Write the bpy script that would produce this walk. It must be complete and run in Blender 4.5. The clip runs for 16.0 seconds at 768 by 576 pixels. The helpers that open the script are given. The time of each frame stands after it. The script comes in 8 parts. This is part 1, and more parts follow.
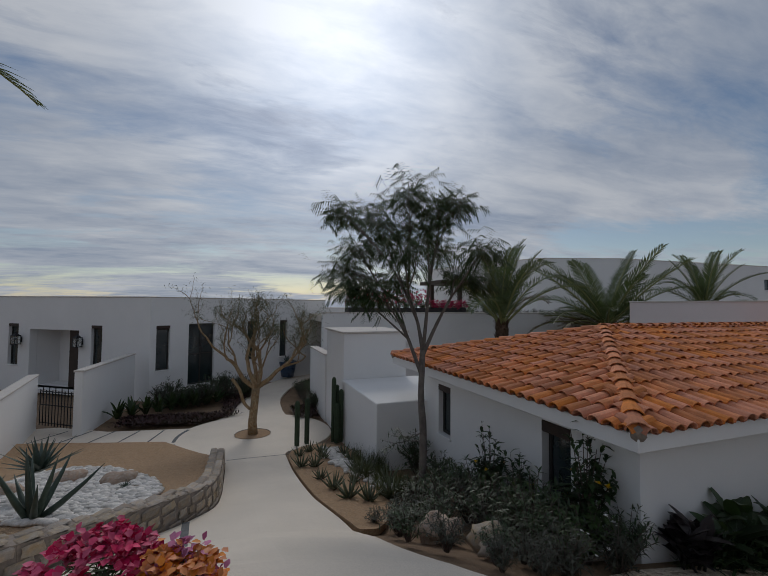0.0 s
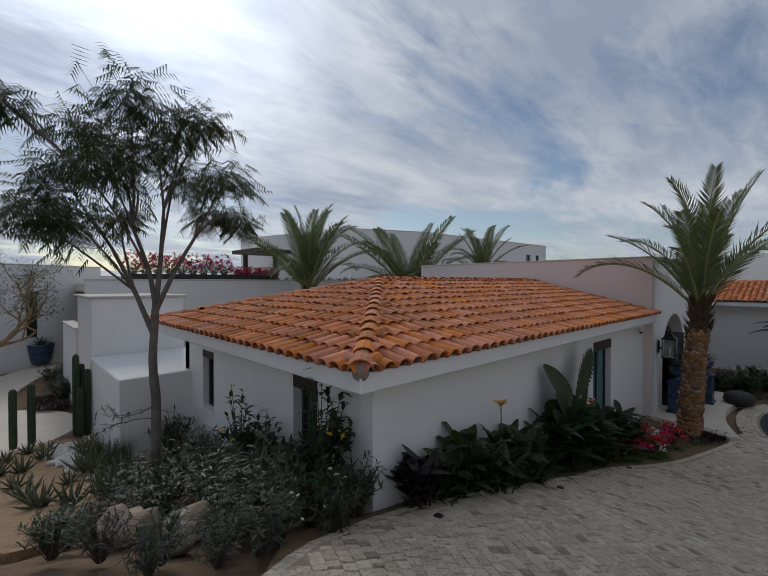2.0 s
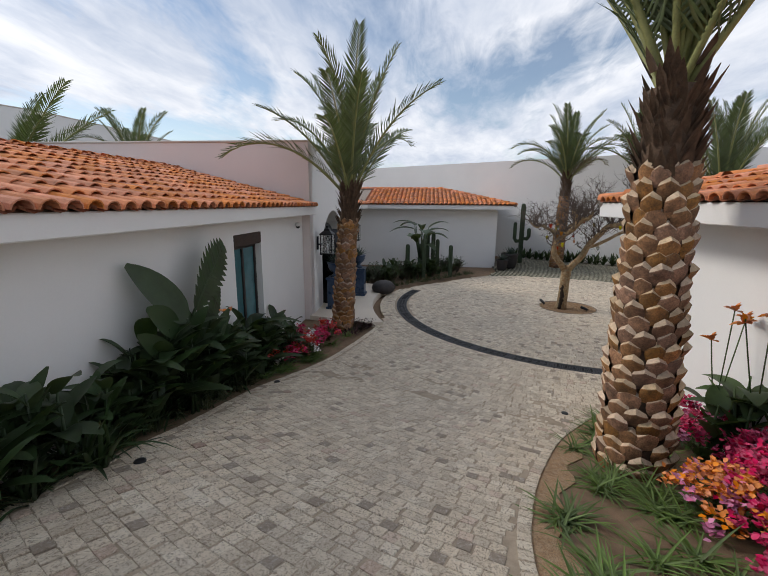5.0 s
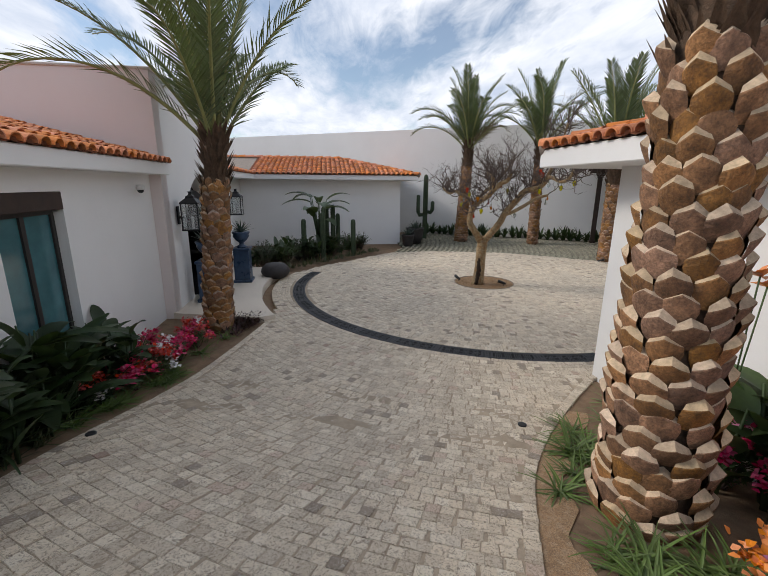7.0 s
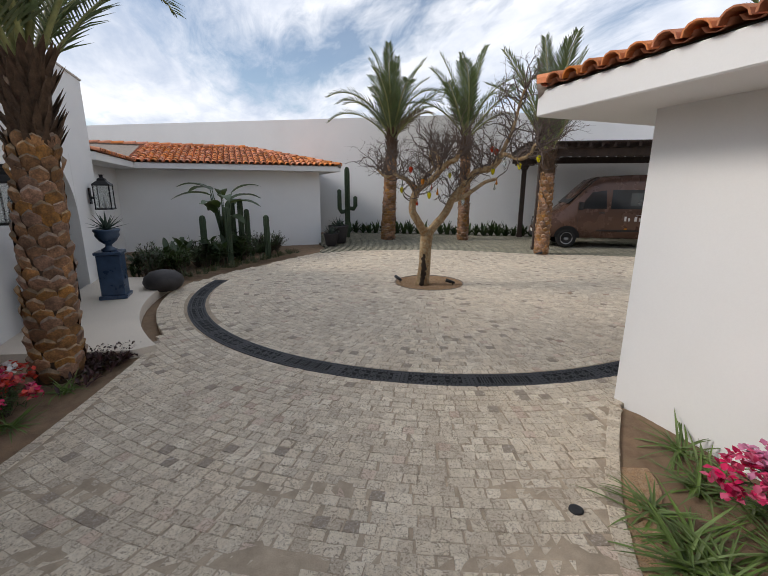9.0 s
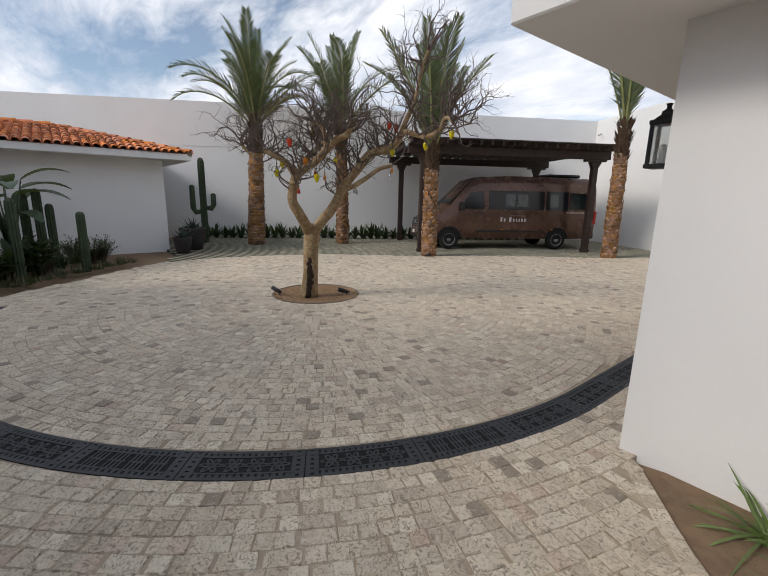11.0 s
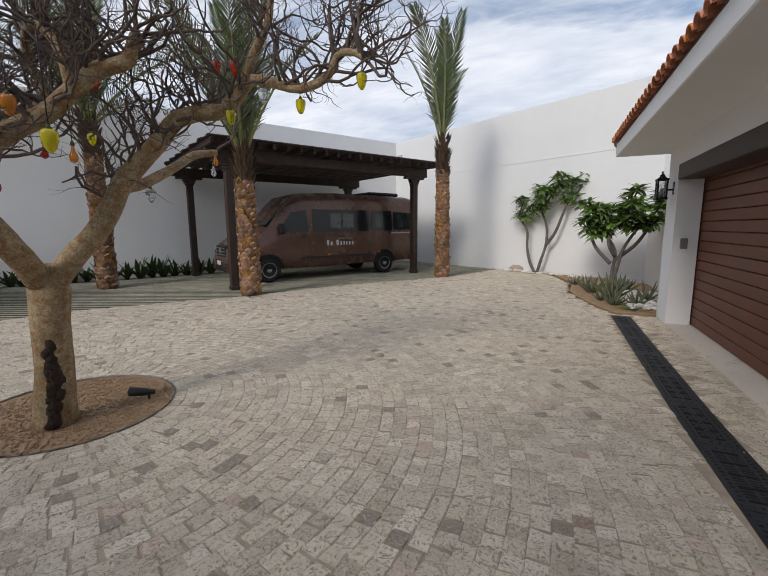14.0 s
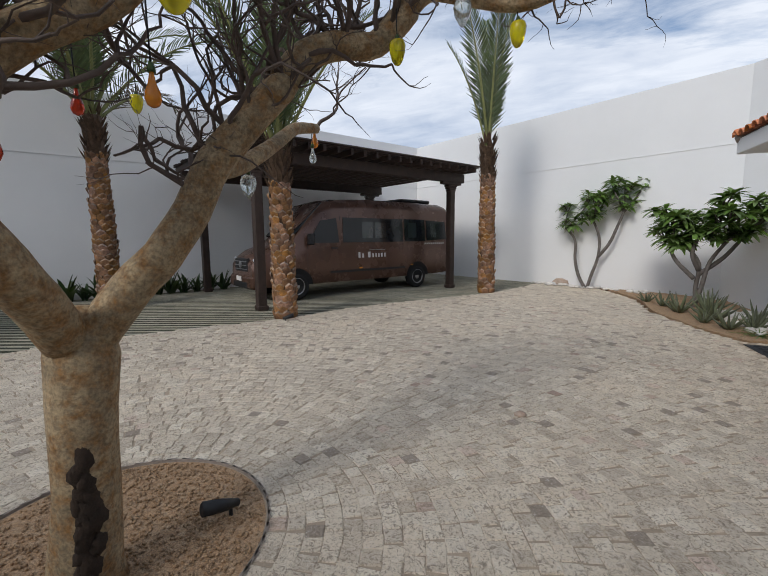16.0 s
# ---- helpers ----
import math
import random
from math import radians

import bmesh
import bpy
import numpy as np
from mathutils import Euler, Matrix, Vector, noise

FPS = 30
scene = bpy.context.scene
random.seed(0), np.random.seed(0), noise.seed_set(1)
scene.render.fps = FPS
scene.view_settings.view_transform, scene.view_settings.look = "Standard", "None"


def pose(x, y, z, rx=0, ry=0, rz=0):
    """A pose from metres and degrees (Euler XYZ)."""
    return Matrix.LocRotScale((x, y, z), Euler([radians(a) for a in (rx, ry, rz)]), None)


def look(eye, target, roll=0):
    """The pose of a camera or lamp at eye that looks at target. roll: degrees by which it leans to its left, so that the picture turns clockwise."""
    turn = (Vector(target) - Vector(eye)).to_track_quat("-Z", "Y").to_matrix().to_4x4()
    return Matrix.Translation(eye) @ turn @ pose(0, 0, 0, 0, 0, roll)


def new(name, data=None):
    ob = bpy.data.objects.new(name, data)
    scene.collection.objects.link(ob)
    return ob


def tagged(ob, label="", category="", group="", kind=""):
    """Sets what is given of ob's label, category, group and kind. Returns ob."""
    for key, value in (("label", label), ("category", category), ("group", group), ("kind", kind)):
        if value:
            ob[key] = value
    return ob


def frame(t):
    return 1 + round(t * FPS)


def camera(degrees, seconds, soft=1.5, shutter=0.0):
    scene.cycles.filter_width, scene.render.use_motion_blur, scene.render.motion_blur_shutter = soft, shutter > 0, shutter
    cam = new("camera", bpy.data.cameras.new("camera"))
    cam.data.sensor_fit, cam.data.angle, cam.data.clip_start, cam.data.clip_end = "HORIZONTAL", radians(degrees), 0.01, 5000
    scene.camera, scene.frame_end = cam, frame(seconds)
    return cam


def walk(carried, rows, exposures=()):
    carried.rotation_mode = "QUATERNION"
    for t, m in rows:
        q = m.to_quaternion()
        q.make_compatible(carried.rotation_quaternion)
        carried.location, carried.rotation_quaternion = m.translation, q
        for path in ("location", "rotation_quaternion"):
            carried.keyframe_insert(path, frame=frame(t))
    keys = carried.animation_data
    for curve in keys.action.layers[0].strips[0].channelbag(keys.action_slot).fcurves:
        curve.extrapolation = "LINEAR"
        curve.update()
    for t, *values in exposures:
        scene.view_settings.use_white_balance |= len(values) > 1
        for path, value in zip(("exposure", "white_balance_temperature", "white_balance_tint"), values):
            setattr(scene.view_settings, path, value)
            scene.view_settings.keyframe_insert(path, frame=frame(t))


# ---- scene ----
cam = camera(86.5, 16.0, 0.7)
METRES, EYE, TILT, LEAN, TURN = 16.5, 4.43, 0.0, 0.0, -20.3
ROWS = [
    (0.0, 0.0, 0.0, 0.0, -0.02, 2.4, -0.48),
    (0.5, 0.0207, 0.0109, -0.0071, -4.38, 2.61, -1.05),
    (1.0, 0.0421, 0.0221, -0.0138, -10.61, 1.53, 0.04),
    (1.5, 0.0664, 0.0341, -0.0208, -16.28, 0.4, 0.59),
    (2.0, 0.0884, 0.05, -0.0313, -23.21, -0.78, -0.0),
    (2.5, 0.1165, 0.0582, -0.0414, -30.34, -2.3, 0.12),
    (3.0, 0.1434, 0.0683, -0.05, -38.13, -4.32, -0.46),
    (3.5, 0.1731, 0.0796, -0.0578, -46.48, -7.6, -0.45),
    (4.0, 0.2017, 0.0906, -0.0646, -52.21, -9.38, -0.25),
    (4.5, 0.228, 0.1074, -0.0722, -58.44, -11.15, -0.75),
    (5.0, 0.2585, 0.12, -0.0794, -63.63, -11.72, -0.49),
    (7.5, 0.4048, 0.1745, -0.1136, -80.67, -14.41, -0.34),
    (8.0, 0.4353, 0.184, -0.121, -83.7, -14.2, -0.03),
    (10.5, 0.5819, 0.2167, -0.1538, -102.09, -12.72, -1.12),
    (11.0, 0.613, 0.2096, -0.1581, -107.8, -12.38, -1.2),
    (11.5, 0.6409, 0.2101, -0.1601, -112.3, -11.64, -1.17),
    (12.0, 0.6738, 0.2022, -0.1661, -115.69, -10.73, -0.1),
    (12.5, 0.7055, 0.1981, -0.1682, -119.64, -10.06, -0.05),
    (13.0, 0.7399, 0.1897, -0.1698, -126.04, -9.95, -0.21),
    (13.5, 0.7742, 0.1839, -0.1695, -131.46, -8.93, 0.47),
    (14.0, 0.8078, 0.1817, -0.1699, -137.42, -8.48, 0.36),
    (14.5, 0.8398, 0.1724, -0.1701, -142.35, -8.08, 0.25),
    (15.0, 0.8711, 0.1736, -0.1703, -144.88, -7.66, 0.28),
    (15.5, 0.8999, 0.1735, -0.1706, -144.36, -7.27, 0.23),
    (16.0, 0.9299, 0.174, -0.1689, -138.82, -7.11, 0.41),
]
EXPOSURES = [(0.0, -0.76, 6400, 11), (1.5, -0.55, 6400, 11), (2.5, -0.2, 6450, 11), (3.5, 0.13, 6600, 11), (5.0, 0.46, 6750, 12), (7.5, 0.62, 6750, 12), (11.0, 0.56, 6800, 12), (13.0, 0.43, 6700, 12), (16.0, 0.3, 6350, 11)]
walk(cam, [(t, pose(0, 0, EYE, TILT, LEAN, TURN) @ pose(METRES * x, METRES * y, METRES * z, 90 + pitch, roll, yaw)) for t, x, y, z, yaw, pitch, roll in ROWS], EXPOSURES)

# ---------------------------------------------------------------- sky and sun
CLOUD_BASE, CLOUD_SUN = 0.9, 1.3
SUN_DIR = Vector((0.20, 0.82, 0.56)).normalized()
world = bpy.data.worlds.new("sky")
scene.world = world
world.use_nodes = True
wt = world.node_tree
wt.nodes.clear()


def wnode(kind, **values):
    n = wt.nodes.new(kind)
    for k, v in values.items():
        n.inputs[k].default_value = v
    return n


def wlink(a, b):
    wt.links.new(a, b)


sky = wt.nodes.new("ShaderNodeTexSky")
sky.sky_type = "NISHITA"
sky.sun_disc = False
sky.sun_elevation = math.asin(SUN_DIR.z)
sky.sun_rotation = math.atan2(SUN_DIR.x, SUN_DIR.y)
sky.dust_density = 0.3
tc = wt.nodes.new("ShaderNodeTexCoord")
sep = wt.nodes.new("ShaderNodeSeparateXYZ")
wlink(tc.outputs["Generated"], sep.inputs[0])


def wmath(op, a, b=None, clamp=False):
    n = wt.nodes.new("ShaderNodeMath")
    n.operation = op
    n.use_clamp = clamp
    for i, v in enumerate((a, b)):
        if v is None:
            continue
        if isinstance(v, (int, float)):
            n.inputs[i].default_value = v
        else:
            wlink(v, n.inputs[i])
    return n.outputs[0]


zz = wmath("ADD", wmath("MAXIMUM", sep.outputs[2], 0.0), 0.14)
comb = wt.nodes.new("ShaderNodeCombineXYZ")
wlink(wmath("DIVIDE", sep.outputs[0], zz), comb.inputs[0])
wlink(wmath("DIVIDE", sep.outputs[1], zz), comb.inputs[1])


def wnoise(scale, detail, rough, rot, squash, off, dist=0.0):
    mp = wt.nodes.new("ShaderNodeMapping")
    mp.inputs["Rotation"].default_value = (0, 0, rot)
    mp.inputs["Scale"].default_value = (1, squash, 1)
    mp.inputs["Location"].default_value = (off, off * 0.7, 0)
    wlink(comb.outputs[0], mp.inputs[0])
    n = wnode("ShaderNodeTexNoise", Scale=scale, Detail=detail, Roughness=rough, Distortion=dist)
    wlink(mp.outputs[0], n.inputs["Vector"])
    return n.outputs["Fac"]


big = wnoise(0.55, 6.0, 0.55, 0.5, 1.6, 3.1, 0.6)
fine = wnoise(2.6, 9.0, 0.66, 0.35, 2.6, 7.7, 0.5)
dens = wmath("ADD", wmath("MULTIPLY", big, 0.74), wmath("MULTIPLY", fine, 0.26))
ramp = wt.nodes.new("ShaderNodeValToRGB")
ramp.color_ramp.elements[0].position, ramp.color_ramp.elements[0].color = 0.39, (0.08, 0.08, 0.08, 1)
ramp.color_ramp.elements[1].position, ramp.color_ramp.elements[1].color = 0.51, (0.97, 0.97, 0.97, 1)
wlink(dens, ramp.inputs[0])
# cloud brightness: thin bright cloud round the sun, greyer elsewhere
dotn = wt.nodes.new("ShaderNodeVectorMath")
dotn.operation = "DOT_PRODUCT"
dotn.inputs[1].default_value = SUN_DIR
wlink(tc.outputs["Generated"], dotn.inputs[0])
near_sun = wmath("POWER", wmath("MAXIMUM", dotn.outputs["Value"], 0.0), 19.0)
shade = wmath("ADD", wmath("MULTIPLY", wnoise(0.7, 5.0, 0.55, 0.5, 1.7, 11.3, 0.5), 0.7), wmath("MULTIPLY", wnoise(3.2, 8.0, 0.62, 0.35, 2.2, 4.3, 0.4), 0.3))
tone = wt.nodes.new("ShaderNodeValToRGB")
tone.color_ramp.elements[0].position, tone.color_ramp.elements[0].color = 0.37, (0.41, 0.49, 0.625, 1)
tone.color_ramp.elements[1].position, tone.color_ramp.elements[1].color = 0.62, (0.78, 0.82, 0.88, 1)
wlink(shade, tone.inputs[0])
bright = wmath("ADD", wmath("MULTIPLY", near_sun, CLOUD_SUN), CLOUD_BASE)
cloud = wt.nodes.new("ShaderNodeVectorMath")
cloud.operation = "SCALE"
wlink(tone.outputs[0], cloud.inputs[0])
wlink(bright, cloud.inputs["Scale"])
bg_sky = wnode("ShaderNodeBackground", Strength=0.09)
bg_cloud = wnode("ShaderNodeBackground", Strength=1.0)
wlink(sky.outputs[0], bg_sky.inputs[0])
wlink(cloud.outputs[0], bg_cloud.inputs[0])
mix = wt.nodes.new("ShaderNodeMixShader")
wlink(ramp.outputs[0], mix.inputs[0])
wlink(bg_sky.outputs[0], mix.inputs[1])
wlink(bg_cloud.outputs[0], mix.inputs[2])
wout = wt.nodes.new("ShaderNodeOutputWorld")
wlink(mix.outputs[0], wout.inputs[0])

sun = new("sun", bpy.data.lights.new("sun", "SUN"))
sun.data.energy, sun.data.angle, sun.data.color = 1.15, radians(16), (1.0, 0.95, 0.87)
sun.matrix_world = look(SUN_DIR * 60, (0, 0, 0))

# ---------------------------------------------------------------- materials


def material(name, base, rough=0.8, metal=0.0, vary=0.25, scale=3.0, grain=40.0, bump=0.2, second=None, island=0.0, spec=0.4, coords="Object", stain=0.0, stain_col=(0.1, 0.08, 0.06), transl=0.0, speckle=0.22):
    """A surface with a large and a small scale of variation, fine relief and, if wanted, a second colour, stains and a shade of its own per piece."""
    m = bpy.data.materials.new(name)
    m.use_nodes = True
    t = m.node_tree
    bsdf = t.nodes["Principled BSDF"]
    bsdf.inputs["Metallic"].default_value = metal
    bsdf.inputs["Specular IOR Level"].default_value = spec
    co = t.nodes.new("ShaderNodeTexCoord").outputs[coords]
    if coords == "Object":
        co = t.nodes.new("ShaderNodeNewGeometry").outputs["Position"]

    def nz(sc, det, rgh=0.6):
        n = t.nodes.new("ShaderNodeTexNoise")
        n.inputs["Scale"].default_value, n.inputs["Detail"].default_value, n.inputs["Roughness"].default_value = sc, det, rgh
        t.links.new(co, n.inputs["Vector"])
        return n.outputs["Fac"]

    def mixc(fac, a, b):
        n = t.nodes.new("ShaderNodeMix")
        n.data_type = "RGBA"
        for sock, v in ((n.inputs[0], fac), (n.inputs[6], a), (n.inputs[7], b)):
            if isinstance(v, (int, float)):
                sock.default_value = v
            elif isinstance(v, tuple):
                sock.default_value = (*v, 1)
            else:
                t.links.new(v, sock)
        return n.outputs[2]

    def ramp_of(fac, lo, hi):
        n = t.nodes.new("ShaderNodeMapRange")
        n.inputs[1].default_value, n.inputs[2].default_value = lo, hi
        t.links.new(fac, n.inputs[0])
        return n.outputs[0]

    large, small = nz(scale, 5.0), nz(grain, 4.0)
    dark = tuple(c * (1 - vary) for c in base)
    light = tuple(min(1, c * (1 + vary)) for c in base)
    col = mixc(ramp_of(large, 0.3, 0.7), dark, light)
    if second:
        col = mixc(ramp_of(nz(scale * 2.3, 4.0), 0.42, 0.68), col, second)
    if island:
        geo = t.nodes.new("ShaderNodeNewGeometry")
        info = t.nodes.new("ShaderNodeObjectInfo")
        add = t.nodes.new("ShaderNodeMath")
        add.operation = "ADD"
        t.links.new(geo.outputs["Random Per Island"], add.inputs[0])
        t.links.new(info.outputs["Random"], add.inputs[1])
        fr = t.nodes.new("ShaderNodeMath")
        fr.operation = "FRACT"
        t.links.new(add.outputs[0], fr.inputs[0])
        hsv = t.nodes.new("ShaderNodeHueSaturation")
        t.links.new(col, hsv.inputs["Color"])
        mr = t.nodes.new("ShaderNodeMapRange")
        mr.inputs[3].default_value, mr.inputs[4].default_value = 1 - island, 1 + island * 0.75
        t.links.new(fr.outputs[0], mr.inputs[0])
        t.links.new(mr.outputs[0], hsv.inputs["Value"])
        w = t.nodes.new("ShaderNodeTexWhiteNoise")
        w.noise_dimensions = "1D"
        t.links.new(fr.outputs[0], w.inputs["W"])
        mh = t.nodes.new("ShaderNodeMapRange")
        mh.inputs[3].default_value, mh.inputs[4].default_value = 0.5 - 0.018 * island, 0.5 + 0.018 * island
        t.links.new(w.outputs["Value"], mh.inputs[0])
        t.links.new(mh.outputs[0], hsv.inputs["Hue"])
        ms = t.nodes.new("ShaderNodeMapRange")
        ms.inputs[3].default_value, ms.inputs[4].default_value = 1 - island * 0.6, 1 + island * 0.3
        t.links.new(w.outputs["Value"], ms.inputs[0])
        t.links.new(ms.outputs[0], hsv.inputs["Saturation"])
        col = hsv.outputs["Color"]
    if stain:
        f = ramp_of(nz(scale * 0.7 + 0.3, 7.0, 0.7), 0.62 - stain * 0.15, 0.8)
        mul = t.nodes.new("ShaderNodeMath")
        mul.operation = "MULTIPLY"
        mul.inputs[1].default_value = min(1.0, stain)
        t.links.new(f, mul.inputs[0])
        col = mixc(mul.outputs[0], col, stain_col)
    col = mixc(ramp_of(small, 0.35, 0.75), col, mixc(speckle, col, (0.02, 0.02, 0.02))) if grain else col
    t.links.new(col, bsdf.inputs["Base Color"])
    mrr = t.nodes.new("ShaderNodeMapRange")
    mrr.inputs[3].default_value, mrr.inputs[4].default_value = max(0.02, rough - 0.08), min(1, rough + 0.1)
    t.links.new(large, mrr.inputs[0])
    t.links.new(mrr.outputs[0], bsdf.inputs["Roughness"])
    if bump:
        b = t.nodes.new("ShaderNodeBump")
        b.inputs["Strength"].default_value, b.inputs["Distance"].default_value = bump, 0.01
        t.links.new(small, b.inputs["Height"])
        t.links.new(b.outputs[0], bsdf.inputs["Normal"])
    if transl:
        tr = t.nodes.new("ShaderNodeBsdfTranslucent")
        t.links.new(mixc(0.35, col, (0.25, 0.35, 0.03)), tr.inputs["Color"])
        mx = t.nodes.new("ShaderNodeMixShader")
        mx.inputs[0].default_value = transl
        t.links.new(bsdf.outputs[0], mx.inputs[1])
        t.links.new(tr.outputs[0], mx.inputs[2])
        t.links.new(mx.outputs[0], t.nodes["Material Output"].inputs["Surface"])
    return m


def glass(name, col, rough=0.03, alpha=1.0):
    m = bpy.data.materials.new(name)
    m.use_nodes = True
    b = m.node_tree.nodes["Principled BSDF"]
    b.inputs["Base Color"].default_value = (*col, 1)
    b.inputs["Roughness"].default_value = rough
    b.inputs["Transmission Weight"].default_value = alpha
    b.inputs["IOR"].default_value = 1.45
    return m


def cobble_stone(name):
    """Worn travertine: broad zones of tan and grey, veined and pitted stones, and a few much darker ones."""
    m = bpy.data.materials.new(name)
    m.use_nodes = True
    t = m.node_tree
    bsdf = t.nodes["Principled BSDF"]
    bsdf.inputs["Specular IOR Level"].default_value = 0.35
    geo = t.nodes.new("ShaderNodeNewGeometry")
    info = t.nodes.new("ShaderNodeObjectInfo")
    pos = geo.outputs["Position"]

    def calc(op, a, b=0.0, c=None):
        n = t.nodes.new("ShaderNodeMath")
        n.operation = op
        for s, v in zip(n.inputs, (a, b, c)):
            if isinstance(v, (int, float)):
                s.default_value = v
            elif v is not None:
                t.links.new(v, s)
        return n.outputs[0]

    def cloud_of(scale, detail, rough=0.6, twist=0.0):
        n = t.nodes.new("ShaderNodeTexNoise")
        n.inputs["Scale"].default_value, n.inputs["Detail"].default_value = scale, detail
        n.inputs["Roughness"].default_value, n.inputs["Distortion"].default_value = rough, twist
        t.links.new(pos, n.inputs["Vector"])
        return n.outputs["Fac"]

    def step(v, lo, hi):
        n = t.nodes.new("ShaderNodeMapRange")
        n.inputs[1].default_value, n.inputs[2].default_value = lo, hi
        t.links.new(v, n.inputs[0])
        return n.outputs[0]

    def blend(f, a, b, kind="MIX"):
        n = t.nodes.new("ShaderNodeMix")
        n.data_type, n.blend_type = "RGBA", kind
        for s, v in ((n.inputs[0], f), (n.inputs[6], a), (n.inputs[7], b)):
            if isinstance(v, (int, float)):
                s.default_value = v
            elif isinstance(v, tuple):
                s.default_value = (*v, 1)
            else:
                t.links.new(v, s)
        return n.outputs[2]

    own = calc("FRACT", calc("ADD", geo.outputs["Random Per Island"], info.outputs["Random"]))
    w = t.nodes.new("ShaderNodeTexWhiteNoise")
    w.noise_dimensions = "1D"
    t.links.new(own, w.inputs["W"])
    other = w.outputs["Value"]
    zone = step(cloud_of(0.55, 4.0), 0.36, 0.64)
    col = blend(zone, (0.74, 0.625, 0.475), (0.63, 0.545, 0.425))
    col = blend(step(other, 0.55, 1.0), col, (0.80, 0.71, 0.57))
    col = blend(calc("MULTIPLY", step(own, 0.5, 1.0), 0.7), col, (0.44, 0.36, 0.27))
    col = blend(calc("MULTIPLY", calc("GREATER_THAN", own, 0.97), 0.6), col, (0.20, 0.155, 0.125))
    col = blend(calc("MULTIPLY", calc("GREATER_THAN", other, 0.97), 0.45), col, (0.46, 0.26, 0.19))
    vein = cloud_of(21.0, 7.0, 0.74, 2.2)
    col = blend(calc("MULTIPLY", step(vein, 0.515, 0.60), 0.85), col, (0.27, 0.21, 0.155))
    col = blend(calc("MULTIPLY", step(vein, 0.47, 0.34), 0.6), col, (0.80, 0.73, 0.64))
    pit = cloud_of(60.0, 4.0, 0.65)
    col = blend(calc("MULTIPLY", step(pit, 0.56, 0.68), 0.4), col, (0.14, 0.105, 0.08))
    col = blend(calc("MULTIPLY", step(cloud_of(1.3, 6.0, 0.7), 0.55, 0.75), 0.3), col, (0.36, 0.28, 0.21))
    t.links.new(col, bsdf.inputs["Base Color"])
    bsdf.inputs["Roughness"].default_value = 0.72
    b = t.nodes.new("ShaderNodeBump")
    b.inputs["Strength"].default_value, b.inputs["Distance"].default_value = 1.0, 0.014
    t.links.new(calc("SUBTRACT", calc("MULTIPLY", vein, 0.9), calc("MULTIPLY", pit, 0.5)), b.inputs["Height"])
    t.links.new(b.outputs[0], bsdf.inputs["Normal"])
    return m


PLASTER = material("white_plaster", (0.78, 0.775, 0.765), 0.85, vary=0.025, scale=0.7, grain=60, bump=0.06, stain=0.10, stain_col=(0.62, 0.60, 0.57), speckle=0.02)
ROSE_PLASTER = material("pale_rose_plaster", (0.78, 0.70, 0.675), 0.85, vary=0.025, scale=0.7, grain=60, bump=0.06, speckle=0.02)
COPING = material("coping", (0.62, 0.57, 0.52), 0.8, vary=0.08, scale=3, bump=0.15)
TERRACOTTA = material("terracotta", (0.68, 0.235, 0.085), 0.85, vary=0.2, scale=5.0, grain=70, bump=0.4, island=0.26, stain=0.5, stain_col=(0.16, 0.085, 0.055))
# stained terracotta darkened to hold the shade between the cover tiles
PAN = material("terracotta_pan_shaded", (0.34, 0.13, 0.07), 0.9, vary=0.25, scale=5, grain=60, bump=0.3, stain=0.5)
MORTAR = material("mortar", (0.30, 0.25, 0.21), 0.95, vary=0.2, scale=9, bump=0.4)
COBBLE = cobble_stone("travertine_cobble")
JOINT = material("sand_joint", (0.42, 0.335, 0.245), 0.95, vary=0.25, scale=6, grain=120, bump=0.5)
CONCRETE = material("beige_concrete", (0.74, 0.655, 0.55), 0.7, vary=0.07, scale=0.8, grain=90, bump=0.1, stain=0.2, stain_col=(0.40, 0.35, 0.29))
SOIL = material("soil", (0.22, 0.14, 0.085), 0.95, vary=0.35, scale=4, grain=90, bump=0.8, second=(0.24, 0.165, 0.10))
GRAVEL = material("decomposed_granite", (0.47, 0.29, 0.155), 0.95, vary=0.2, scale=9, grain=110, bump=1.0, second=(0.56, 0.39, 0.24), speckle=0.75)
PEBBLE = material("white_pebble", (0.72, 0.68, 0.63), 0.75, vary=0.1, scale=12, bump=0.1, island=0.22)
ROCK = material("field_rock", (0.42, 0.30, 0.22), 0.9, vary=0.3, scale=7, grain=40, bump=0.9, second=(0.5, 0.42, 0.35))
STONE = material("wall_stone", (0.40, 0.345, 0.285), 0.88, vary=0.2, scale=5, grain=35, bump=0.7, island=0.32, second=(0.46, 0.34, 0.22))
IRON = material("black_iron", (0.018, 0.018, 0.02), 0.5, metal=0.4, vary=0.3, scale=20, bump=0.2)
DRAIN = material("cast_drain", (0.042, 0.043, 0.047), 0.55, metal=0.3, vary=0.3, scale=10, grain=60, bump=0.3, stain=0.25, stain_col=(0.12, 0.10, 0.08))
# near-black that carries the shade of hollows and unlit rooms in its colour
VOID = material("hollow_shade_black", (0.008, 0.008, 0.008), 0.95, bump=0)
DARK_WOOD = material("dark_stained_wood", (0.045, 0.027, 0.02), 0.6, vary=0.35, scale=6, grain=50, bump=0.35)
DOOR_WOOD = material("red_brown_door", (0.125, 0.036, 0.016), 0.5, vary=0.25, scale=3, grain=30, bump=0.2)
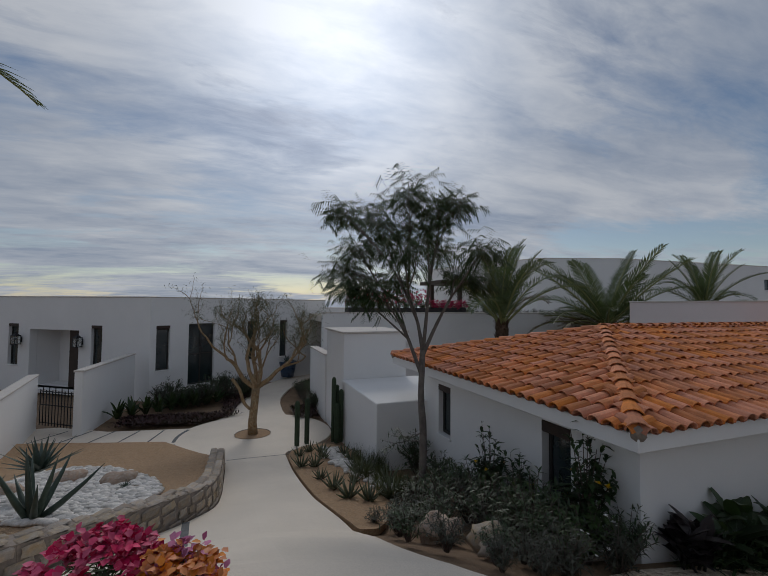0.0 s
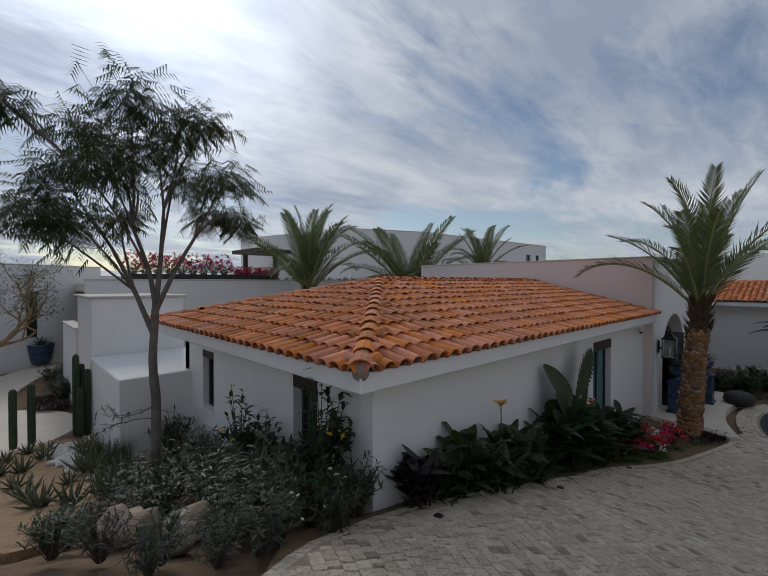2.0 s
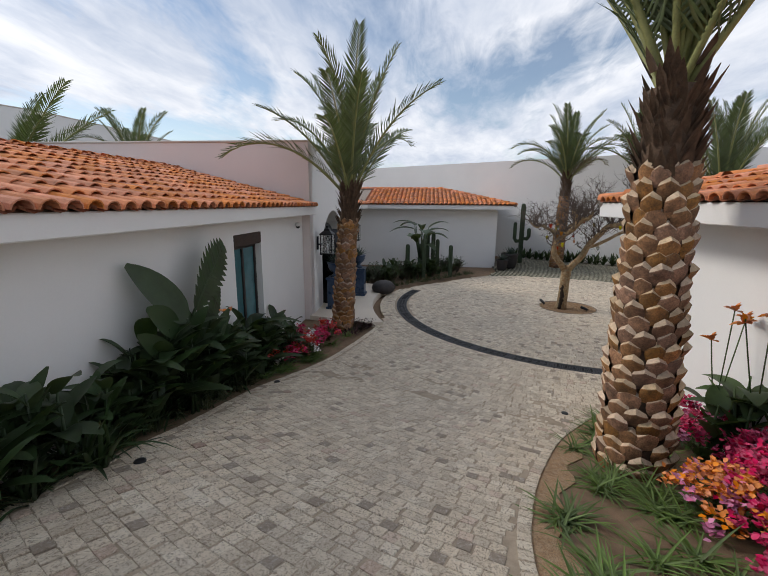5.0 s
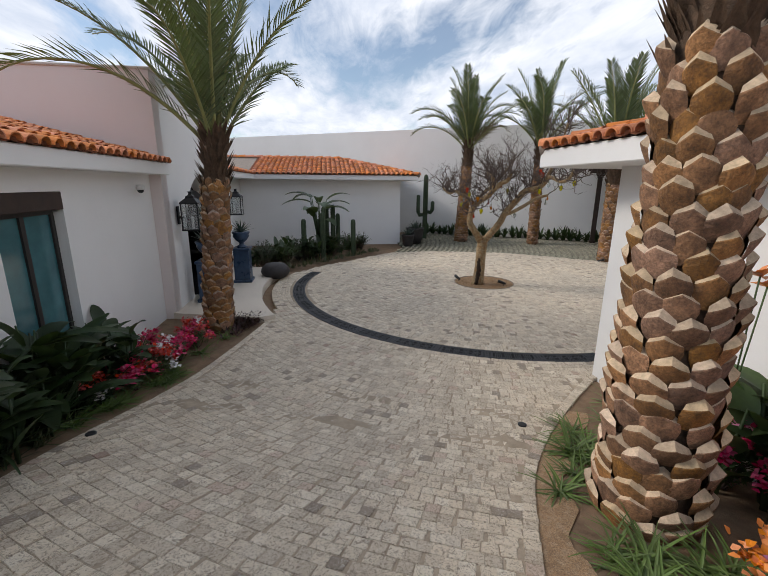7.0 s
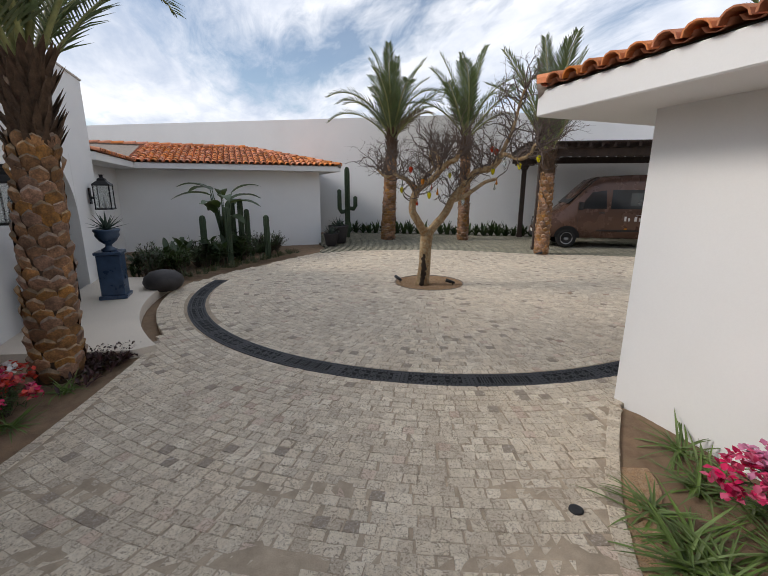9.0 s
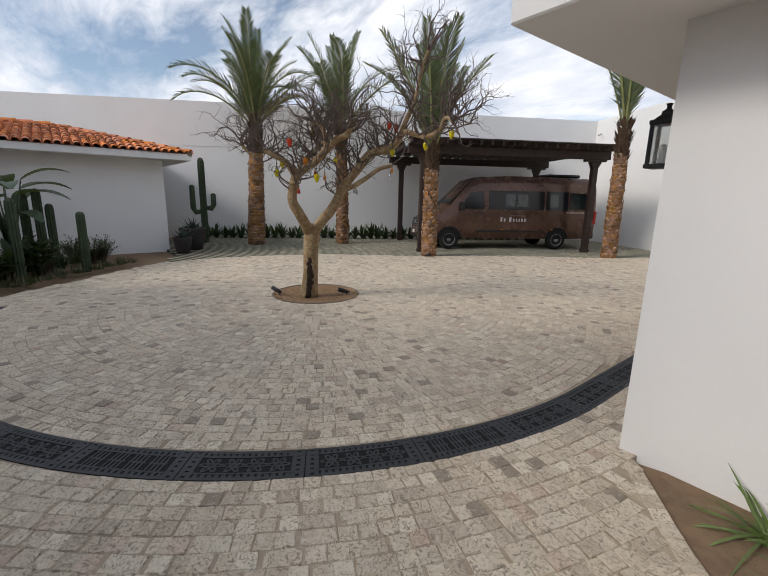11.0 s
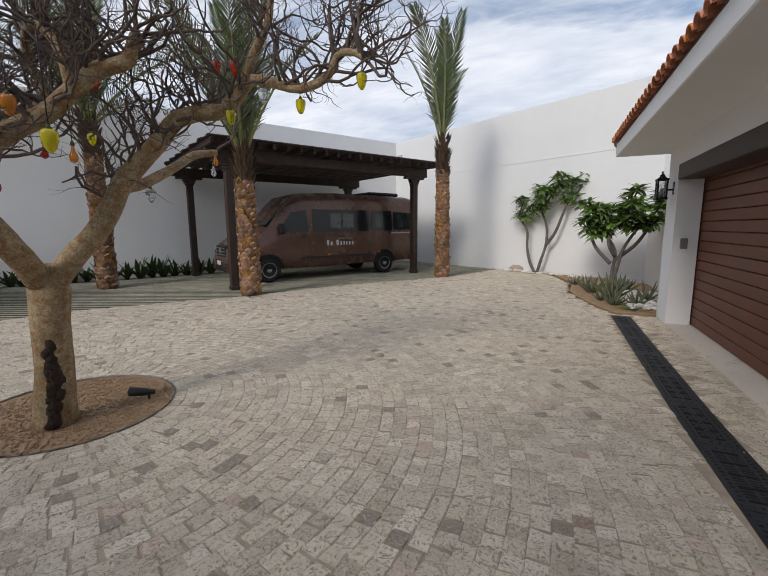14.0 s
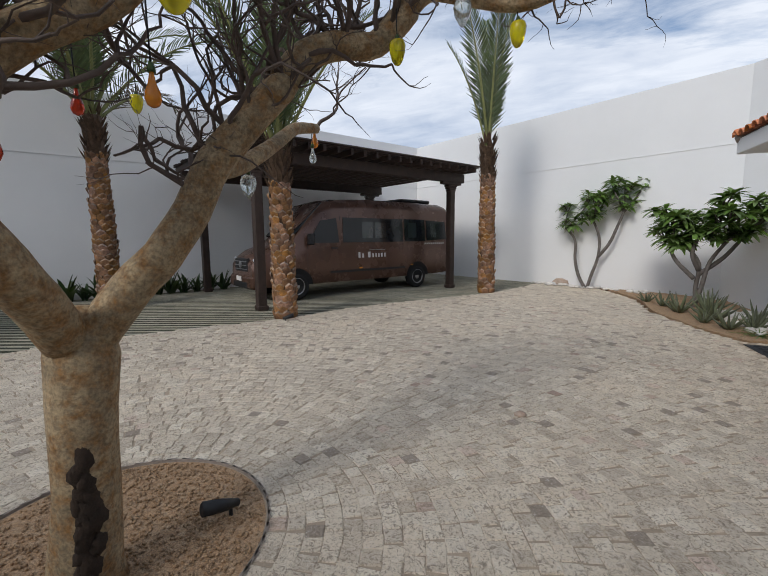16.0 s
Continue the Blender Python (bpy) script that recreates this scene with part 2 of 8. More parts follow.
GARAGE_WOOD = material("garage_slat", (0.150, 0.047, 0.020), 0.48, vary=0.22, scale=3, grain=34, bump=0.15)
FRAME = material("window_frame", (0.028, 0.024, 0.022), 0.5, vary=0.2, scale=9, bump=0.1)
PANE = material("window_pane", (0.022, 0.032, 0.034), 0.06, vary=0.3, scale=1.0, grain=0, bump=0, spec=0.9)
TEAL_PANE = material("teal_pane", (0.05, 0.15, 0.17), 0.08, vary=0.3, scale=2.0, grain=0, bump=0, spec=0.8)
BARK = material("pale_bark", (0.42, 0.315, 0.185), 0.85, vary=0.35, scale=7, grain=60, bump=1.0, second=(0.31, 0.16, 0.055), speckle=0.65, stain=0.35, stain_col=(0.12, 0.075, 0.04))
ROTTEN = material("rotten_wood", (0.035, 0.022, 0.014), 0.95, vary=0.4, scale=14, grain=70, bump=1.0)
GREY_BARK = material("grey_bark", (0.15, 0.13, 0.115), 0.9, vary=0.3, scale=8, grain=45, bump=0.7)
TWIG = material("twig", (0.115, 0.085, 0.07), 0.9, vary=0.3, scale=8, grain=40, bump=0.4)
PALM_BARK = material("palm_boot", (0.36, 0.17, 0.066), 0.8, vary=0.45, scale=11, grain=60, bump=1.0, island=0.4, speckle=0.6, stain=0.9, stain_col=(0.09, 0.05, 0.03))
PALM_CUT = material("palm_boot_cut", (0.58, 0.43, 0.28), 0.8, vary=0.3, scale=14, grain=60, bump=0.6, island=0.25)
PALM_CUT_OLD = material("palm_boot_weathered", (0.30, 0.20, 0.125), 0.85, vary=0.45, scale=14, grain=60, bump=0.7, island=0.45)
PALM_FIBRE = material("palm_fibre", (0.11, 0.068, 0.042), 0.95, vary=0.4, scale=14, grain=70, bump=0.9)
FROND = material("palm_frond", (0.105, 0.14, 0.062), 0.55, vary=0.25, scale=3, grain=30, bump=0.05, island=0.3, transl=0.18)
FROND_DRY = material("dry_frond", (0.20, 0.15, 0.085), 0.75, vary=0.25, scale=3, grain=30, bump=0.05, island=0.3)
RACHIS = material("frond_stem", (0.24, 0.25, 0.09), 0.55, vary=0.2, scale=6, bump=0.05)
LEAF = material("leaf", (0.058, 0.105, 0.030), 0.5, vary=0.3, scale=4, grain=30, bump=0.05, island=0.35, transl=0.2)
LEAF_BRIGHT = material("bright_leaf", (0.17, 0.28, 0.065), 0.45, vary=0.3, scale=4, grain=30, bump=0.05, island=0.35, transl=0.2)
LEAF_DARK = material("dark_leaf", (0.032, 0.062, 0.022), 0.45, vary=0.3, scale=4, grain=30, bump=0.05, island=0.35, transl=0.14)
LEAF_OLIVE = material("olive_leaf", (0.085, 0.095, 0.045), 0.6, vary=0.3, scale=4, grain=30, bump=0.05, island=0.35, transl=0.15)
LEAF_SAGE = material("sage_leaf", (0.042, 0.046, 0.030), 0.6, vary=0.3, scale=4, grain=30, bump=0.05, island=0.4, transl=0.1)
LEAF_LIME = material("lime_leaf", (0.13, 0.20, 0.05), 0.5, vary=0.3, scale=4, grain=30, bump=0.05, island=0.3, transl=0.2)
LEAF_PURPLE = material("burgundy_leaf", (0.055, 0.016, 0.020), 0.55, vary=0.35, scale=5, grain=30, bump=0.05, island=0.4, transl=0.1)
LEAF_BLACK = material("bronze_leaf", (0.024, 0.017, 0.017), 0.45, vary=0.3, scale=5, grain=30, bump=0.05, island=0.3)
ALOE = material("aloe_leaf", (0.12, 0.135, 0.075), 0.55, vary=0.25, scale=8, grain=30, bump=0.1, island=0.25)
AGAVE = material("agave_leaf", (0.075, 0.11, 0.085), 0.5, vary=0.25, scale=6, grain=30, bump=0.1, island=0.25)
CACTUS = material("cactus_skin", (0.045, 0.07, 0.036), 0.65, vary=0.25, scale=6, grain=50, bump=0.3)
MAGENTA = material("magenta_bract", (0.56, 0.012, 0.10), 0.6, vary=0.2, scale=6, grain=0, bump=0, island=0.3)
PINK = material("pink_bract", (0.62, 0.20, 0.36), 0.6, vary=0.2, scale=6, grain=0, bump=0, island=0.3)
ORANGE = material("orange_bract", (0.74, 0.24, 0.04), 0.6, vary=0.2, scale=6, grain=0, bump=0, island=0.25)
RED = material("red_petal", (0.55, 0.035, 0.02), 0.55, vary=0.2, scale=6, grain=0, bump=0, island=0.3)
YELLOW = material("yellow_petal", (0.75, 0.45, 0.02), 0.55, vary=0.2, scale=6, grain=0, bump=0, island=0.3)
WHITE_PETAL = material("white_petal", (0.72, 0.70, 0.68), 0.55, vary=0.1, scale=6, grain=0, bump=0, island=0.15)
VAN_PAINT = material("brown_van_paint", (0.118, 0.063, 0.044), 0.26, metal=0.35, vary=0.08, scale=2, grain=0, bump=0, spec=0.6)
VAN_BLACK = material("black_plastic", (0.015, 0.015, 0.016), 0.5, vary=0.2, scale=9, grain=60, bump=0.1)
CHROME = material("brushed_silver", (0.42, 0.42, 0.43), 0.3, metal=0.9, vary=0.1, scale=6, bump=0)
RUBBER = material("tyre_rubber", (0.012, 0.012, 0.012), 0.85, vary=0.3, scale=12, grain=70, bump=0.4)
LETTER = material("white_lettering", (0.72, 0.70, 0.68), 0.6, vary=0.05, scale=9, bump=0)
LAMP_RED = material("red_lens", (0.42, 0.02, 0.015), 0.2, vary=0.1, bump=0, grain=0)
LAMP_CLEAR = material("clear_lens", (0.55, 0.57, 0.6), 0.12, vary=0.1, bump=0, grain=0, spec=0.9)
AMBER = material("amber_lens", (0.6, 0.22, 0.02), 0.25, vary=0.1, bump=0, grain=0)
BLUE_GLAZE = material("blue_glaze", (0.035, 0.065, 0.12), 0.28, vary=0.35, scale=5, grain=40, bump=0.15, stain=0.2, stain_col=(0.1, 0.1, 0.11))
DARK_CLAY = material("dark_clay", (0.038, 0.033, 0.033), 0.6, vary=0.3, scale=6, grain=40, bump=0.3)
GRID = material("concrete_grid_paver", (0.42, 0.39, 0.30), 0.9, vary=0.2, scale=2, grain=60, bump=0.5, island=0.15)
GRASS = material("grid_grass", (0.026, 0.032, 0.013), 0.9, vary=0.4, scale=5, grain=80, bump=0.8, second=(0.055, 0.048, 0.026))
STEEL_BOX = material("grey_box", (0.25, 0.25, 0.25), 0.45, metal=0.4, vary=0.1, bump=0)
CAMERA_WHITE = material("white_plastic", (0.7, 0.7, 0.7), 0.4, vary=0.04, bump=0)
SLATE = material("slate_joint", (0.13, 0.135, 0.14), 0.8, vary=0.3, scale=9, bump=0.4)
ORN = {
    "yellow": glass("yellow_glass", (0.72, 0.62, 0.02), 0.12, 0.55),
    "red": glass("red_glass", (0.62, 0.06, 0.02), 0.12, 0.55),
    "orange": glass("orange_glass", (0.75, 0.28, 0.03), 0.12, 0.55),
    "clear": glass("clear_glass", (0.72, 0.76, 0.74), 0.1, 0.75),
}

# ---------------------------------------------------------------- mesh helpers


class M:
    """A plain mesh builder: vertices and faces in lists."""

    def __init__(self):
        self.v, self.f, self.s = [], [], []

    def add(self, verts, faces, smooth=False):
        o = len(self.v)
        self.v.extend(tuple(p) for p in verts)
        self.f.extend(tuple(i + o for i in q) for q in faces)
        self.s.extend([smooth] * len(faces))

    def box(self, x0, x1, y0, y1, z0, z1, m=None, c=0.0):
        """A box; c chamfers its edges."""
        if c:
            hx, hy, hz = (x1 - x0) / 2, (y1 - y0) / 2, (z1 - z0) / 2
            ctr = Vector(((x0 + x1) / 2, (y0 + y1) / 2, (z0 + z1) / 2))
            c = min(c, hx * 0.9, hy * 0.9, hz * 0.9)
            vs, idx = [], {}
            for sx in (-1, 1):
                for sy in (-1, 1):
                    for sz in (-1, 1):
                        for ax in range(3):
                            d = [hx - c, hy - c, hz - c]
                            d[ax] += c
                            idx[sx, sy, sz, ax] = len(vs)
                            vs.append(ctr + Vector((sx * d[0], sy * d[1], sz * d[2])))
            fs = []
            S = (-1, 1)
            for s in S:
                fs.append([idx[s, a, b, 0] for a, b in ((-1, -1), (1, -1), (1, 1), (-1, 1))][::s])
                fs.append([idx[a, s, b, 1] for a, b in ((-1, -1), (-1, 1), (1, 1), (1, -1))][::s])
                fs.append([idx[a, b, s, 2] for a, b in ((-1, -1), (1, -1), (1, 1), (-1, 1))][::s])
            for a in S:
                for b in S:
                    fs.append([idx[-1, a, b, 1], idx[1, a, b, 1], idx[1, a, b, 2], idx[-1, a, b, 2]][:: -a * b])
                    fs.append([idx[a, -1, b, 2], idx[a, 1, b, 2], idx[a, 1, b, 0], idx[a, -1, b, 0]][:: -a * b])
                    fs.append([idx[a, b, -1, 0], idx[a, b, 1, 0], idx[a, b, 1, 1], idx[a, b, -1, 1]][:: -a * b])
                    for s in S:
                        fs.append([idx[a, b, s, 0], idx[a, b, s, 1], idx[a, b, s, 2]][:: a * b * s])
        else:
            vs = [Vector((x, y, z)) for x in (x0, x1) for y in (y0, y1) for z in (z0, z1)]
            fs = [(0, 1, 3, 2), (4, 6, 7, 5), (0, 4, 5, 1), (2, 3, 7, 6), (0, 2, 6, 4), (1, 5, 7, 3)]
        if m is not None:
            vs = [m @ p for p in vs]
        self.add(vs, fs)

    def tube(self, pts, radii, n=8, cap=True, smooth=True, wobble=0.0):
        """A round tube along pts with a radius at each."""
        pts = [Vector(p) for p in pts]
        if isinstance(radii, (int, float)):
            radii = [radii] * len(pts)
        vs, fs = [], []
        ref = None
        for i, p in enumerate(pts):
            d = (pts[min(i + 1, len(pts) - 1)] - pts[max(i - 1, 0)]).normalized()
            if ref is None:
                ref = d.orthogonal().normalized()
            ref = (ref - d * ref.dot(d)).normalized()
            side = d.cross(ref)
            for k in range(n):
                a = 2 * math.pi * k / n
                r = radii[i] * (1 + (wobble * noise.noise(Vector((p.x * 6 + math.cos(a), p.y * 6 + math.sin(a), p.z * 6))) if wobble else 0))
                vs.append(p + (ref * math.cos(a) + side * math.sin(a)) * r)
        for i in range(len(pts) - 1):
            for k in range(n):
                fs.append((i * n + k, i * n + (k + 1) % n, (i + 1) * n + (k + 1) % n, (i + 1) * n + k))
        if cap:
            fs.append(tuple(range(n))[::-1])
            fs.append(tuple((len(pts) - 1) * n + k for k in range(n)))
        self.add(vs, fs, smooth)

    def lathe(self, prof, n=20, m=None, smooth=True):
        """A profile of (radius, height) turned round z."""
        vs, fs = [], []
        for r, z in prof:
            for k in range(n):
                a = 2 * math.pi * k / n
                vs.append(Vector((r * math.cos(a), r * math.sin(a), z)))
        for i in range(len(prof) - 1):
            for k in range(n):
                fs.append((i * n + k, i * n + (k + 1) % n, (i + 1) * n + (k + 1) % n, (i + 1) * n + k))
        fs.append(tuple(range(n))[::-1])
        fs.append(tuple((len(prof) - 1) * n + k for k in range(n)))
        if m is not None:
            vs = [m @ p for p in vs]
        self.add(vs, fs, smooth)

    def stone(self, c, rx, ry, rz, seed, n=8, rings=5, rough=0.25):
        """A lumpy rounded stone."""
        vs, fs = [], []
        for i in range(rings + 1):
            th = math.pi * (0.02 + 0.96 * i / rings)
            for k in range(n):
                a = 2 * math.pi * k / n
                d = Vector((math.sin(th) * math.cos(a), math.sin(th) * math.sin(a), math.cos(th)))
                q = 1 + rough * noise.noise(d * 1.6 + Vector((seed * 3.1, seed * 1.7, seed)))
                vs.append(Vector(c) + Vector((d.x * rx, d.y * ry, d.z * rz)) * q)
        for i in range(rings):
            for k in range(n):
                fs.append((i * n + k, (i + 1) * n + k, (i + 1) * n + (k + 1) % n, i * n + (k + 1) % n))
        fs.append(tuple(range(n)))
        fs.append(tuple(rings * n + k for k in range(n))[::-1])
        self.add(vs, fs, True)

    def blade(self, base, way, up, length, width, droop=0.3, n=5, fold=0.25, shape="lance", thick=0.0):
        """A leaf blade from base along way, bending down by droop, folded along its midrib."""
        base, way, up = Vector(base), Vector(way).normalized(), Vector(up)
        side = way.cross(up)
        side = side.normalized() if side.length > 1e-4 else way.orthogonal().normalized()
        nor = side.cross(way).normalized()
        vs, fs = [], []
        for i in range(n + 1):
            u = i / n
            c = base + way * (length * u) - Vector((0, 0, 1)) * (droop * length * u * u)
            if shape == "lance":
                w = width * max(0.03, math.sin(math.pi * min(1, 0.12 + 0.88 * u)) ** 0.8)
            elif shape == "strap":
                w = width * (1 - 0.93 * u ** 2.5)
            elif shape == "spike":
                w = width * (1 - 0.97 * u)
            else:
                w = width * max(0.04, math.sin(math.pi * min(0.985, 0.06 + 0.94 * u ** 0.8)) ** 0.6)
            vs += [c - side * w / 2 + nor * (fold * w), c, c + side * w / 2 + nor * (fold * w)]
        for i in range(n):
            a = i * 3
            fs += [(a, a + 1, a + 4, a + 3), (a + 1, a + 2, a + 5, a + 4)]
        self.add(vs, fs, True)

    def mesh(self, name, *mats, slots=None):
        me = bpy.data.meshes.new(name)
        me.from_pydata(self.v, [], self.f)
        me.polygons.foreach_set("use_smooth", self.s)
        for mt in mats:
            me.materials.append(mt)
        if slots:
            me.polygons.foreach_set("material_index", slots)
        me.update()
        return me


def part(name, m, mat, parent=None, label=""):
    ob = new(name, m.mesh(name, mat) if isinstance(m, M) else m)
    if parent is not None:
        ob.parent = parent
    if label:
        ob["label"] = label
    return ob


def thing(name, label, category, at=(0, 0, 0), group="", kind="", rz=0.0, scale=1.0):
    ob = new(name)
    ob.matrix_basis = pose(*at, 0, 0, rz) @ Matrix.Scale(scale, 4)
    return tagged(ob, label, category, group, kind)


def solid(name, m, mat, label="", category="", kind="structure", group=""):
    return tagged(part(name, m, mat), label, category, group, kind)


# ---------------------------------------------------------------- lie of the land
RAMP_X = [-40, -8, -3, 0, 0.78, 1.65, 2.14, 3.13, 4.14, 4.69, 7.26, 7.79, 10.25, 10.9, 11.6, 60]
RAMP_Z = [5.0, 4.4, 3.4, 2.68, 2.45, 2.16, 2.0, 1.73, 1.49, 1.37, 0.81, 0.68, 0.16, 0.05, 0.0, 0.0]

FALL_Y = [2.6, 3.1, 4.4, 5.4, 7.4, 9.8, 12.1, 14.2]
FALL_S = [0.0, 0.05, 0.25, 0.44, 0.63, 0.81, 0.94, 1.0]


def land(x, y):
    """The ground's height: a ramp falling to the court in x, a garden slope falling in y."""
    yc = min(2.6, max(-3.5, y))
    k = min(1.0, max(0.0, (x + 2) / 4)) * 0.35
    base = max(0.0, float(np.interp(x - k * (yc - 0.3), RAMP_X, RAMP_Z)))
    if y > 2.6 and x < 16:
        s = float(np.interp(y, FALL_Y, FALL_S))
        base -= max(0.0, base - 2.7) * min(1.0, (y - 2.6) / 1.2)
        low = min(0.1, base)
        t = min(1.0, max(0.0, (x - 4.6) / 1.5))
        return base + (low - base) * max(0.0, s) * (1 - 0.4 * t)
    return base


def sheet(name, outline, off, mat, step=0.5, skirt=0.12, label="", category="", kind="structure", level=None):
    """A paved or planted area: a closed outline laid on the land, with a side down to the soil."""
    bm = bmesh.new()
    f = bm.faces.new([bm.verts.new((x, y, 0)) for x, y in outline])
    if f.normal.z < 0 or f.calc_area() and sum((outline[i][0] * outline[(i + 1) % len(outline)][1] - outline[(i + 1) % len(outline)][0] * outline[i][1]) for i in range(len(outline))) < 0:
        f.normal_flip()
    xs, ys = [p[0] for p in outline], [p[1] for p in outline]
    for ax, lo, hi in ((0, min(xs), max(xs)), (1, min(ys), max(ys))):
        v = lo + step
        while v < hi:
            co, no = [0, 0, 0], [0, 0, 0]
            co[ax], no[ax] = v, 1
            bmesh.ops.bisect_plane(bm, geom=bm.verts[:] + bm.edges[:] + bm.faces[:], plane_co=co, plane_no=no)
            v += step
    bmesh.ops.triangulate(bm, faces=bm.faces[:])
    for v in bm.verts:
        v.co.z = (land(v.co.x, v.co.y) if level is None else level) + off
    rim = [e for e in bm.edges if e.is_boundary]
    got = bmesh.ops.extrude_edge_only(bm, edges=rim)
    for v in got["geom"]:
        if isinstance(v, bmesh.types.BMVert):
            v.co.z -= skirt
    bmesh.ops.recalc_face_normals(bm, faces=bm.faces[:])
    if sum(f.normal.z for f in bm.faces) < 0:
        bmesh.ops.reverse_faces(bm, faces=bm.faces[:])
    me = bpy.data.meshes.new(name)
    bm.to_mesh(me)
    bm.free()
    me.materials.append(mat)
    ob = new(name, me)
    return tagged(ob, label, category, "", kind)


def smooth_line(pts, n=6, closed=False):
    """A Catmull-Rom line through pts."""
    out, k = [], len(pts)
    for i in range(k if closed else k - 1):
        p = [Vector(pts[j % k] if closed else pts[min(max(j, 0), k - 1)]) for j in (i - 1, i, i + 1, i + 2)]
        for s in range(n):
            t = s / n
            out.append(tuple(0.5 * ((2 * p[1]) + (p[2] - p[0]) * t + (2 * p[0] - 5 * p[1] + 4 * p[2] - p[3]) * t * t + (3 * p[1] - p[0] - 3 * p[2] + p[3]) * t ** 3)))
    if not closed:
        out.append(tuple(pts[-1]))
    return out


def circle(cx, cy, r, a0=0, a1=360, n=48):
    return [(cx + r * math.cos(radians(a0 + (a1 - a0) * i / n)), cy + r * math.sin(radians(a0 + (a1 - a0) * i / n))) for i in range(n if a1 - a0 == 360 else n + 1)]


def inside(x, y, poly):
    hit = False
    j = len(poly) - 1
    for i in range(len(poly)):
        xi, yi = poly[i]
        xj, yj = poly[j]
        if (yi > y) != (yj > y) and x < (xj - xi) * (y - yi) / (yj - yi) + xi:
            hit = not hit
        j = i
    return hit


def wall(name, a, b, z0, z1, thick, openings=(), mat=PLASTER, coping=0.0, label="white plastered wall", kind="structure", category="wall", build=True):
    """An upright wall whose outer face runs from a to b (outside on the right hand), with openings (s0, s1, z0, z1) cut through."""
    a, b = Vector(a), Vector(b)
    L = (b - a).length
    d = (b - a) / L
    inw = Vector((-d.y, d.x))
    ss = sorted({0.0, L, *[o[0] for o in openings], *[o[1] for o in openings]})
    zs = sorted({z0, z1, *[min(max(o[2], z0), z1) for o in openings], *[min(max(o[3], z0), z1) for o in openings]})

    def filled(i, j):
        if not (0 <= i < len(ss) - 1 and 0 <= j < len(zs) - 1):
            return False
        s, z = (ss[i] + ss[i + 1]) / 2, (zs[j] + zs[j + 1]) / 2
        return not any(o[0] < s < o[1] and o[2] < z < o[3] for o in openings)

    def P(s, z, q):
        p = a + d * s + inw * (q * thick)
        return (p.x, p.y, z)

    m = M()
    for i in range(len(ss) - 1):
        for j in range(len(zs) - 1):
            if not filled(i, j):
                continue
            s0, s1, y0, y1 = ss[i], ss[i + 1], zs[j], zs[j + 1]
            m.add([P(s0, y0, 0), P(s1, y0, 0), P(s1, y1, 0), P(s0, y1, 0)], [(0, 1, 2, 3)])
            m.add([P(s0, y0, 1), P(s1, y0, 1), P(s1, y1, 1), P(s0, y1, 1)], [(3, 2, 1, 0)])
            if not filled(i - 1, j):
                m.add([P(s0, y0, 0), P(s0, y1, 0), P(s0, y1, 1), P(s0, y0, 1)], [(0, 1, 2, 3)])
            if not filled(i + 1, j):
                m.add([P(s1, y0, 0), P(s1, y1, 0), P(s1, y1, 1), P(s1, y0, 1)], [(3, 2, 1, 0)])
            if not filled(i, j - 1):
                m.add([P(s0, y0, 0), P(s1, y0, 0), P(s1, y0, 1), P(s0, y0, 1)], [(3, 2, 1, 0)])
            if not filled(i, j + 1):
                m.add([P(s0, y1, 0), P(s1, y1, 0), P(s1, y1, 1), P(s0, y1, 1)], [(0, 1, 2, 3)])
    ob = tagged(part(name, m, mat), label, category, "", kind)
    if coping:
        c = M()
        rot = Matrix.Translation((a.x, a.y, 0)) @ Matrix.Rotation(math.atan2(d.y, d.x), 4, "Z")
        c.box(-0.02, L + 0.02, -0.03, thick + 0.03, z1, z1 + coping, rot, 0.012)
        part("coping", c, COPING, ob, "thin stone coping")
    return ob


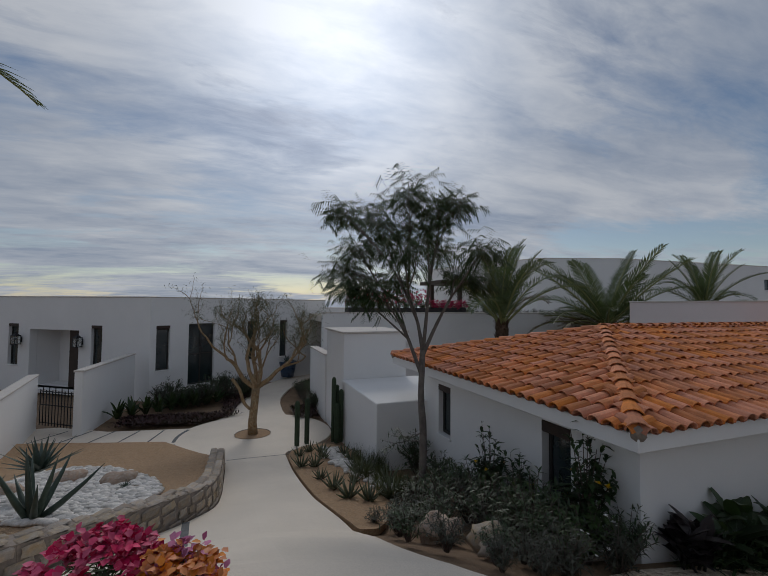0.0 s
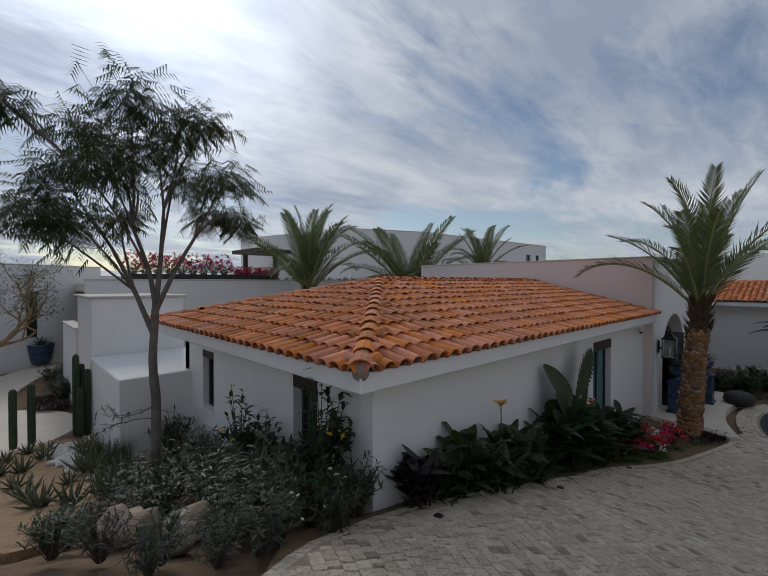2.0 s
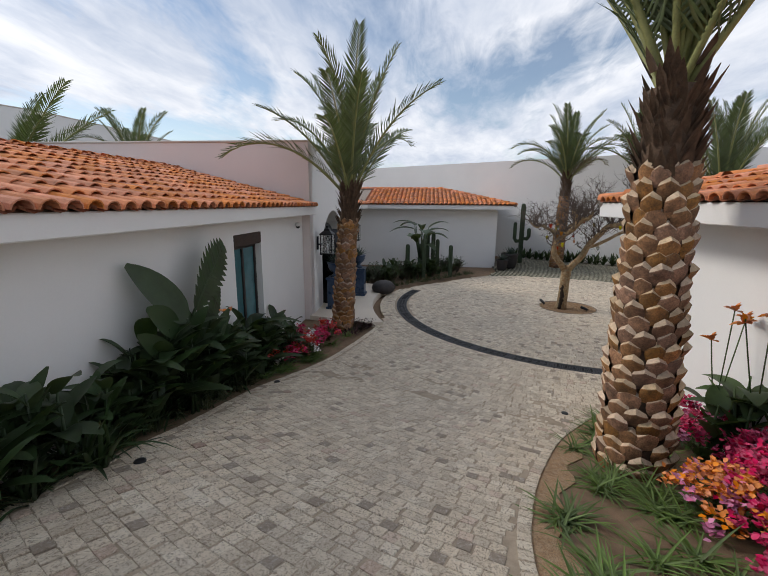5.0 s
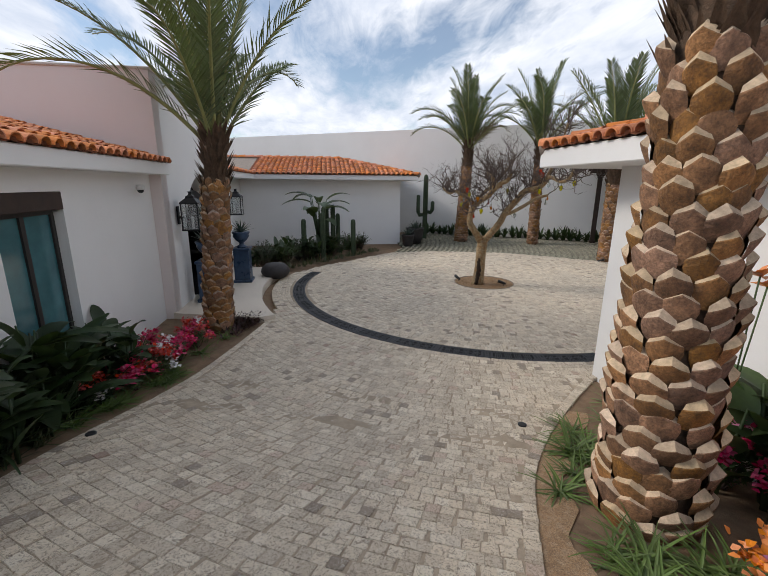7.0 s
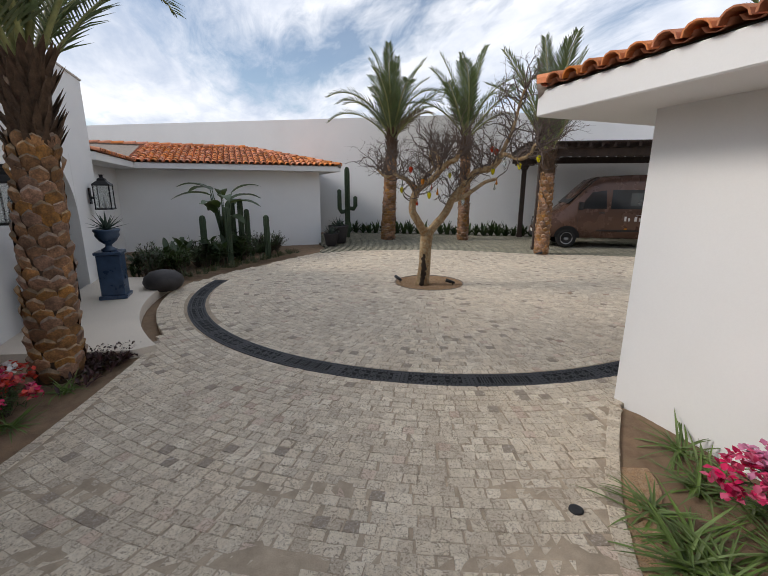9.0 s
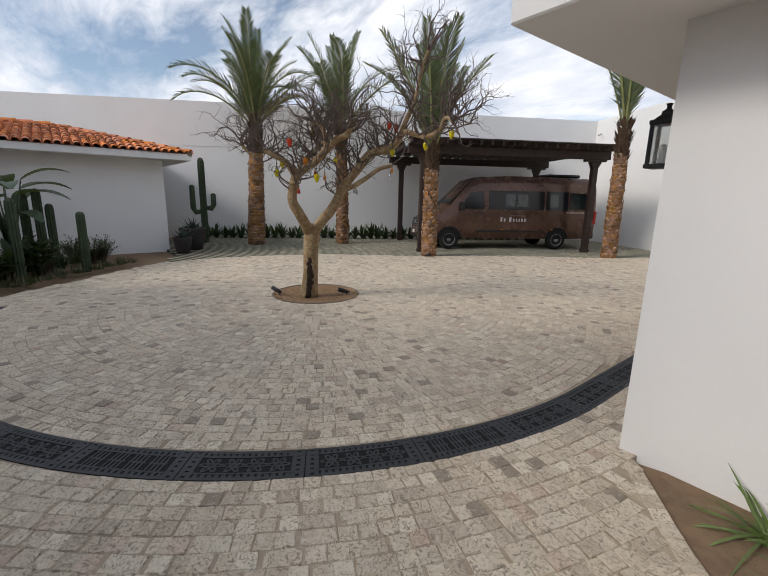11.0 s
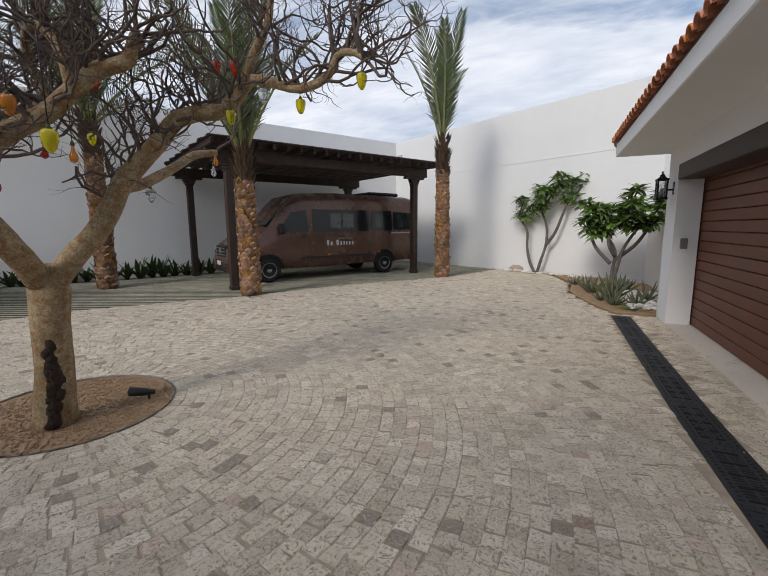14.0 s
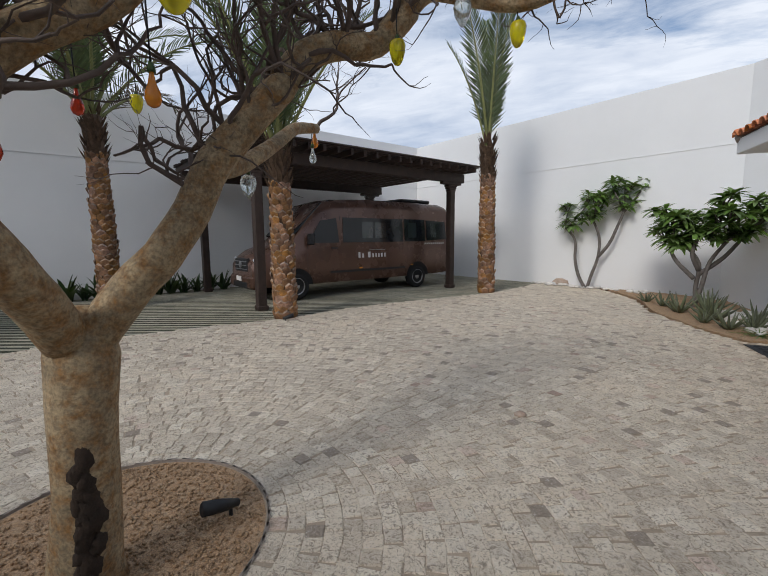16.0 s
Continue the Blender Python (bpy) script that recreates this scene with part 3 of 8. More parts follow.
def window_in(name, a, b, s0, s1, z0, z1, deep=0.14, mullions=1, pane=PANE, lintel=0.0, sill=True, bars=0, label="tall dark-framed window in a white wall"):
    """A framed window or glazed door set back in a wall's opening (same a, b as the wall)."""
    a, b = Vector(a), Vector(b)
    d = (b - a).normalized()
    w = tagged(new(name), label, "window", "", "structure")
    w.matrix_basis = Matrix.Translation((a.x, a.y, 0)) @ Matrix.Rotation(math.atan2(d.y, d.x), 4, "Z")
    fr = M()
    top = z1 - lintel
    fr.box(s0, s0 + 0.06, deep, deep + 0.07, z0, top, None, 0.006)
    fr.box(s1 - 0.06, s1, deep, deep + 0.07, z0, top, None, 0.006)
    fr.box(s0 + 0.06, s1 - 0.06, deep, deep + 0.07, top - 0.06, top, None, 0.006)
    fr.box(s0 + 0.06, s1 - 0.06, deep, deep + 0.07, z0, z0 + 0.06, None, 0.006)
    for k in range(1, mullions):
        x = s0 + (s1 - s0) * k / mullions
        fr.box(x - 0.035, x + 0.035, deep + 0.003, deep + 0.066, z0 + 0.06, top - 0.06)
    for k in range(1, bars + 1):
        z = z0 + (top - z0) * k / (bars + 1)
        fr.box(s0 + 0.06, s1 - 0.06, deep + 0.006, deep + 0.06, z - 0.02, z + 0.02)
    part("window_frame", fr, FRAME, w)
    for k in range(mullions):
        g = M()
        x0, x1 = s0 + (s1 - s0) * k / mullions, s0 + (s1 - s0) * (k + 1) / mullions
        g.box(x0 + 0.03, x1 - 0.03, deep + 0.03, deep + 0.042, z0 + 0.03, top - 0.03)
        part("pane", g, pane, w)
    # near-black sheet behind the panes, coloured as the unlit room's shade
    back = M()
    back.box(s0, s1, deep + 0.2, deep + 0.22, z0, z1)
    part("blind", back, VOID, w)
    if lintel:
        li = M()
        li.box(s0 + 0.003, s1 - 0.003, -0.012, deep + 0.1, top, z1 - 0.003, None, 0.01)
        part("lintel", li, DARK_WOOD, w, "dark wooden lintel")
    if sill:
        si = M()
        si.box(s0 - 0.04, s1 + 0.04, -0.05, deep, z0 - 0.04, z0 + 0.004, None, 0.008)
        part("window_sill", si, PLASTER, w)
    return w

# ---------------------------------------------------------------- the ground
gm = M()
gx = [-900, -300, -120, -60] + [-30 + i * 0.75 for i in range(100)] + [60, 120, 300, 900]
gy = [-900, -300, -120, -60] + [-32 + i * 0.75 for i in range(100)] + [60, 120, 300, 900]
for y in gy:
    for x in gx:
        far = max(0.0, max(abs(x - 8), abs(y - 2)) - 45)
        gm.v.append((x, y, land(x, y) - 0.09 - min(6.0, far * 0.1)))
nx = len(gx)
for j in range(len(gy) - 1):
    for i in range(nx - 1):
        gm.f.append((j * nx + i, j * nx + i + 1, (j + 1) * nx + i + 1, (j + 1) * nx + i))
        gm.s.append(True)
solid("ground", gm, SOIL, "bare brown garden soil under the whole place", "ground")

CX, CY = 17.4, -3.98
BED_LEFT = [(2.9, 2.75), (3.55, 3.15), (4.45, 3.42), (5.4, 3.42), (7.0, 3.22), (8.6, 3.05), (10.2, 2.95), (11.5, 2.66), (12.6, 2.25), (13.7, 1.9), (15.0, 1.55)]
BED_RIGHT = [(2.0, -2.2), (4.2, -0.75), (5.4, -0.42), (6.4, -0.36), (7.2, -0.42), (8.1, -0.68), (8.95, -1.05), (9.7, -1.45), (10.4, -2.0), (11.1, -2.75), (11.6, -3.36)]
left_line = smooth_line(BED_LEFT)
right_line = smooth_line(BED_RIGHT)
FIELD = [(14.9, -18.9), (15.4, -18.0), (16.1, -16.1), (16.9, -14.5), (18.2, -12.9), (19.3, -11.4), (20.3, -9.5), (21.4, -8.1), (22.3, -6.8), (22.85, -5.2), (23.05, -3.6), (22.9, -2.3)]
field_line = smooth_line(FIELD)
BED_EAST = [(22.9, -2.3), (22.2, -1.4), (21.2, -0.4), (20.35, 0.55), (19.4, 1.25)]
COURT = left_line + circle(CX, CY, 5.75, 108, 70, 10) + smooth_line(BED_EAST)[::-1][1:-1] + field_line[::-1] + [(14.4, -17.6), (13.6, -16.6), (13.1, -14.6), (13.15, -12.8), (12.8, -11.2), (12.45, -10.3), (11.4, -10.2), (11.4, -4.2), (11.7, -3.42)] + right_line[::-1][1:] + [(-3, -3.0), (-8, -3.2), (-8, 1.9), (-1.5, 1.9), (0.2, 2.2), (1.6, 2.45)]
sheet("driveway_bed", COURT, 0.003, JOINT, 0.6, 0.10, "sandy joint bed under the cobbled drive and court", "paving")

PLAZA = (0.8, 14.4)
PATH = smooth_line([(3.0, 2.7), (2.4, 2.75), (1.9, 2.95), (1.62, 3.6), (1.55, 4.6), (1.57, 5.8), (1.43, 7.6), (1.4, 9.6), (1.45, 11.7)]) + circle(*PLAZA, 2.5, -72, 60, 14) + smooth_line([(2.0, 17.2), (2.2, 19.6), (3.3, 22.6), (5.0, 25.4)]) + smooth_line([(3.9, 26.0), (1.9, 23.2), (0.7, 20.2), (0.05, 17.4)]) + circle(*PLAZA, 2.5, 120, 147, 5) + [(-3.84, 16.25), (-5.5, 17.3), (-7.4, 17.5), (-7.4, 15.6), (-6.3, 15.3), (-4.76, 14.91), (-3.0, 14.35)] + circle(*PLAZA, 2.5, 190, 246, 7) + smooth_line([(-0.08, 11.3), (-0.1, 9.0), (-0.12, 8.2), (-0.2, 7.5), (-0.5, 6.85), (-0.97, 6.2), (-1.4, 5.65), (-2.2, 5.0), (-3.2, 4.4), (-4.2, 3.2), (-4.2, 1.95)])
sheet("garden_path", PATH + [(-1.5, 1.92), (0.2, 2.22), (1.6, 2.47)], 0.0, CONCRETE, 0.6, 0.14, "smooth beige concrete garden path with a round plaza", "path")

for i, (p, q, w) in enumerate((((-0.57, 6.72), (-0.28, 2.2), 0.05), ((-0.06, 11.6), (1.44, 11.6), 0.012))):
    d = Vector((q[0] - p[0], q[1] - p[1]))
    n2 = Vector((-d.y, d.x)).normalized() * w
    j = M()
    for k in range(16):
        u0, u1 = k / 16, (k + 1) / 16
        j.add([(p[0] + d.x * u + n2.x * s, p[1] + d.y * u + n2.y * s, land(p[0] + d.x * u, p[1] + d.y * u) + 0.006) for u, s in ((u0, -1), (u1, -1), (u1, 1), (u0, 1))], [(0, 1, 2, 3)])
    solid("trim", j, SLATE, "dark slate strip let into the concrete path", "joint")
for k in range(5):
    j = M()
    u = k / 4
    p, q = Vector((-2.1 - u * 3.0, 15.8 + u * 0.9)), Vector((-2.5 - u * 3.6, 14.2 + u * 1.0))
    n2 = (q - p).orthogonal().normalized() * 0.03
    j.add([(*(v_ + n2 * s_), land(v_.x, v_.y) + 0.007) for v_, s_ in ((p, 1), (q, 1), (q, -1), (p, -1))], [(0, 1, 2, 3)])
    solid("trim", j, SLATE, "dark slate strip let into the concrete path", "joint")
ringj = M()
for k in range(14):
    a0, a1 = radians(150 + 60 * k / 14), radians(150 + 60 * (k + 1) / 14)
    ringj.add([(PLAZA[0] + r * math.cos(a), PLAZA[1] + r * math.sin(a), land(PLAZA[0] + r * math.cos(a), PLAZA[1] + r * math.sin(a)) + 0.006) for r, a in ((2.38, a0), (2.49, a0), (2.49, a1), (2.38, a1))], [(0, 1, 2, 3)])
solid("trim", ringj, SLATE, "dark slate band round the plaza", "joint")

GRAVEL_LEFT = smooth_line([(-0.42, 11.5), (-0.46, 9.0), (-0.48, 8.2), (-0.6, 7.55), (-0.93, 7.0), (-1.36, 6.5), (-1.85, 6.0), (-2.65, 5.4), (-3.6, 4.85)]) + [(-9, 4.2), (-9.5, 14.3), (-6.3, 15.15), (-4.76, 14.75), (-3.0, 14.2), (-1.8, 13.75), (-1.1, 12.6)]
sheet("gravel_bed", GRAVEL_LEFT, 0.20, GRAVEL, 0.6, 0.3, "tan decomposed-granite bed behind a low stone wall", "gravel")
GRAVEL_RIGHT = smooth_line([(1.72, 5.3), (1.62, 5.9), (1.48, 7.5), (1.45, 9.3), (1.5, 11.3), (1.9, 12.2), (2.7, 12.4), (3.25, 11.6), (3.2, 10.0), (3.25, 8.6), (3.3, 7.6), (2.6, 6.5), (2.1, 5.6)], closed=True)
sheet("gravel_bed", GRAVEL_RIGHT, 0.022, GRAVEL, 0.6, 0.1, "tan decomposed-granite bed beside the path", "gravel")
ISLAND = right_line + [(11.39, -3.42), (2.6, -3.42)]
sheet("soil_bed", ISLAND, -0.02, SOIL, 0.5, 0.08, "bare brown soil of the planted island", "soil")
HOUSE_BED = left_line + [(15.2, 2.6), (15.2, 3.65), (4.72, 3.65), (3.6, 3.6)]
sheet("soil_bed", HOUSE_BED, -0.02, SOIL, 0.5, 0.08, "bare brown soil along the white house wall", "soil")
GRAVEL_ISLAND = right_line[4:-8] + [(x - 0.08, y - 0.24 - 0.07 * math.sin(x * 9)) for x, y in right_line[4:-8][::-1]]
sheet("gravel_bed", GRAVEL_ISLAND, -0.008, GRAVEL, 0.5, 0.1, "tan sandy strip along the edge of the planted island", "gravel")
SOUTH_BED = smooth_line([(14.9, -18.6), (14.2, -17.45), (13.5, -16.5), (13.0, -14.6), (13.05, -12.8), (12.7, -11.2), (12.35, -10.35)]) + [(11.1, -10.6), (11.05, -14.9), (12.2, -16.4)]
sheet("gravel_bed", SOUTH_BED, 0.02, GRAVEL, 0.6, 0.1, "tan gravel planting bed by the white wall", "gravel")
sheet("gravel_bed", circle(17.5, -4.0, 0.80), -0.006 + 0.012, GRAVEL, 0.3, 0.1, "tan gravel in the round tree pit", "gravel")
sheet("gravel_bed", circle(0.72, 14.42, 0.56), 0.012, GRAVEL, 0.4, 0.1, "tan gravel in the plaza's tree pit", "gravel")
rim = M()
for cx, cy, r, z in ((17.5, -4.0, 0.81, 0.022), (0.72, 14.42, 0.57, 0.125)):
    c = circle(cx, cy, r)
    for k in range(48):
        (x0, y0), (x1, y1) = c[k], c[(k + 1) % 48]
        s = (r + 0.018) / r
        q = [(cx + (x - cx) * f, cy + (y - cy) * f) for f in (1, s) for x, y in ((x0, y0), (x1, y1))]
        rim.add([(*q[0], z), (*q[1], z), (*q[3], z), (*q[2], z)], [(0, 2, 3, 1)])
        rim.add([(*q[0], z), (*q[1], z), (*q[1], z - 0.05), (*q[0], z - 0.05)], [(0, 1, 2, 3)])
solid("trim", rim, MORTAR, "thin metal edging of the round tree pits", "edging")

# grass-grid parking field
GRID_FIELD = field_line + [(24.6, -3.0), (29.0, -3.0), (29.6, -6.2), (20.75, -21.1), (15.1, -18.6)]
sheet("parking_field", GRID_FIELD, -0.02, GRASS, 0.8, 0.1, "worn grass between concrete grid pavers under the carport", "grass paving")

# ---------------------------------------------------------------- house with the long tiled roof
HX0, HY0, HX1, HY1 = 4.7, 3.66, 15.25, 9.9
wall("wall_south", (HX0, HY0), (HX1, HY0), -0.2, 2.85, 0.25, [(6.65, 7.8, 0.45, 2.56)], label="white plastered wall under the tiled eave")
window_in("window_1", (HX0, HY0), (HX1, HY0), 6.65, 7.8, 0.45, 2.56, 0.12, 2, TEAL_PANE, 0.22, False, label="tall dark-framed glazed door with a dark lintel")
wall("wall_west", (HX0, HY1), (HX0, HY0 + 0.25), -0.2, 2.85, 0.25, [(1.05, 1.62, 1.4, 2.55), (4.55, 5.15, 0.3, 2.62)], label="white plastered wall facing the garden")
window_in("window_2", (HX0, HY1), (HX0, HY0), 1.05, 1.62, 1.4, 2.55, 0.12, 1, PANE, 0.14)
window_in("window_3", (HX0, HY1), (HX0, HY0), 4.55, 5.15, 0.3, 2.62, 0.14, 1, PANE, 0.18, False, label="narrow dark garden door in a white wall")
wall("wall_north", (HX1, HY1), (HX0, HY1), -0.2, 2.85, 0.25, label="white plastered rear wall")

EAVE_X, EAVE_Y, EAVE_N, EAVE_Z, RIDGE_Z = 4.2, 3.28, 10.62, 3.03, 3.92
HALF = (EAVE_N - EAVE_Y) / 2


def slab_ring(name, x0, x1, y0, y1, z0, z1, label):
    m = M()
    m.box(x0, x1, y0, y1, z0, z1, None, 0.012)
    return solid(name, m, PLASTER, label, "eave")


slab_ring("eave_slab", EAVE_X, HX1 + 0.0, EAVE_Y, EAVE_N, 2.82, EAVE_Z, "white plastered eave slab under the roof tiles")


def tile_mesh(name, length=0.42, r0=0.098, r1=0.082, up=True, n=6):
    """One half-round clay tile along +y, wide end at y 0."""
    m = M()
    vs, fs = [], []
    for y, r in ((0, r0), (length, r1)):
        for th in (0.0, 0.014):
            for k in range(n + 1):
                a = math.pi * k / n
                vs.append(((r - th) * math.cos(a), y, (r - th) * math.sin(a) * 0.85))
    w = n + 1
    for k in range(n):
        fs.append((k, 2 * w + k, 2 * w + k + 1, k + 1))
        fs.append((w + k, w + k + 1, 3 * w + k + 1, 3 * w + k))
        fs.append((k, k + 1, w + k + 1, w + k))
    fs.append((0, w, 3 * w, 2 * w))
    m.add(vs, fs, False)
    me = m.mesh(name, TERRACOTTA)
    return me, vs, fs


TILE_ME, TILE_V, TILE_F = tile_mesh("roof_tile")
RIDGE_ME, RIDGE_V, RIDGE_F = tile_mesh("ridge_tile", 0.44, 0.135, 0.115)
TILE_JOBS = []


def roof_plane(owner, origin, along, upslope, length, depth_at, pitch_rise, pitch_run, near, width=0.215, gauge=0.355):
    """Rows of half-round tiles over one plane. along and upslope are unit vectors in plan; depth_at(s) gives (first, last) run upslope at s along the eave."""
    along, upslope = Vector(along), Vector(upslope)
    slope = math.atan2(pitch_rise, pitch_run)
    rng = random.Random(int(abs(origin[0]) * 100 + abs(origin[1]) * 7))
    joined, pans = M(), M()
    X = Vector((along.x, along.y, 0))
    Y = Vector((upslope.x * math.cos(slope), upslope.y * math.cos(slope), math.sin(slope)))
    Z = X.cross(Y)
    if Z.z < 0:
        X, Z = -X, -Z
    o = Vector(origin)
    cols = int(length / width)
    for c in range(cols):
        s = (c + 0.5) * width
        lo, hi = depth_at(s)
        base = o + Vector((along.x, along.y, 0)) * s
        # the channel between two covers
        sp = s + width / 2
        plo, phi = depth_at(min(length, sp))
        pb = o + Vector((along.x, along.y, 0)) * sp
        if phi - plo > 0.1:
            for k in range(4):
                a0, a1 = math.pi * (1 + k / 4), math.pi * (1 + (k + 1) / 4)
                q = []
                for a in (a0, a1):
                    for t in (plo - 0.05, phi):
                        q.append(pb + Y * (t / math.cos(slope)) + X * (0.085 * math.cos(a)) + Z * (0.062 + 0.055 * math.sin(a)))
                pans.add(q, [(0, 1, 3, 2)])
        t = lo - 0.07
        row = 0
        while t < hi - 0.1:
            p = base + Y * (t / math.cos(slope)) + Z * (0.035 + rng.uniform(-0.005, 0.008)) + X * rng.uniform(-0.008, 0.008)
            tilt = Matrix.Rotation(rng.uniform(-0.045, 0.045), 3, "Z") @ Matrix.Rotation(0.05 + rng.uniform(-0.012, 0.012), 3, "X").inverted()
            rot = Matrix((X, Y, Z)).transposed() @ tilt
            mw = Matrix.Translation(p) @ rot.to_4x4()
            if near(p):
                TILE_JOBS.append((owner, TILE_ME, mw))
            else:
                joined.add([mw @ Vector(v) for v in TILE_V], TILE_F)
            t += gauge + rng.uniform(-0.012, 0.012)
            row += 1
    part("pan_tiles", pans, PAN, owner, "channel tiles between the covers, colour darkened for the shade there")["kind"] = "stuff"
    if joined.v:
        part("cover_tiles", joined, TERRACOTTA, owner, "weathered orange clay cover tiles")["kind"] = "stuff"


def ridge_run(owner, a, b, step=0.37):
    a, b = Vector(a), Vector(b)
    d = (b - a)
    n = max(1, int(d.length / step))
    Y = d.normalized()
    X = Y.cross(Vector((0, 0, 1))).normalized()
    Z = X.cross(Y)
    bed = M()
    bed.tube([a, b], 0.085, 8)
    part("ridge_mortar", bed, MORTAR, owner, "grey mortar bed under the ridge tiles")
    for k in range(n):
        p = a + Y * (k * step) + Z * 0.035
        rot = Matrix((X, Y, Z)).transposed().to_4x4() @ Matrix.Rotation(-0.05, 4, "X") @ Matrix.Rotation(random.uniform(-0.04, 0.04), 4, "Z")
        TILE_JOBS.append((owner, RIDGE_ME, Matrix.Translation(p) @ rot))


def deck(owner, faces):
    m = M()
    for f in faces:
        m.add([(x, y, z) for x, y, z in f], [tuple(range(len(f)))])
    part("roof_deck", m, MORTAR, owner)


roof = thing("roof_house", "hipped roof of weathered orange clay barrel tiles", "roof", kind="structure")
E0, E1, E2, E3 = (EAVE_X, EAVE_Y, EAVE_Z), (HX1, EAVE_Y, EAVE_Z), (HX1, EAVE_N, EAVE_Z), (EAVE_X, EAVE_N, EAVE_Z)
R0, R1 = (EAVE_X + HALF, EAVE_Y + HALF, RIDGE_Z), (HX1, EAVE_Y + HALF, RIDGE_Z)
deck(roof, [(E0, E1, R1, R0), (E0, R0, E3), (E3, R0, R1, E2)])
RISE = RIDGE_Z - EAVE_Z
roof_plane(roof, E0, (1, 0), (0, 1), HX1 - EAVE_X, lambda s: (0, min(HALF, s + 0.02)), RISE, HALF, lambda p: p.x < 8.3 and p.y < 5.2)
roof_plane(roof, E0, (0, 1), (1, 0), EAVE_N - EAVE_Y, lambda s: (0, min(s, 2 * HALF - s) + 0.02), RISE, HALF, lambda p: p.y < 6.6 and p.x < 6.0)
roof_plane(roof, (EAVE_X, EAVE_N, EAVE_Z), (1, 0), (0, -1), HX1 - EAVE_X, lambda s: (max(0, min(HALF, s) - 0.9), min(HALF, s + 0.02)), RISE, HALF, lambda p: False)
ridge_run(roof, E0, R0)
ridge_run(roof, R0, R1)
ridge_run(roof, E3, R0)

# ---------------------------------------------------------------- entrance block with the arched door
TOP = 4.62
wall("wall_rose", (15.25, 12.2), (15.25, 3.45), -0.1, TOP, 0.3, mat=ROSE_PLASTER, coping=0.05, label="tall pale rose plastered wall above the tiled roof")
AX0, AX1, ASPR = 1.2, 4.2, 1.55
wall("wall_entrance", (15.253, 3.45), (21.0, 3.45), -0.1, TOP, 0.55, [(AX0, AX1, -0.2, 2.9)], coping=0.05, label="tall white plastered entrance wall with an arched doorway")
arch = M()
ac, ar = 15.253 + (AX0 + AX1) / 2, (AX1 - AX0) / 2
for k in range(16):
    q = []
    for kk in (k, k + 1):
        a = math.pi * kk / 16
        q.append((ac + ar * math.cos(a), ASPR + (2.9 - ASPR - 0.02) * math.sin(a)))
    (xa, za), (xb, zb) = q
    for y, order in ((3.452, 1), (3.998, -1)):
        arch.add([(xa, y, za), (xb, y, zb), (xb, y, 2.9), (xa, y, 2.9)], [(0, 1, 2, 3)])
    arch.add([(xa, 3.452, za), (xb, 3.452, zb), (xb, 3.998, zb), (xa, 3.998, za)], [(0, 1, 2, 3)])
solid("trim", arch, PLASTER, "rounded head of the arched doorway", "arch")
wall("wall_entrance_east", (21.0, 3.453), (21.0, 12.2), -0.1, TOP, 0.3, coping=0.05)
cap = M()
cap.box(15.56, 20.69, 4.01, 12.2, 4.2, 4.35)
solid("ceiling_entrance", cap, PLASTER, "flat white roof slab behind the parapets", "roof")
dr = thing("door_1", "black arched double entrance door with iron strap work", "door", kind="structure")
for sgn in (-1, 1):
    m = M()
    n = 10
    prof = [(0.0, 0.06), (ar * sgn * 0.99, 0.06)]
    prof += [(ar * sgn * 0.99 * math.cos(math.pi / 2 * k / n), ASPR - 0.25 + (2.75 - ASPR) * math.sin(math.pi / 2 * k / n)) for k in range(n + 1)]
    vs = [(ac + x, 3.72, z) for x, z in prof] + [(ac + x, 3.79, z) for x, z in prof]
    k = len(prof)
    m.add(vs, [tuple(range(k)), tuple(range(2 * k - 1, k - 1, -1))] + [(i, (i + 1) % k, k + (i + 1) % k, k + i) for i in range(k)])
    part("door_leaf", m, IRON, dr)
    for i in range(3):
        st = M()
        st.box(ac + sgn * 0.12, ac + sgn * 1.3, 3.695, 3.717, 0.5 + i * 0.6, 0.56 + i * 0.6, None, 0.006)
        part("strap", st, IRON, dr)
# added near-black sheet; no hall is built, its colour gives the darkness
back = M()
back.box(16.3, 19.6, 4.01, 4.05, 0, 3.0)
solid("door_backing", back, VOID, "near-black sheet standing in for the unlit hall behind the arched door", "interior")
# landing
LAND = [(15.2, 3.5), (14.95, 2.6), (14.75, 1.72)] + circle(CX, CY, 6.0, 115, 72, 12) + [(19.9, 2.4), (20.2, 3.5)]
sheet("landing", LAND, 0.10, CONCRETE, 0.6, 0.2, "smooth beige concrete landing before the entrance", "landing")

# ---------------------------------------------------------------- east wing with its own tiled eaves
wall("wall_east_wing", (26.0, 4.1), (26.0, -3.1), -0.1, 3.0, 0.3)
wall("wall_east_link", (21.0, 4.1), (26.0, 4.1), -0.1, 3.0, 0.3)
wall("wall_east_end", (26.003, -3.1), (31.5, -3.1), -0.1, 3.0, 0.3)
slab_ring("eave_slab", 25.2, 32, -3.8, 9.0, 2.86, 3.06, "white plastered eave slab of the east wing")
slab_ring("eave_slab", 21.0, 25.2, 3.35, 9.0, 2.863, 3.063, "white plastered eave slab of the link")
roof2 = thing("roof_east", "low hipped clay-tile roof of the east wing", "roof", kind="structure")
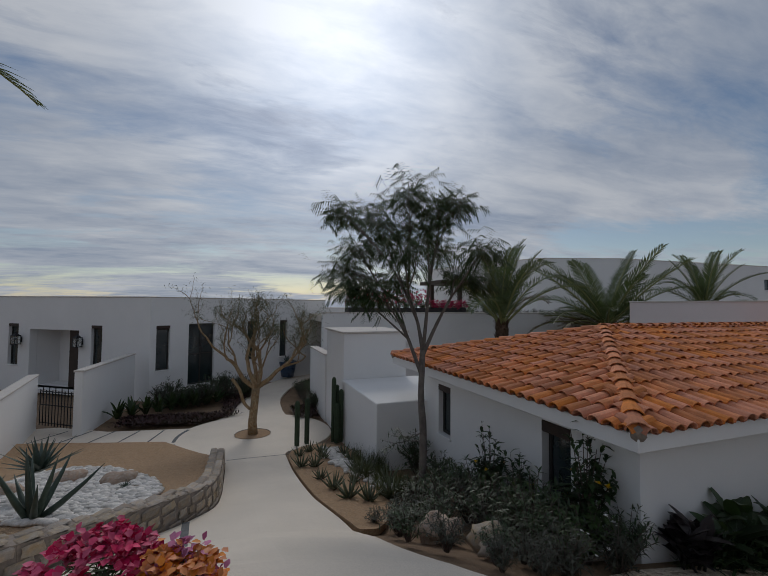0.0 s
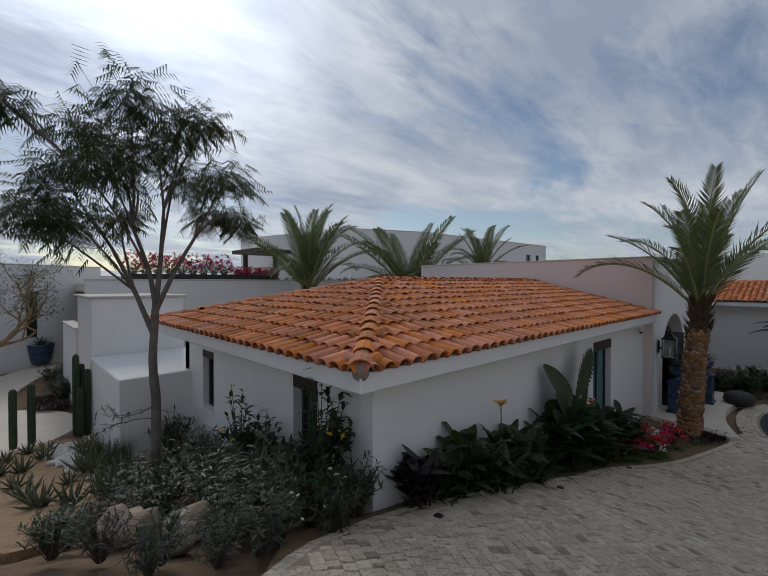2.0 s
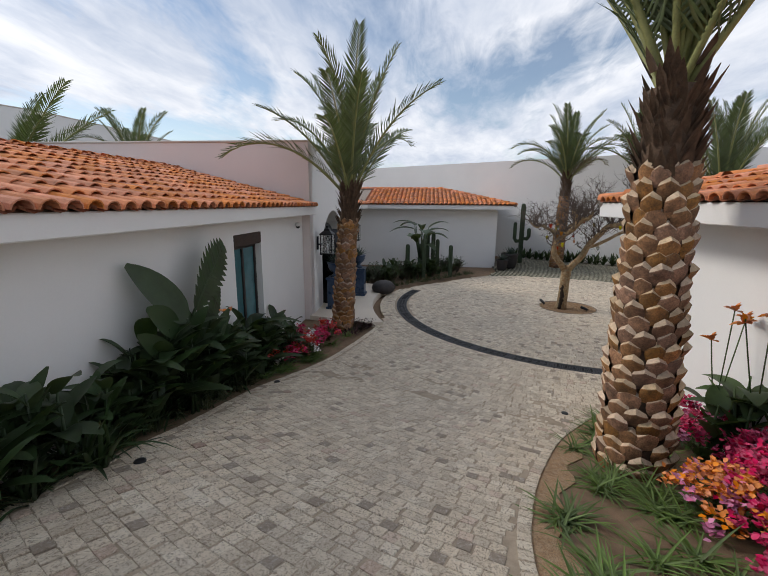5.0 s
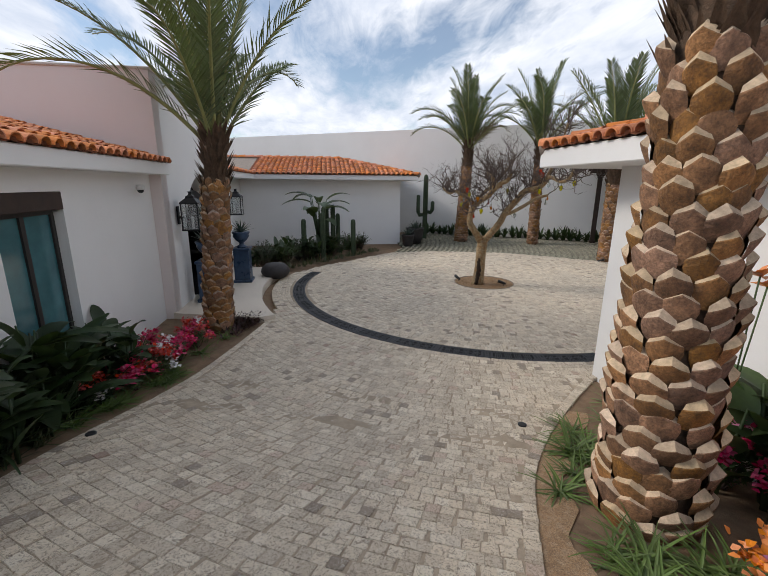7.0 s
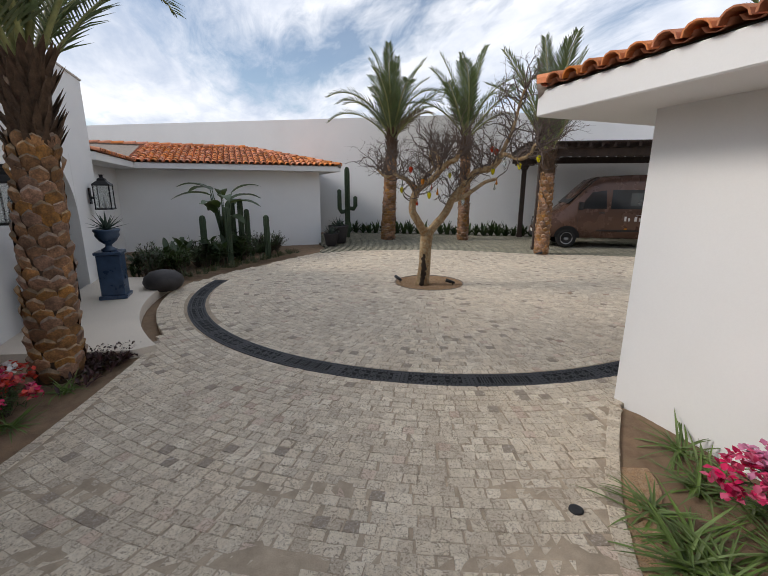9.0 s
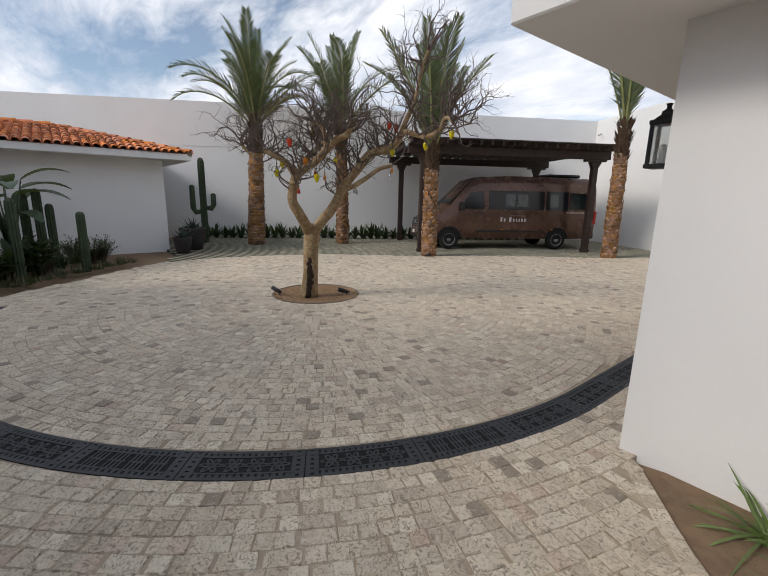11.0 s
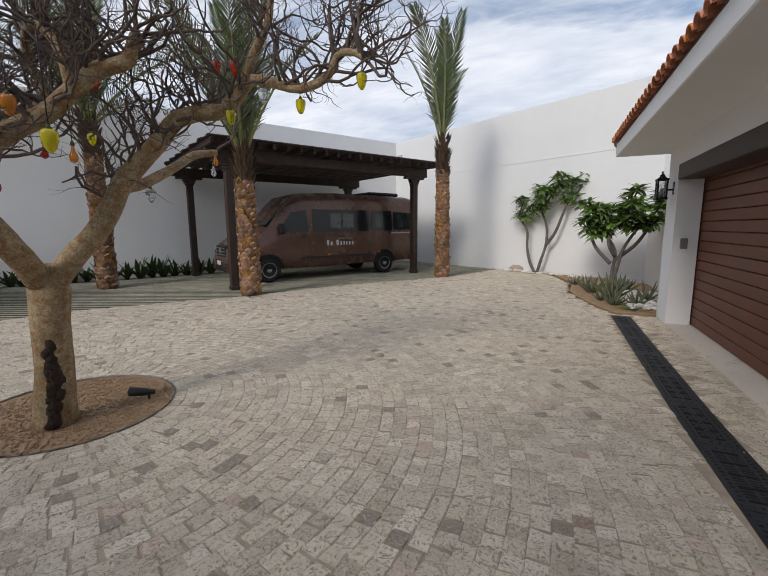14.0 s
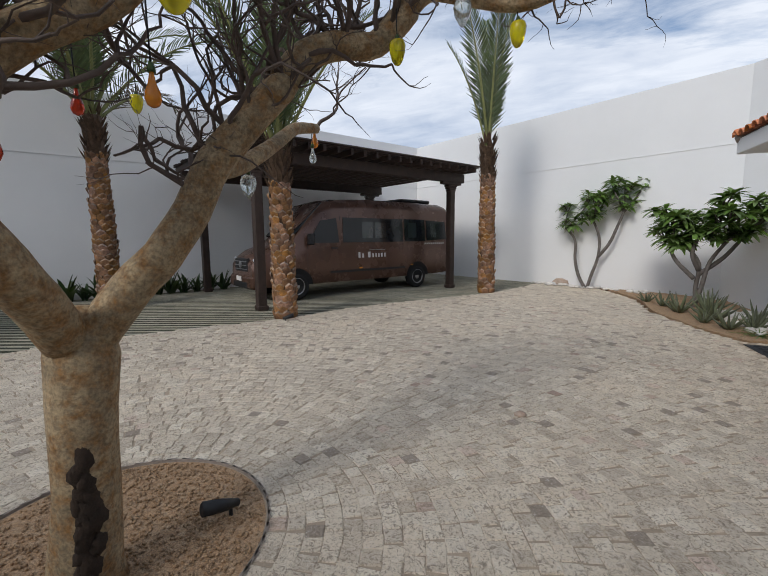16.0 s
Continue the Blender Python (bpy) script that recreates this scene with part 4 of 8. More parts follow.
deck(roof2, [((28.6, -0.4, 3.9), (28.6, 9, 3.9), (32, 9, 3.06), (32, -3.8, 3.06)), ((25.2, -3.8, 3.06), (25.2, 9, 3.06), (28.6, 9, 3.9), (28.6, -0.4, 3.9)), ((25.2, -3.8, 3.06), (28.6, -0.4, 3.9), (32, -3.8, 3.06)), ((21.0, 3.35, 3.064), (27.4, 3.35, 3.064), (27.4, 6.6, 3.9), (21.0, 6.6, 3.9))])
roof_plane(roof2, (25.2, -3.8, 3.06), (0, 1), (1, 0), 7.4, lambda s: (0, min(3.4, s)), 0.84, 3.4, lambda p: False)
roof_plane(roof2, (25.2, -3.8, 3.06), (1, 0), (0, 1), 6.8, lambda s: (0, min(s, 6.8 - s)), 0.84, 3.4, lambda p: False)
roof_plane(roof2, (21.0, 3.35, 3.064), (1, 0), (0, 1), 4.6, lambda s: (0, 3.25), 0.84, 3.4, lambda p: False)
ridge_run(roof2, (25.2, -3.8, 3.06), (28.6, -0.4, 3.9), 0.42)
ridge_run(roof2, (28.6, -0.4, 3.9), (28.6, 8.5, 3.9), 0.42)

# ---------------------------------------------------------------- boundary walls of the court
CORNER = Vector((20.82, -21.2))
U = Vector((0.507, 0.862)).normalized()
V = Vector((-0.862, 0.507)).normalized()
far_n, far_w = CORNER + U * 34, CORNER + V * 11.6
WALLTOP = 5.66
wall("wall_boundary_east", far_n, CORNER, -0.2, WALLTOP, 0.35, label="tall white plastered boundary wall behind the carport")
wall("wall_boundary_south", CORNER, far_w, -0.2, WALLTOP, 0.35, label="tall white plastered boundary wall with faint palm shadows")
for a, b, nm in ((far_n, CORNER, 0), (CORNER, far_w, 1)):
    d = (b - a).normalized()
    rot = Matrix.Translation((a.x, a.y, 0)) @ Matrix.Rotation(math.atan2(d.y, d.x), 4, "Z")
    m = M()
    m.box(0.0 if not nm else 0.03, (b - a).length - (0.03 if not nm else 0), -0.012, 0.0, 3.86, 3.88, rot)
    solid("trim", m, PLASTER, "thin projecting plaster line along the boundary wall", "moulding")
wall("wall_west_close", far_w, (8.0, -10.6), -0.2, WALLTOP, 0.3)

# ---------------------------------------------------------------- garage wing
GX, GY0, GY1 = 11.74, -3.41, -10.35
SOFF = 2.92
wall("wall_garage_north", (GX - 0.34, GY0), (4.0, GY0), -0.3, SOFF, 0.3, label="white plastered garage wall")
wall("wall_garage_front", (GX, GY1), (GX, GY0), -0.3, SOFF, 0.34, [(0.62, 5.95, -0.4, 2.58)], label="white plastered garage front with two piers")
wall("wall_garage_south", (7.0, GY1), (GX - 0.003, GY1), -0.3, SOFF, 0.3)
wall("wall_garage_west", (4.0, GY0 - 0.3), (4.0, GY1), -0.3, SOFF, 0.3)
slab_ring("eave_slab", 3.5, 12.5, -11.0, -2.68, SOFF, SOFF + 0.24, "wide white plastered eave slab over the garage")
roof3 = thing("roof_garage", "clay barrel-tile roof over the garage", "roof", kind="structure")
GE = SOFF + 0.25
deck(roof3, [((12.5, -11, GE), (8.35, -6.84, 4.2), (7.66, -6.84, 4.2), (3.5, -11, GE)), ((3.5, -11, GE), (7.66, -6.84, 4.2), (3.5, -2.68, GE)), ((12.5, -2.68, GE), (8.35, -6.84, 4.2), (12.5, -11, GE)), ((12.5, -2.68, GE), (3.5, -2.68, GE), (7.66, -6.84, 4.2), (8.35, -6.84, 4.2))])
roof_plane(roof3, (12.5, -11.0, GE), (0, 1), (-1, 0), 8.32, lambda s: (0, min(s, 8.32 - s)), 1.03, 4.16, lambda p: False)
roof_plane(roof3, (3.5, -2.68, GE), (1, 0), (0, -1), 9.0, lambda s: (0, min(s, 9.0 - s, 4.1)), 1.03, 4.16, lambda p: False)
ridge_run(roof3, (12.5, -2.68, GE), (8.35, -6.84, 4.2), 0.42)
ridge_run(roof3, (12.5, -11.0, GE), (8.35, -6.84, 4.2), 0.42)
gd = thing("garage_door", "closed red-brown slatted sectional garage door", "garage door", kind="structure")
for k in range(17):
    z = 0.02 + k * 0.152
    m = M()
    m.box(GX - 0.42, GX - 0.36, GY1 + 0.5, GY1 + 6.05, z, z + 0.143, None, 0.008)
    part("slat", m, GARAGE_WOOD, gd)
# near-black sheet behind the slats paints the shade in their gaps
m = M()
m.box(GX - 0.46, GX - 0.425, GY1 + 0.4, GY1 + 6.1, 0, 2.65)
part("backing_panel", m, VOID, gd)
lin = M()
lin.box(GX - 0.40, GX + 0.012, GY1 + 0.623, GY1 + 5.947, 2.34, 2.577, None, 0.012)
solid("garage_lintel", lin, DARK_WOOD, "dark stained timber beam over the garage door", "lintel")
apron = M()
apron.box(GX - 0.45, GX, GY1 + 0.625, GY1 + 5.945, -0.1, 0.012)
solid("garage_threshold", apron, CONCRETE, "concrete threshold of the garage", "threshold")
# side gate beyond the garage
wall("wall_side", (11.05, -15.6), (11.05, -10.65), -0.2, 2.2, 0.25, [(2.55, 3.75, -0.3, 2.05)], label="low white side wall with a gate")
gate = thing("side_gate", "dark grey slatted garden gate in a white wall", "gate")
m = M()
for (s0, s1, z0, z1) in ((-13.05, -12.99, 0.05, 2.04), (-11.91, -11.85, 0.05, 2.04), (-12.99, -11.91, 1.97, 2.04), (-12.99, -11.91, 0.05, 0.12)):
    m.box(10.96, 11.02, s0, s1, z0, z1)
part("gate_frame", m, FRAME, gate)
for k in range(18):
    m = M()
    m.box(10.975, 11.0, -12.98 + k * 0.06, -12.93 + k * 0.06, 0.12, 1.97)
    part("slat", m, FRAME, gate)

# ---------------------------------------------------------------- garden villa to the north-west
VB = Vector((-3.45, 20.95))
va_dir, vb_dir = Vector((-0.816, 0.578)).normalized(), Vector((0.866, 0.5)).normalized()
VA_END, VB_END = VB + va_dir * 11, VB + vb_dir * 10.5
LA = (VB - VA_END).length


def s_on(a, d, px_dir):
    """Where a bearing from the first standpoint crosses the line a + s d."""
    den = d.x * px_dir[1] - d.y * px_dir[0]
    return (px_dir[0] * a.y - px_dir[1] * a.x) / den


def bearing(px):
    ang = radians(20.3) + math.atan((px - 784) / 833)
    return (math.sin(ang), math.cos(ang))


def span(a, d, p, q):
    s = sorted((s_on(a, d, bearing(p)), s_on(a, d, bearing(q))))
    return s


A_DIR = (VB - VA_END).normalized()
wa1, wa2, wdoor = span(VA_END, A_DIR, 22, 42), span(VA_END, A_DIR, 190, 212), span(VA_END, A_DIR, 65, 165)
wall("villa_wall_a", VA_END, VB, -0.3, 4.68, 0.35, [(*wa1, 1.3, 3.36), (*wdoor, 0.3, 3.1), (*wa2, 1.3, 3.36)], coping=0.05, label="white plastered villa wall with a deep entrance recess")
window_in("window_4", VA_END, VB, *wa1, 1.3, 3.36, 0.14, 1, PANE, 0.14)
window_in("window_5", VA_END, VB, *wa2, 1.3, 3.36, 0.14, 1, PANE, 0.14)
rec = M()
rot = Matrix.Translation((VA_END.x, VA_END.y, 0)) @ Matrix.Rotation(math.atan2(A_DIR.y, A_DIR.x), 4, "Z")
rec.box(wdoor[0] - 0.2, wdoor[1] + 0.2, 1.5, 1.55, 0.2, 3.2, rot)
rec.box(wdoor[0] - 0.25, wdoor[0] - 0.003, 0.36, 1.5, 0.2, 3.2, rot)
rec.box(wdoor[1] + 0.003, wdoor[1] + 0.25, 0.36, 1.5, 0.2, 3.2, rot)
rec.box(wdoor[0] - 0.2, wdoor[1] + 0.2, 0.36, 1.5, 3.11, 3.2, rot)
rec.box(wdoor[0] - 0.2, wdoor[1] + 0.2, -0.4, 1.5, 0.15, 0.3, rot)
solid("villa_recess", rec, PLASTER, "white plastered porch recess", "porch")
d2 = M()
d2.box(wdoor[1] - 0.95, wdoor[1] - 0.02, 0.3, 0.38, 0.305, 3.09, rot, 0.01)
solid("door_2", d2, DARK_WOOD, "dark wooden villa door standing in the recess", "door")
B = lambda p, q: span(VB, vb_dir, p, q)
wb = [(*B(322, 350), 1.35, 3.4), (*B(388, 440), 0.5, 3.45), (*B(508, 524), 1.4, 3.5), (*B(573, 588), 1.4, 3.5)]
wall("villa_wall_b", VB, VB_END, -0.3, 4.68, 0.35, wb, coping=0.05, label="white plastered villa wall with tall windows")
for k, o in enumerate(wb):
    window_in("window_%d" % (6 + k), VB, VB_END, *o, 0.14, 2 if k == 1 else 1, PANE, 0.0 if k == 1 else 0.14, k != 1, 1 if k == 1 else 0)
wall("villa_wall_c", VB_END, VB_END + Vector((4.0, -1.0)), -0.3, 4.2, 0.35, coping=0.05)

# low garden walls and tower beside the path
wall("garden_wall", (-5.35, 12.2), (-6.2, 17.35), -0.1, 1.9, 0.25, coping=0.06, label="white garden wall with a thin coping")
wall("garden_wall", (-4.55, 16.1), (-4.0, 20.9), -0.1, 2.15, 0.25, coping=0.06, label="white garden wall with a thin coping")
wall("garden_wall", (3.35, 18.6), (3.35, 15.42), -0.1, 2.5, 0.3, coping=0.05, label="white stepped garden wall")
m = M()
m.box(3.4, 5.6, 12.9, 15.4, -0.1, 3.5, None, 0.02)
solid("garden_tower", m, PLASTER, "square white plastered chimney-like block", "tower")
m = M()
m.box(3.33, 5.67, 12.83, 15.47, 3.5, 3.56, None, 0.012)
solid("coping", m, COPING, "thin cap of the white block", "coping")
m = M()
m.box(3.35, 6.0, 9.5, 12.88, -0.1, 2.02, None, 0.02)
solid("garden_box", m, PLASTER, "low white plastered block beside the house", "planter wall")
wall("terrace_wall", (4.2, 20.0), (30.0, 20.0), -0.1, 4.0, 0.35, coping=0.06, label="white terrace wall behind the tiled house")
m = M()
m.box(4.5, 60, 20.36, 45, 3.5, 3.86)
solid("terrace", m, CONCRETE, "raised terrace behind the white wall", "terrace")

FARV = [Vector(p) for p in ((18.4, 37.5), (21.3, 24.6), (27.0, 22.3), (47.0, 21.3), (48, 38))]
fv = thing("far_villa", "two-storey white villa seen above the roofs", "villa", kind="structure")
for a, b in zip(FARV[:-1], FARV[1:]):
    L = (b - a).length
    op = []
    if a == FARV[0]:
        op = [(L - 4.6, L - 3.8, 4.6, 6.9)]
    if a == FARV[2]:
        op = [(L - 4.2, L - 3.3, 6.0, 6.9), (L - 2.2, L - 1.5, 6.0, 6.9)]
    w_ = wall("villa_wall", a, b, 3.3, 8.0, 0.35, op, coping=0.06)
    for o in op:
        g = window_in("window", a, b, *o, 0.14, 1, PANE, 0.0, True)
flat = M()
flat.add([(p.x, p.y, 7.9) for p in FARV], [tuple(range(len(FARV)))])
part("roof_flat", flat, CONCRETE, fv)

# ---------------------------------------------------------------- palms


def frond_mesh(name, length, curve, vee, seed, pairs=46, leaf=0.42, dry=False):
    """A feather frond along +x that rises, then arches over by curve."""
    rng = random.Random(seed)
    m = M()
    N = 14
    pts = []
    for i in range(N + 1):
        u = i / N
        a = -curve * u * u * 1.0
        pts.append(Vector((0, 0, 0)) if i == 0 else pts[-1] + Vector((math.cos(a), 0, math.sin(a))) * (length / N))
    m.tube(pts, [0.03 * (1 - 0.88 * i / N) + 0.003 for i in range(N + 1)], 5)
    nst = len(m.f)
    for k in range(pairs):
        u = 0.17 + 0.83 * k / pairs
        f = u * N
        i = min(N - 1, int(f))
        p = pts[i].lerp(pts[i + 1], f - i)
        d = (pts[i + 1] - pts[i]).normalized()
        up = Vector((0, 1, 0)).cross(d) * -1
        env = math.sin(math.pi * min(1, 0.16 + 0.80 * u)) ** 0.6
        for s in (-1, 1):
            side = Vector((0, s, 0))
            fwd = 0.75 + 0.7 * u + rng.uniform(-0.12, 0.12)
            way = (side + d * fwd + up * (vee + rng.uniform(-0.15, 0.15))).normalized()
            m.blade(p, way, up, leaf * env * rng.uniform(0.85, 1.1), 0.028, rng.uniform(0.05, 0.3), 2, 0.25, "lance")
    me = m.mesh(name, RACHIS, FROND_DRY if dry else FROND, slots=[0] * nst + [1] * (len(m.f) - nst))
    return me


FRONDS = [frond_mesh("frond", 2.6, c, v, i) for i, (c, v) in enumerate(((0.35, 0.5), (0.75, 0.45), (1.2, 0.4), (0.5, 0.6), (1.6, 0.4)))]
FRONDS_DRY = [frond_mesh("frond", 2.6, c, 0.35, 20 + i, dry=True) for i, c in enumerate((0.9, 1.3))]


def boot_mesh(name, w, h, d):
    """A cut palm-leaf base: a broad wedge that juts up and out, with a pale cut end."""
    m = M()
    n = 6
    v, f = [], []
    for z, dep, wid in ((0.0, 0.02, 0.5), (0.25, 0.45, 0.84), (0.5, 0.82, 1.0), (0.7, 1.0, 0.99), (0.74, 0.96, 0.95)):
        for i in range(n + 1):
            u = 2 * i / n - 1
            peak = (0.22 * (1 - abs(u)) - 0.12) * min(1.0, z / 0.7)
            v.append((u * w * 0.5 * wid, d * dep * (1 - 0.75 * abs(u) ** 2.0) - 0.10 * d * abs(u), h * (z + peak)))
    q = n + 1
    for k in range(4):
        f += [(k * q + i, k * q + i + 1, k * q + q + i + 1, k * q + q + i) for i in range(n)]
    for i in range(n + 1):
        u = 2 * i / n - 1
        v.append((u * w * 0.40, 0.12 * d * (1 - abs(u)) - 0.1 * d, h * (0.76 + 0.24 * (1 - abs(u)))))
    cut = [(4 * q + i, 4 * q + i + 1, 5 * q + i + 1, 5 * q + i) for i in range(n)]
    m.add(v, f + cut)
    return m.mesh(name, PALM_BARK, PALM_CUT, slots=[0] * len(f) + [1] * len(cut)), v, f, cut


def trunk_curve(base, neck, n):
    b, k = Vector(base), Vector(neck)
    return [b.lerp(k, i / n) for i in range(n + 1)]


def palm(at, neck, r0, r1, count, size, seed, spread=(8, 80), single=False, dry=0.12, label="", drop=0.0, sizes=None):
    rng = random.Random(seed)
    t = thing("date_palm", label, "palm tree", at, "date palms")
    nk = Vector(neck) - Vector(at)
    H = nk.length
    n = 12
    pts = [nk * (i / n) for i in range(n + 1)]
    rad = [r0 * (1.12 if i == 0 else 1) + (r1 - r0) * (i / n) for i in range(n + 1)]
    core = M()
    core.tube([Vector((0, 0, -0.15))] + pts[1:], rad, 14, wobble=0.08)
    part("trunk", core, PALM_FIBRE, t, "dark fibre between the cut leaf bases")
    row_h = 0.132 if single else 0.112
    rows = int(H * 0.80 / row_h)
    around = 10 if single else 8
    joined = M()
    bmesh_me = None
    slots = []
    made = 0
    for k in range(rows):
        u = 0.80 * (k + 0.2) / rows
        r = (rad[0] + (rad[-1] - rad[0]) * u) * 0.97
        w = 2 * math.pi * r / around * 1.16
        for j in range(around):
            a = 2 * math.pi * (j + 0.5 * (k % 2) + 0.16 * k) / around + rng.uniform(-0.09, 0.09)
            c = nk * u + Vector((math.cos(a) * r, math.sin(a) * r, rng.uniform(-0.02, 0.02)))
            mw = Matrix.Translation(c) @ Matrix.Rotation(a - math.pi / 2, 4, "Z") @ Matrix.Rotation(rng.uniform(-0.2, 0.12), 4, "X") @ Matrix.Rotation(rng.uniform(-0.14, 0.14), 4, "Y") @ Matrix.Diagonal((w * rng.uniform(0.9, 1.05), rng.uniform(0.8, 1.25) * (0.06 if single else 0.042), row_h * rng.uniform(1.7, 1.95), 1))
            if single:
                ob = new("boot", BOOT_ME)
                ob.parent = t
                ob.matrix_basis = mw
                made += 1
            else:
                joined.add([mw @ Vector(p) for p in BOOT_V], BOOT_F + BOOT_CUT)
                slots += [0] * len(BOOT_F) + [1] * len(BOOT_CUT)
    if joined.v:
        ob = part("boot_cover", joined.mesh("boot_cover", PALM_BARK, PALM_CUT_OLD, slots=slots), None, t, "cut leaf bases spiralling up the trunk")
        ob["kind"] = "stuff"
    sh = M()
    for k in range(150):
        a, u = rng.uniform(0, 6.28), rng.uniform(0.76, 1.04)
        c = nk * u + Vector((math.cos(a), math.sin(a), 0)) * r1 * 0.85
        sh.blade(c, (math.cos(a) * 0.55, math.sin(a) * 0.55, 1), (math.cos(a), math.sin(a), 0), rng.uniform(0.2, 0.4), rng.uniform(0.06, 0.13), 0.1, 2, 0.2, "strap")
    part("fibre_sheath", sh, PALM_FIBRE, t, "ragged brown fibre at the crown")
    for k in range(count):
        u = k / count
        el = spread[1] + (spread[0] - spread[1]) * u + rng.uniform(-6, 6)
        az = k * 137.5 + rng.uniform(-14, 14)
        is_dry = u > 1 - dry
        me = rng.choice(FRONDS_DRY) if is_dry else FRONDS[rng.choice((0, 3, 0, 1))] if spread[0] > 55 else (FRONDS[rng.choice((0, 3, 1))] if u < 0.4 else FRONDS[rng.choice((1, 2, 2, 4))])
        s = size / 2.6 * rng.uniform(0.82, 1.08)
        off = Matrix.Translation(nk + Vector((0, 0, 0.05 - 0.25 * u)))
        mw = off @ Matrix.Rotation(radians(az), 4, "Z") @ Matrix.Rotation(-radians(el), 4, "Y") @ Matrix.Rotation(rng.uniform(-0.5, 0.5), 4, "X") @ Matrix.Scale(s, 4)
        ob = new("frond", me)
        ob.parent = t
        ob.matrix_basis = mw
    return t


BOOT_ME, BOOT_V, BOOT_F, BOOT_CUT = boot_mesh("boot", 1, 1, 1)

palm((9.08, -1.98, land(9.08, -1.98) - 0.05), (9.1, -1.9, 4.2), 0.315, 0.225, 22, 3.6, 1, (58, 88), True, 0.0, "thick date palm trunk with tan cut leaf bases in the island")
palm((14.42, 2.43, 0.0), (14.46, 2.22, 3.35), 0.225, 0.19, 20, 3.2, 2, (48, 88), False, 0.0, "young date palm beside the entrance landing")
palm((26.2, -6.2, -0.05), (26.14, -6.33, 4.35), 0.27, 0.20, 26, 3.5, 3, (42, 88), False, 0.05, "tall date palm before the white boundary wall")
palm((24.9, -9.3, -0.05), (24.93, -9.26, 4.4), 0.21, 0.18, 16, 3.6, 4, (46, 86), False, 0.1, "slim date palm before the white boundary wall")
palm((20.3, -9.72, -0.05), (20.3, -9.68, 3.35), 0.205, 0.175, 20, 3.5, 5, (56, 88), False, 0.05, "date palm at the edge of the carport")
palm((16.85, -14.9, -0.05), (16.88, -14.88, 4.15), 0.20, 0.165, 9, 3.7, 6, (74, 89), False, 0.1, "date palm with tied upright fronds beside the carport")
palm((12.6, 17.1, 0.0), (12.6, 17.1, 3.5), 0.3, 0.28, 22, 4.7, 7, (40, 86), False, 0.05, "date palm behind the tiled house")
palm((20.3, 17.7, 0.0), (20.3, 17.7, 3.3), 0.35, 0.35, 34, 5.4, 8, (6, 62), False, 0.3, "broad date palm behind the tiled roof with browning fronds")
palm((25.5, 15.7, 0.0), (25.5, 15.7, 4.4), 0.3, 0.28, 22, 3.6, 9, (10, 84), False, 0.1, "date palm behind the rose wall")
palm((-3.75, 3.4, 2.4), (-3.72, 3.45, 6.75), 0.22, 0.19, 18, 2.9, 10, (0, 75), False, 0.0, "date palm beside the top of the garden path")

# ---------------------------------------------------------------- trees


def limb_path(start, way, length, rng, n=6, wiggle=0.25, lift=0.1):
    pts = [Vector(start)]
    d = Vector(way).normalized()
    for i in range(n):
        d = (d + Vector((rng.uniform(-wiggle, wiggle), rng.uniform(-wiggle, wiggle), rng.uniform(-wiggle, wiggle) + lift))).normalized()
        pts.append(pts[-1] + d * (length / n))
    return pts, d


def grow(m, tips, start, way, length, r, depth, rng, wiggle=0.3, lift=0.1, split=(2, 3), shrink=0.68, fan=0.8, sides=6, all_nodes=False):
    """Branches that fork and taper; twig tips are collected."""
    pts, d = limb_path(start, way, length, rng, 5 if depth > 1 else 4, wiggle, lift)
    r1 = r * (0.62 if depth else 0.25)
    m.tube(pts, [r + (r1 - r) * i / (len(pts) - 1) for i in range(len(pts))], max(3, sides), cap=False)
    if depth <= 1:
        tips.extend((p, d) for p in pts[1:])
    if depth == 0:
        return
    for k in range(rng.randint(*split)):
        j = len(pts) - 1 if k == 0 else rng.randint(2, len(pts) - 1)
        w = (d + Vector((rng.gauss(0, fan), rng.gauss(0, fan), rng.gauss(0.05, fan * 0.6)))).normalized()
        grow(m, tips, pts[j], w, length * shrink * rng.uniform(0.8, 1.15), r1 * (1 if k == 0 else 0.8), depth - 1, rng, wiggle, lift, split, shrink, fan, max(3, sides - 1))


def leaves_at(tips, rng, per, size, width, spread, droop=0.4, shape="lance", n=1):
    m = M()
    for p, d in tips:
        for k in range(per):
            w = (d * 0.5 + Vector((rng.gauss(0, 1), rng.gauss(0, 1), rng.gauss(0, 0.7)))).normalized()
            q = p + Vector((rng.gauss(0, spread), rng.gauss(0, spread), rng.gauss(0, spread * 0.7)))
            m.blade(q, w, (rng.gauss(0, 0.5), rng.gauss(0, 0.5), 1), size * rng.uniform(0.7, 1.2), width * rng.uniform(0.8, 1.2), droop, n, 0.15, shape)
    return m


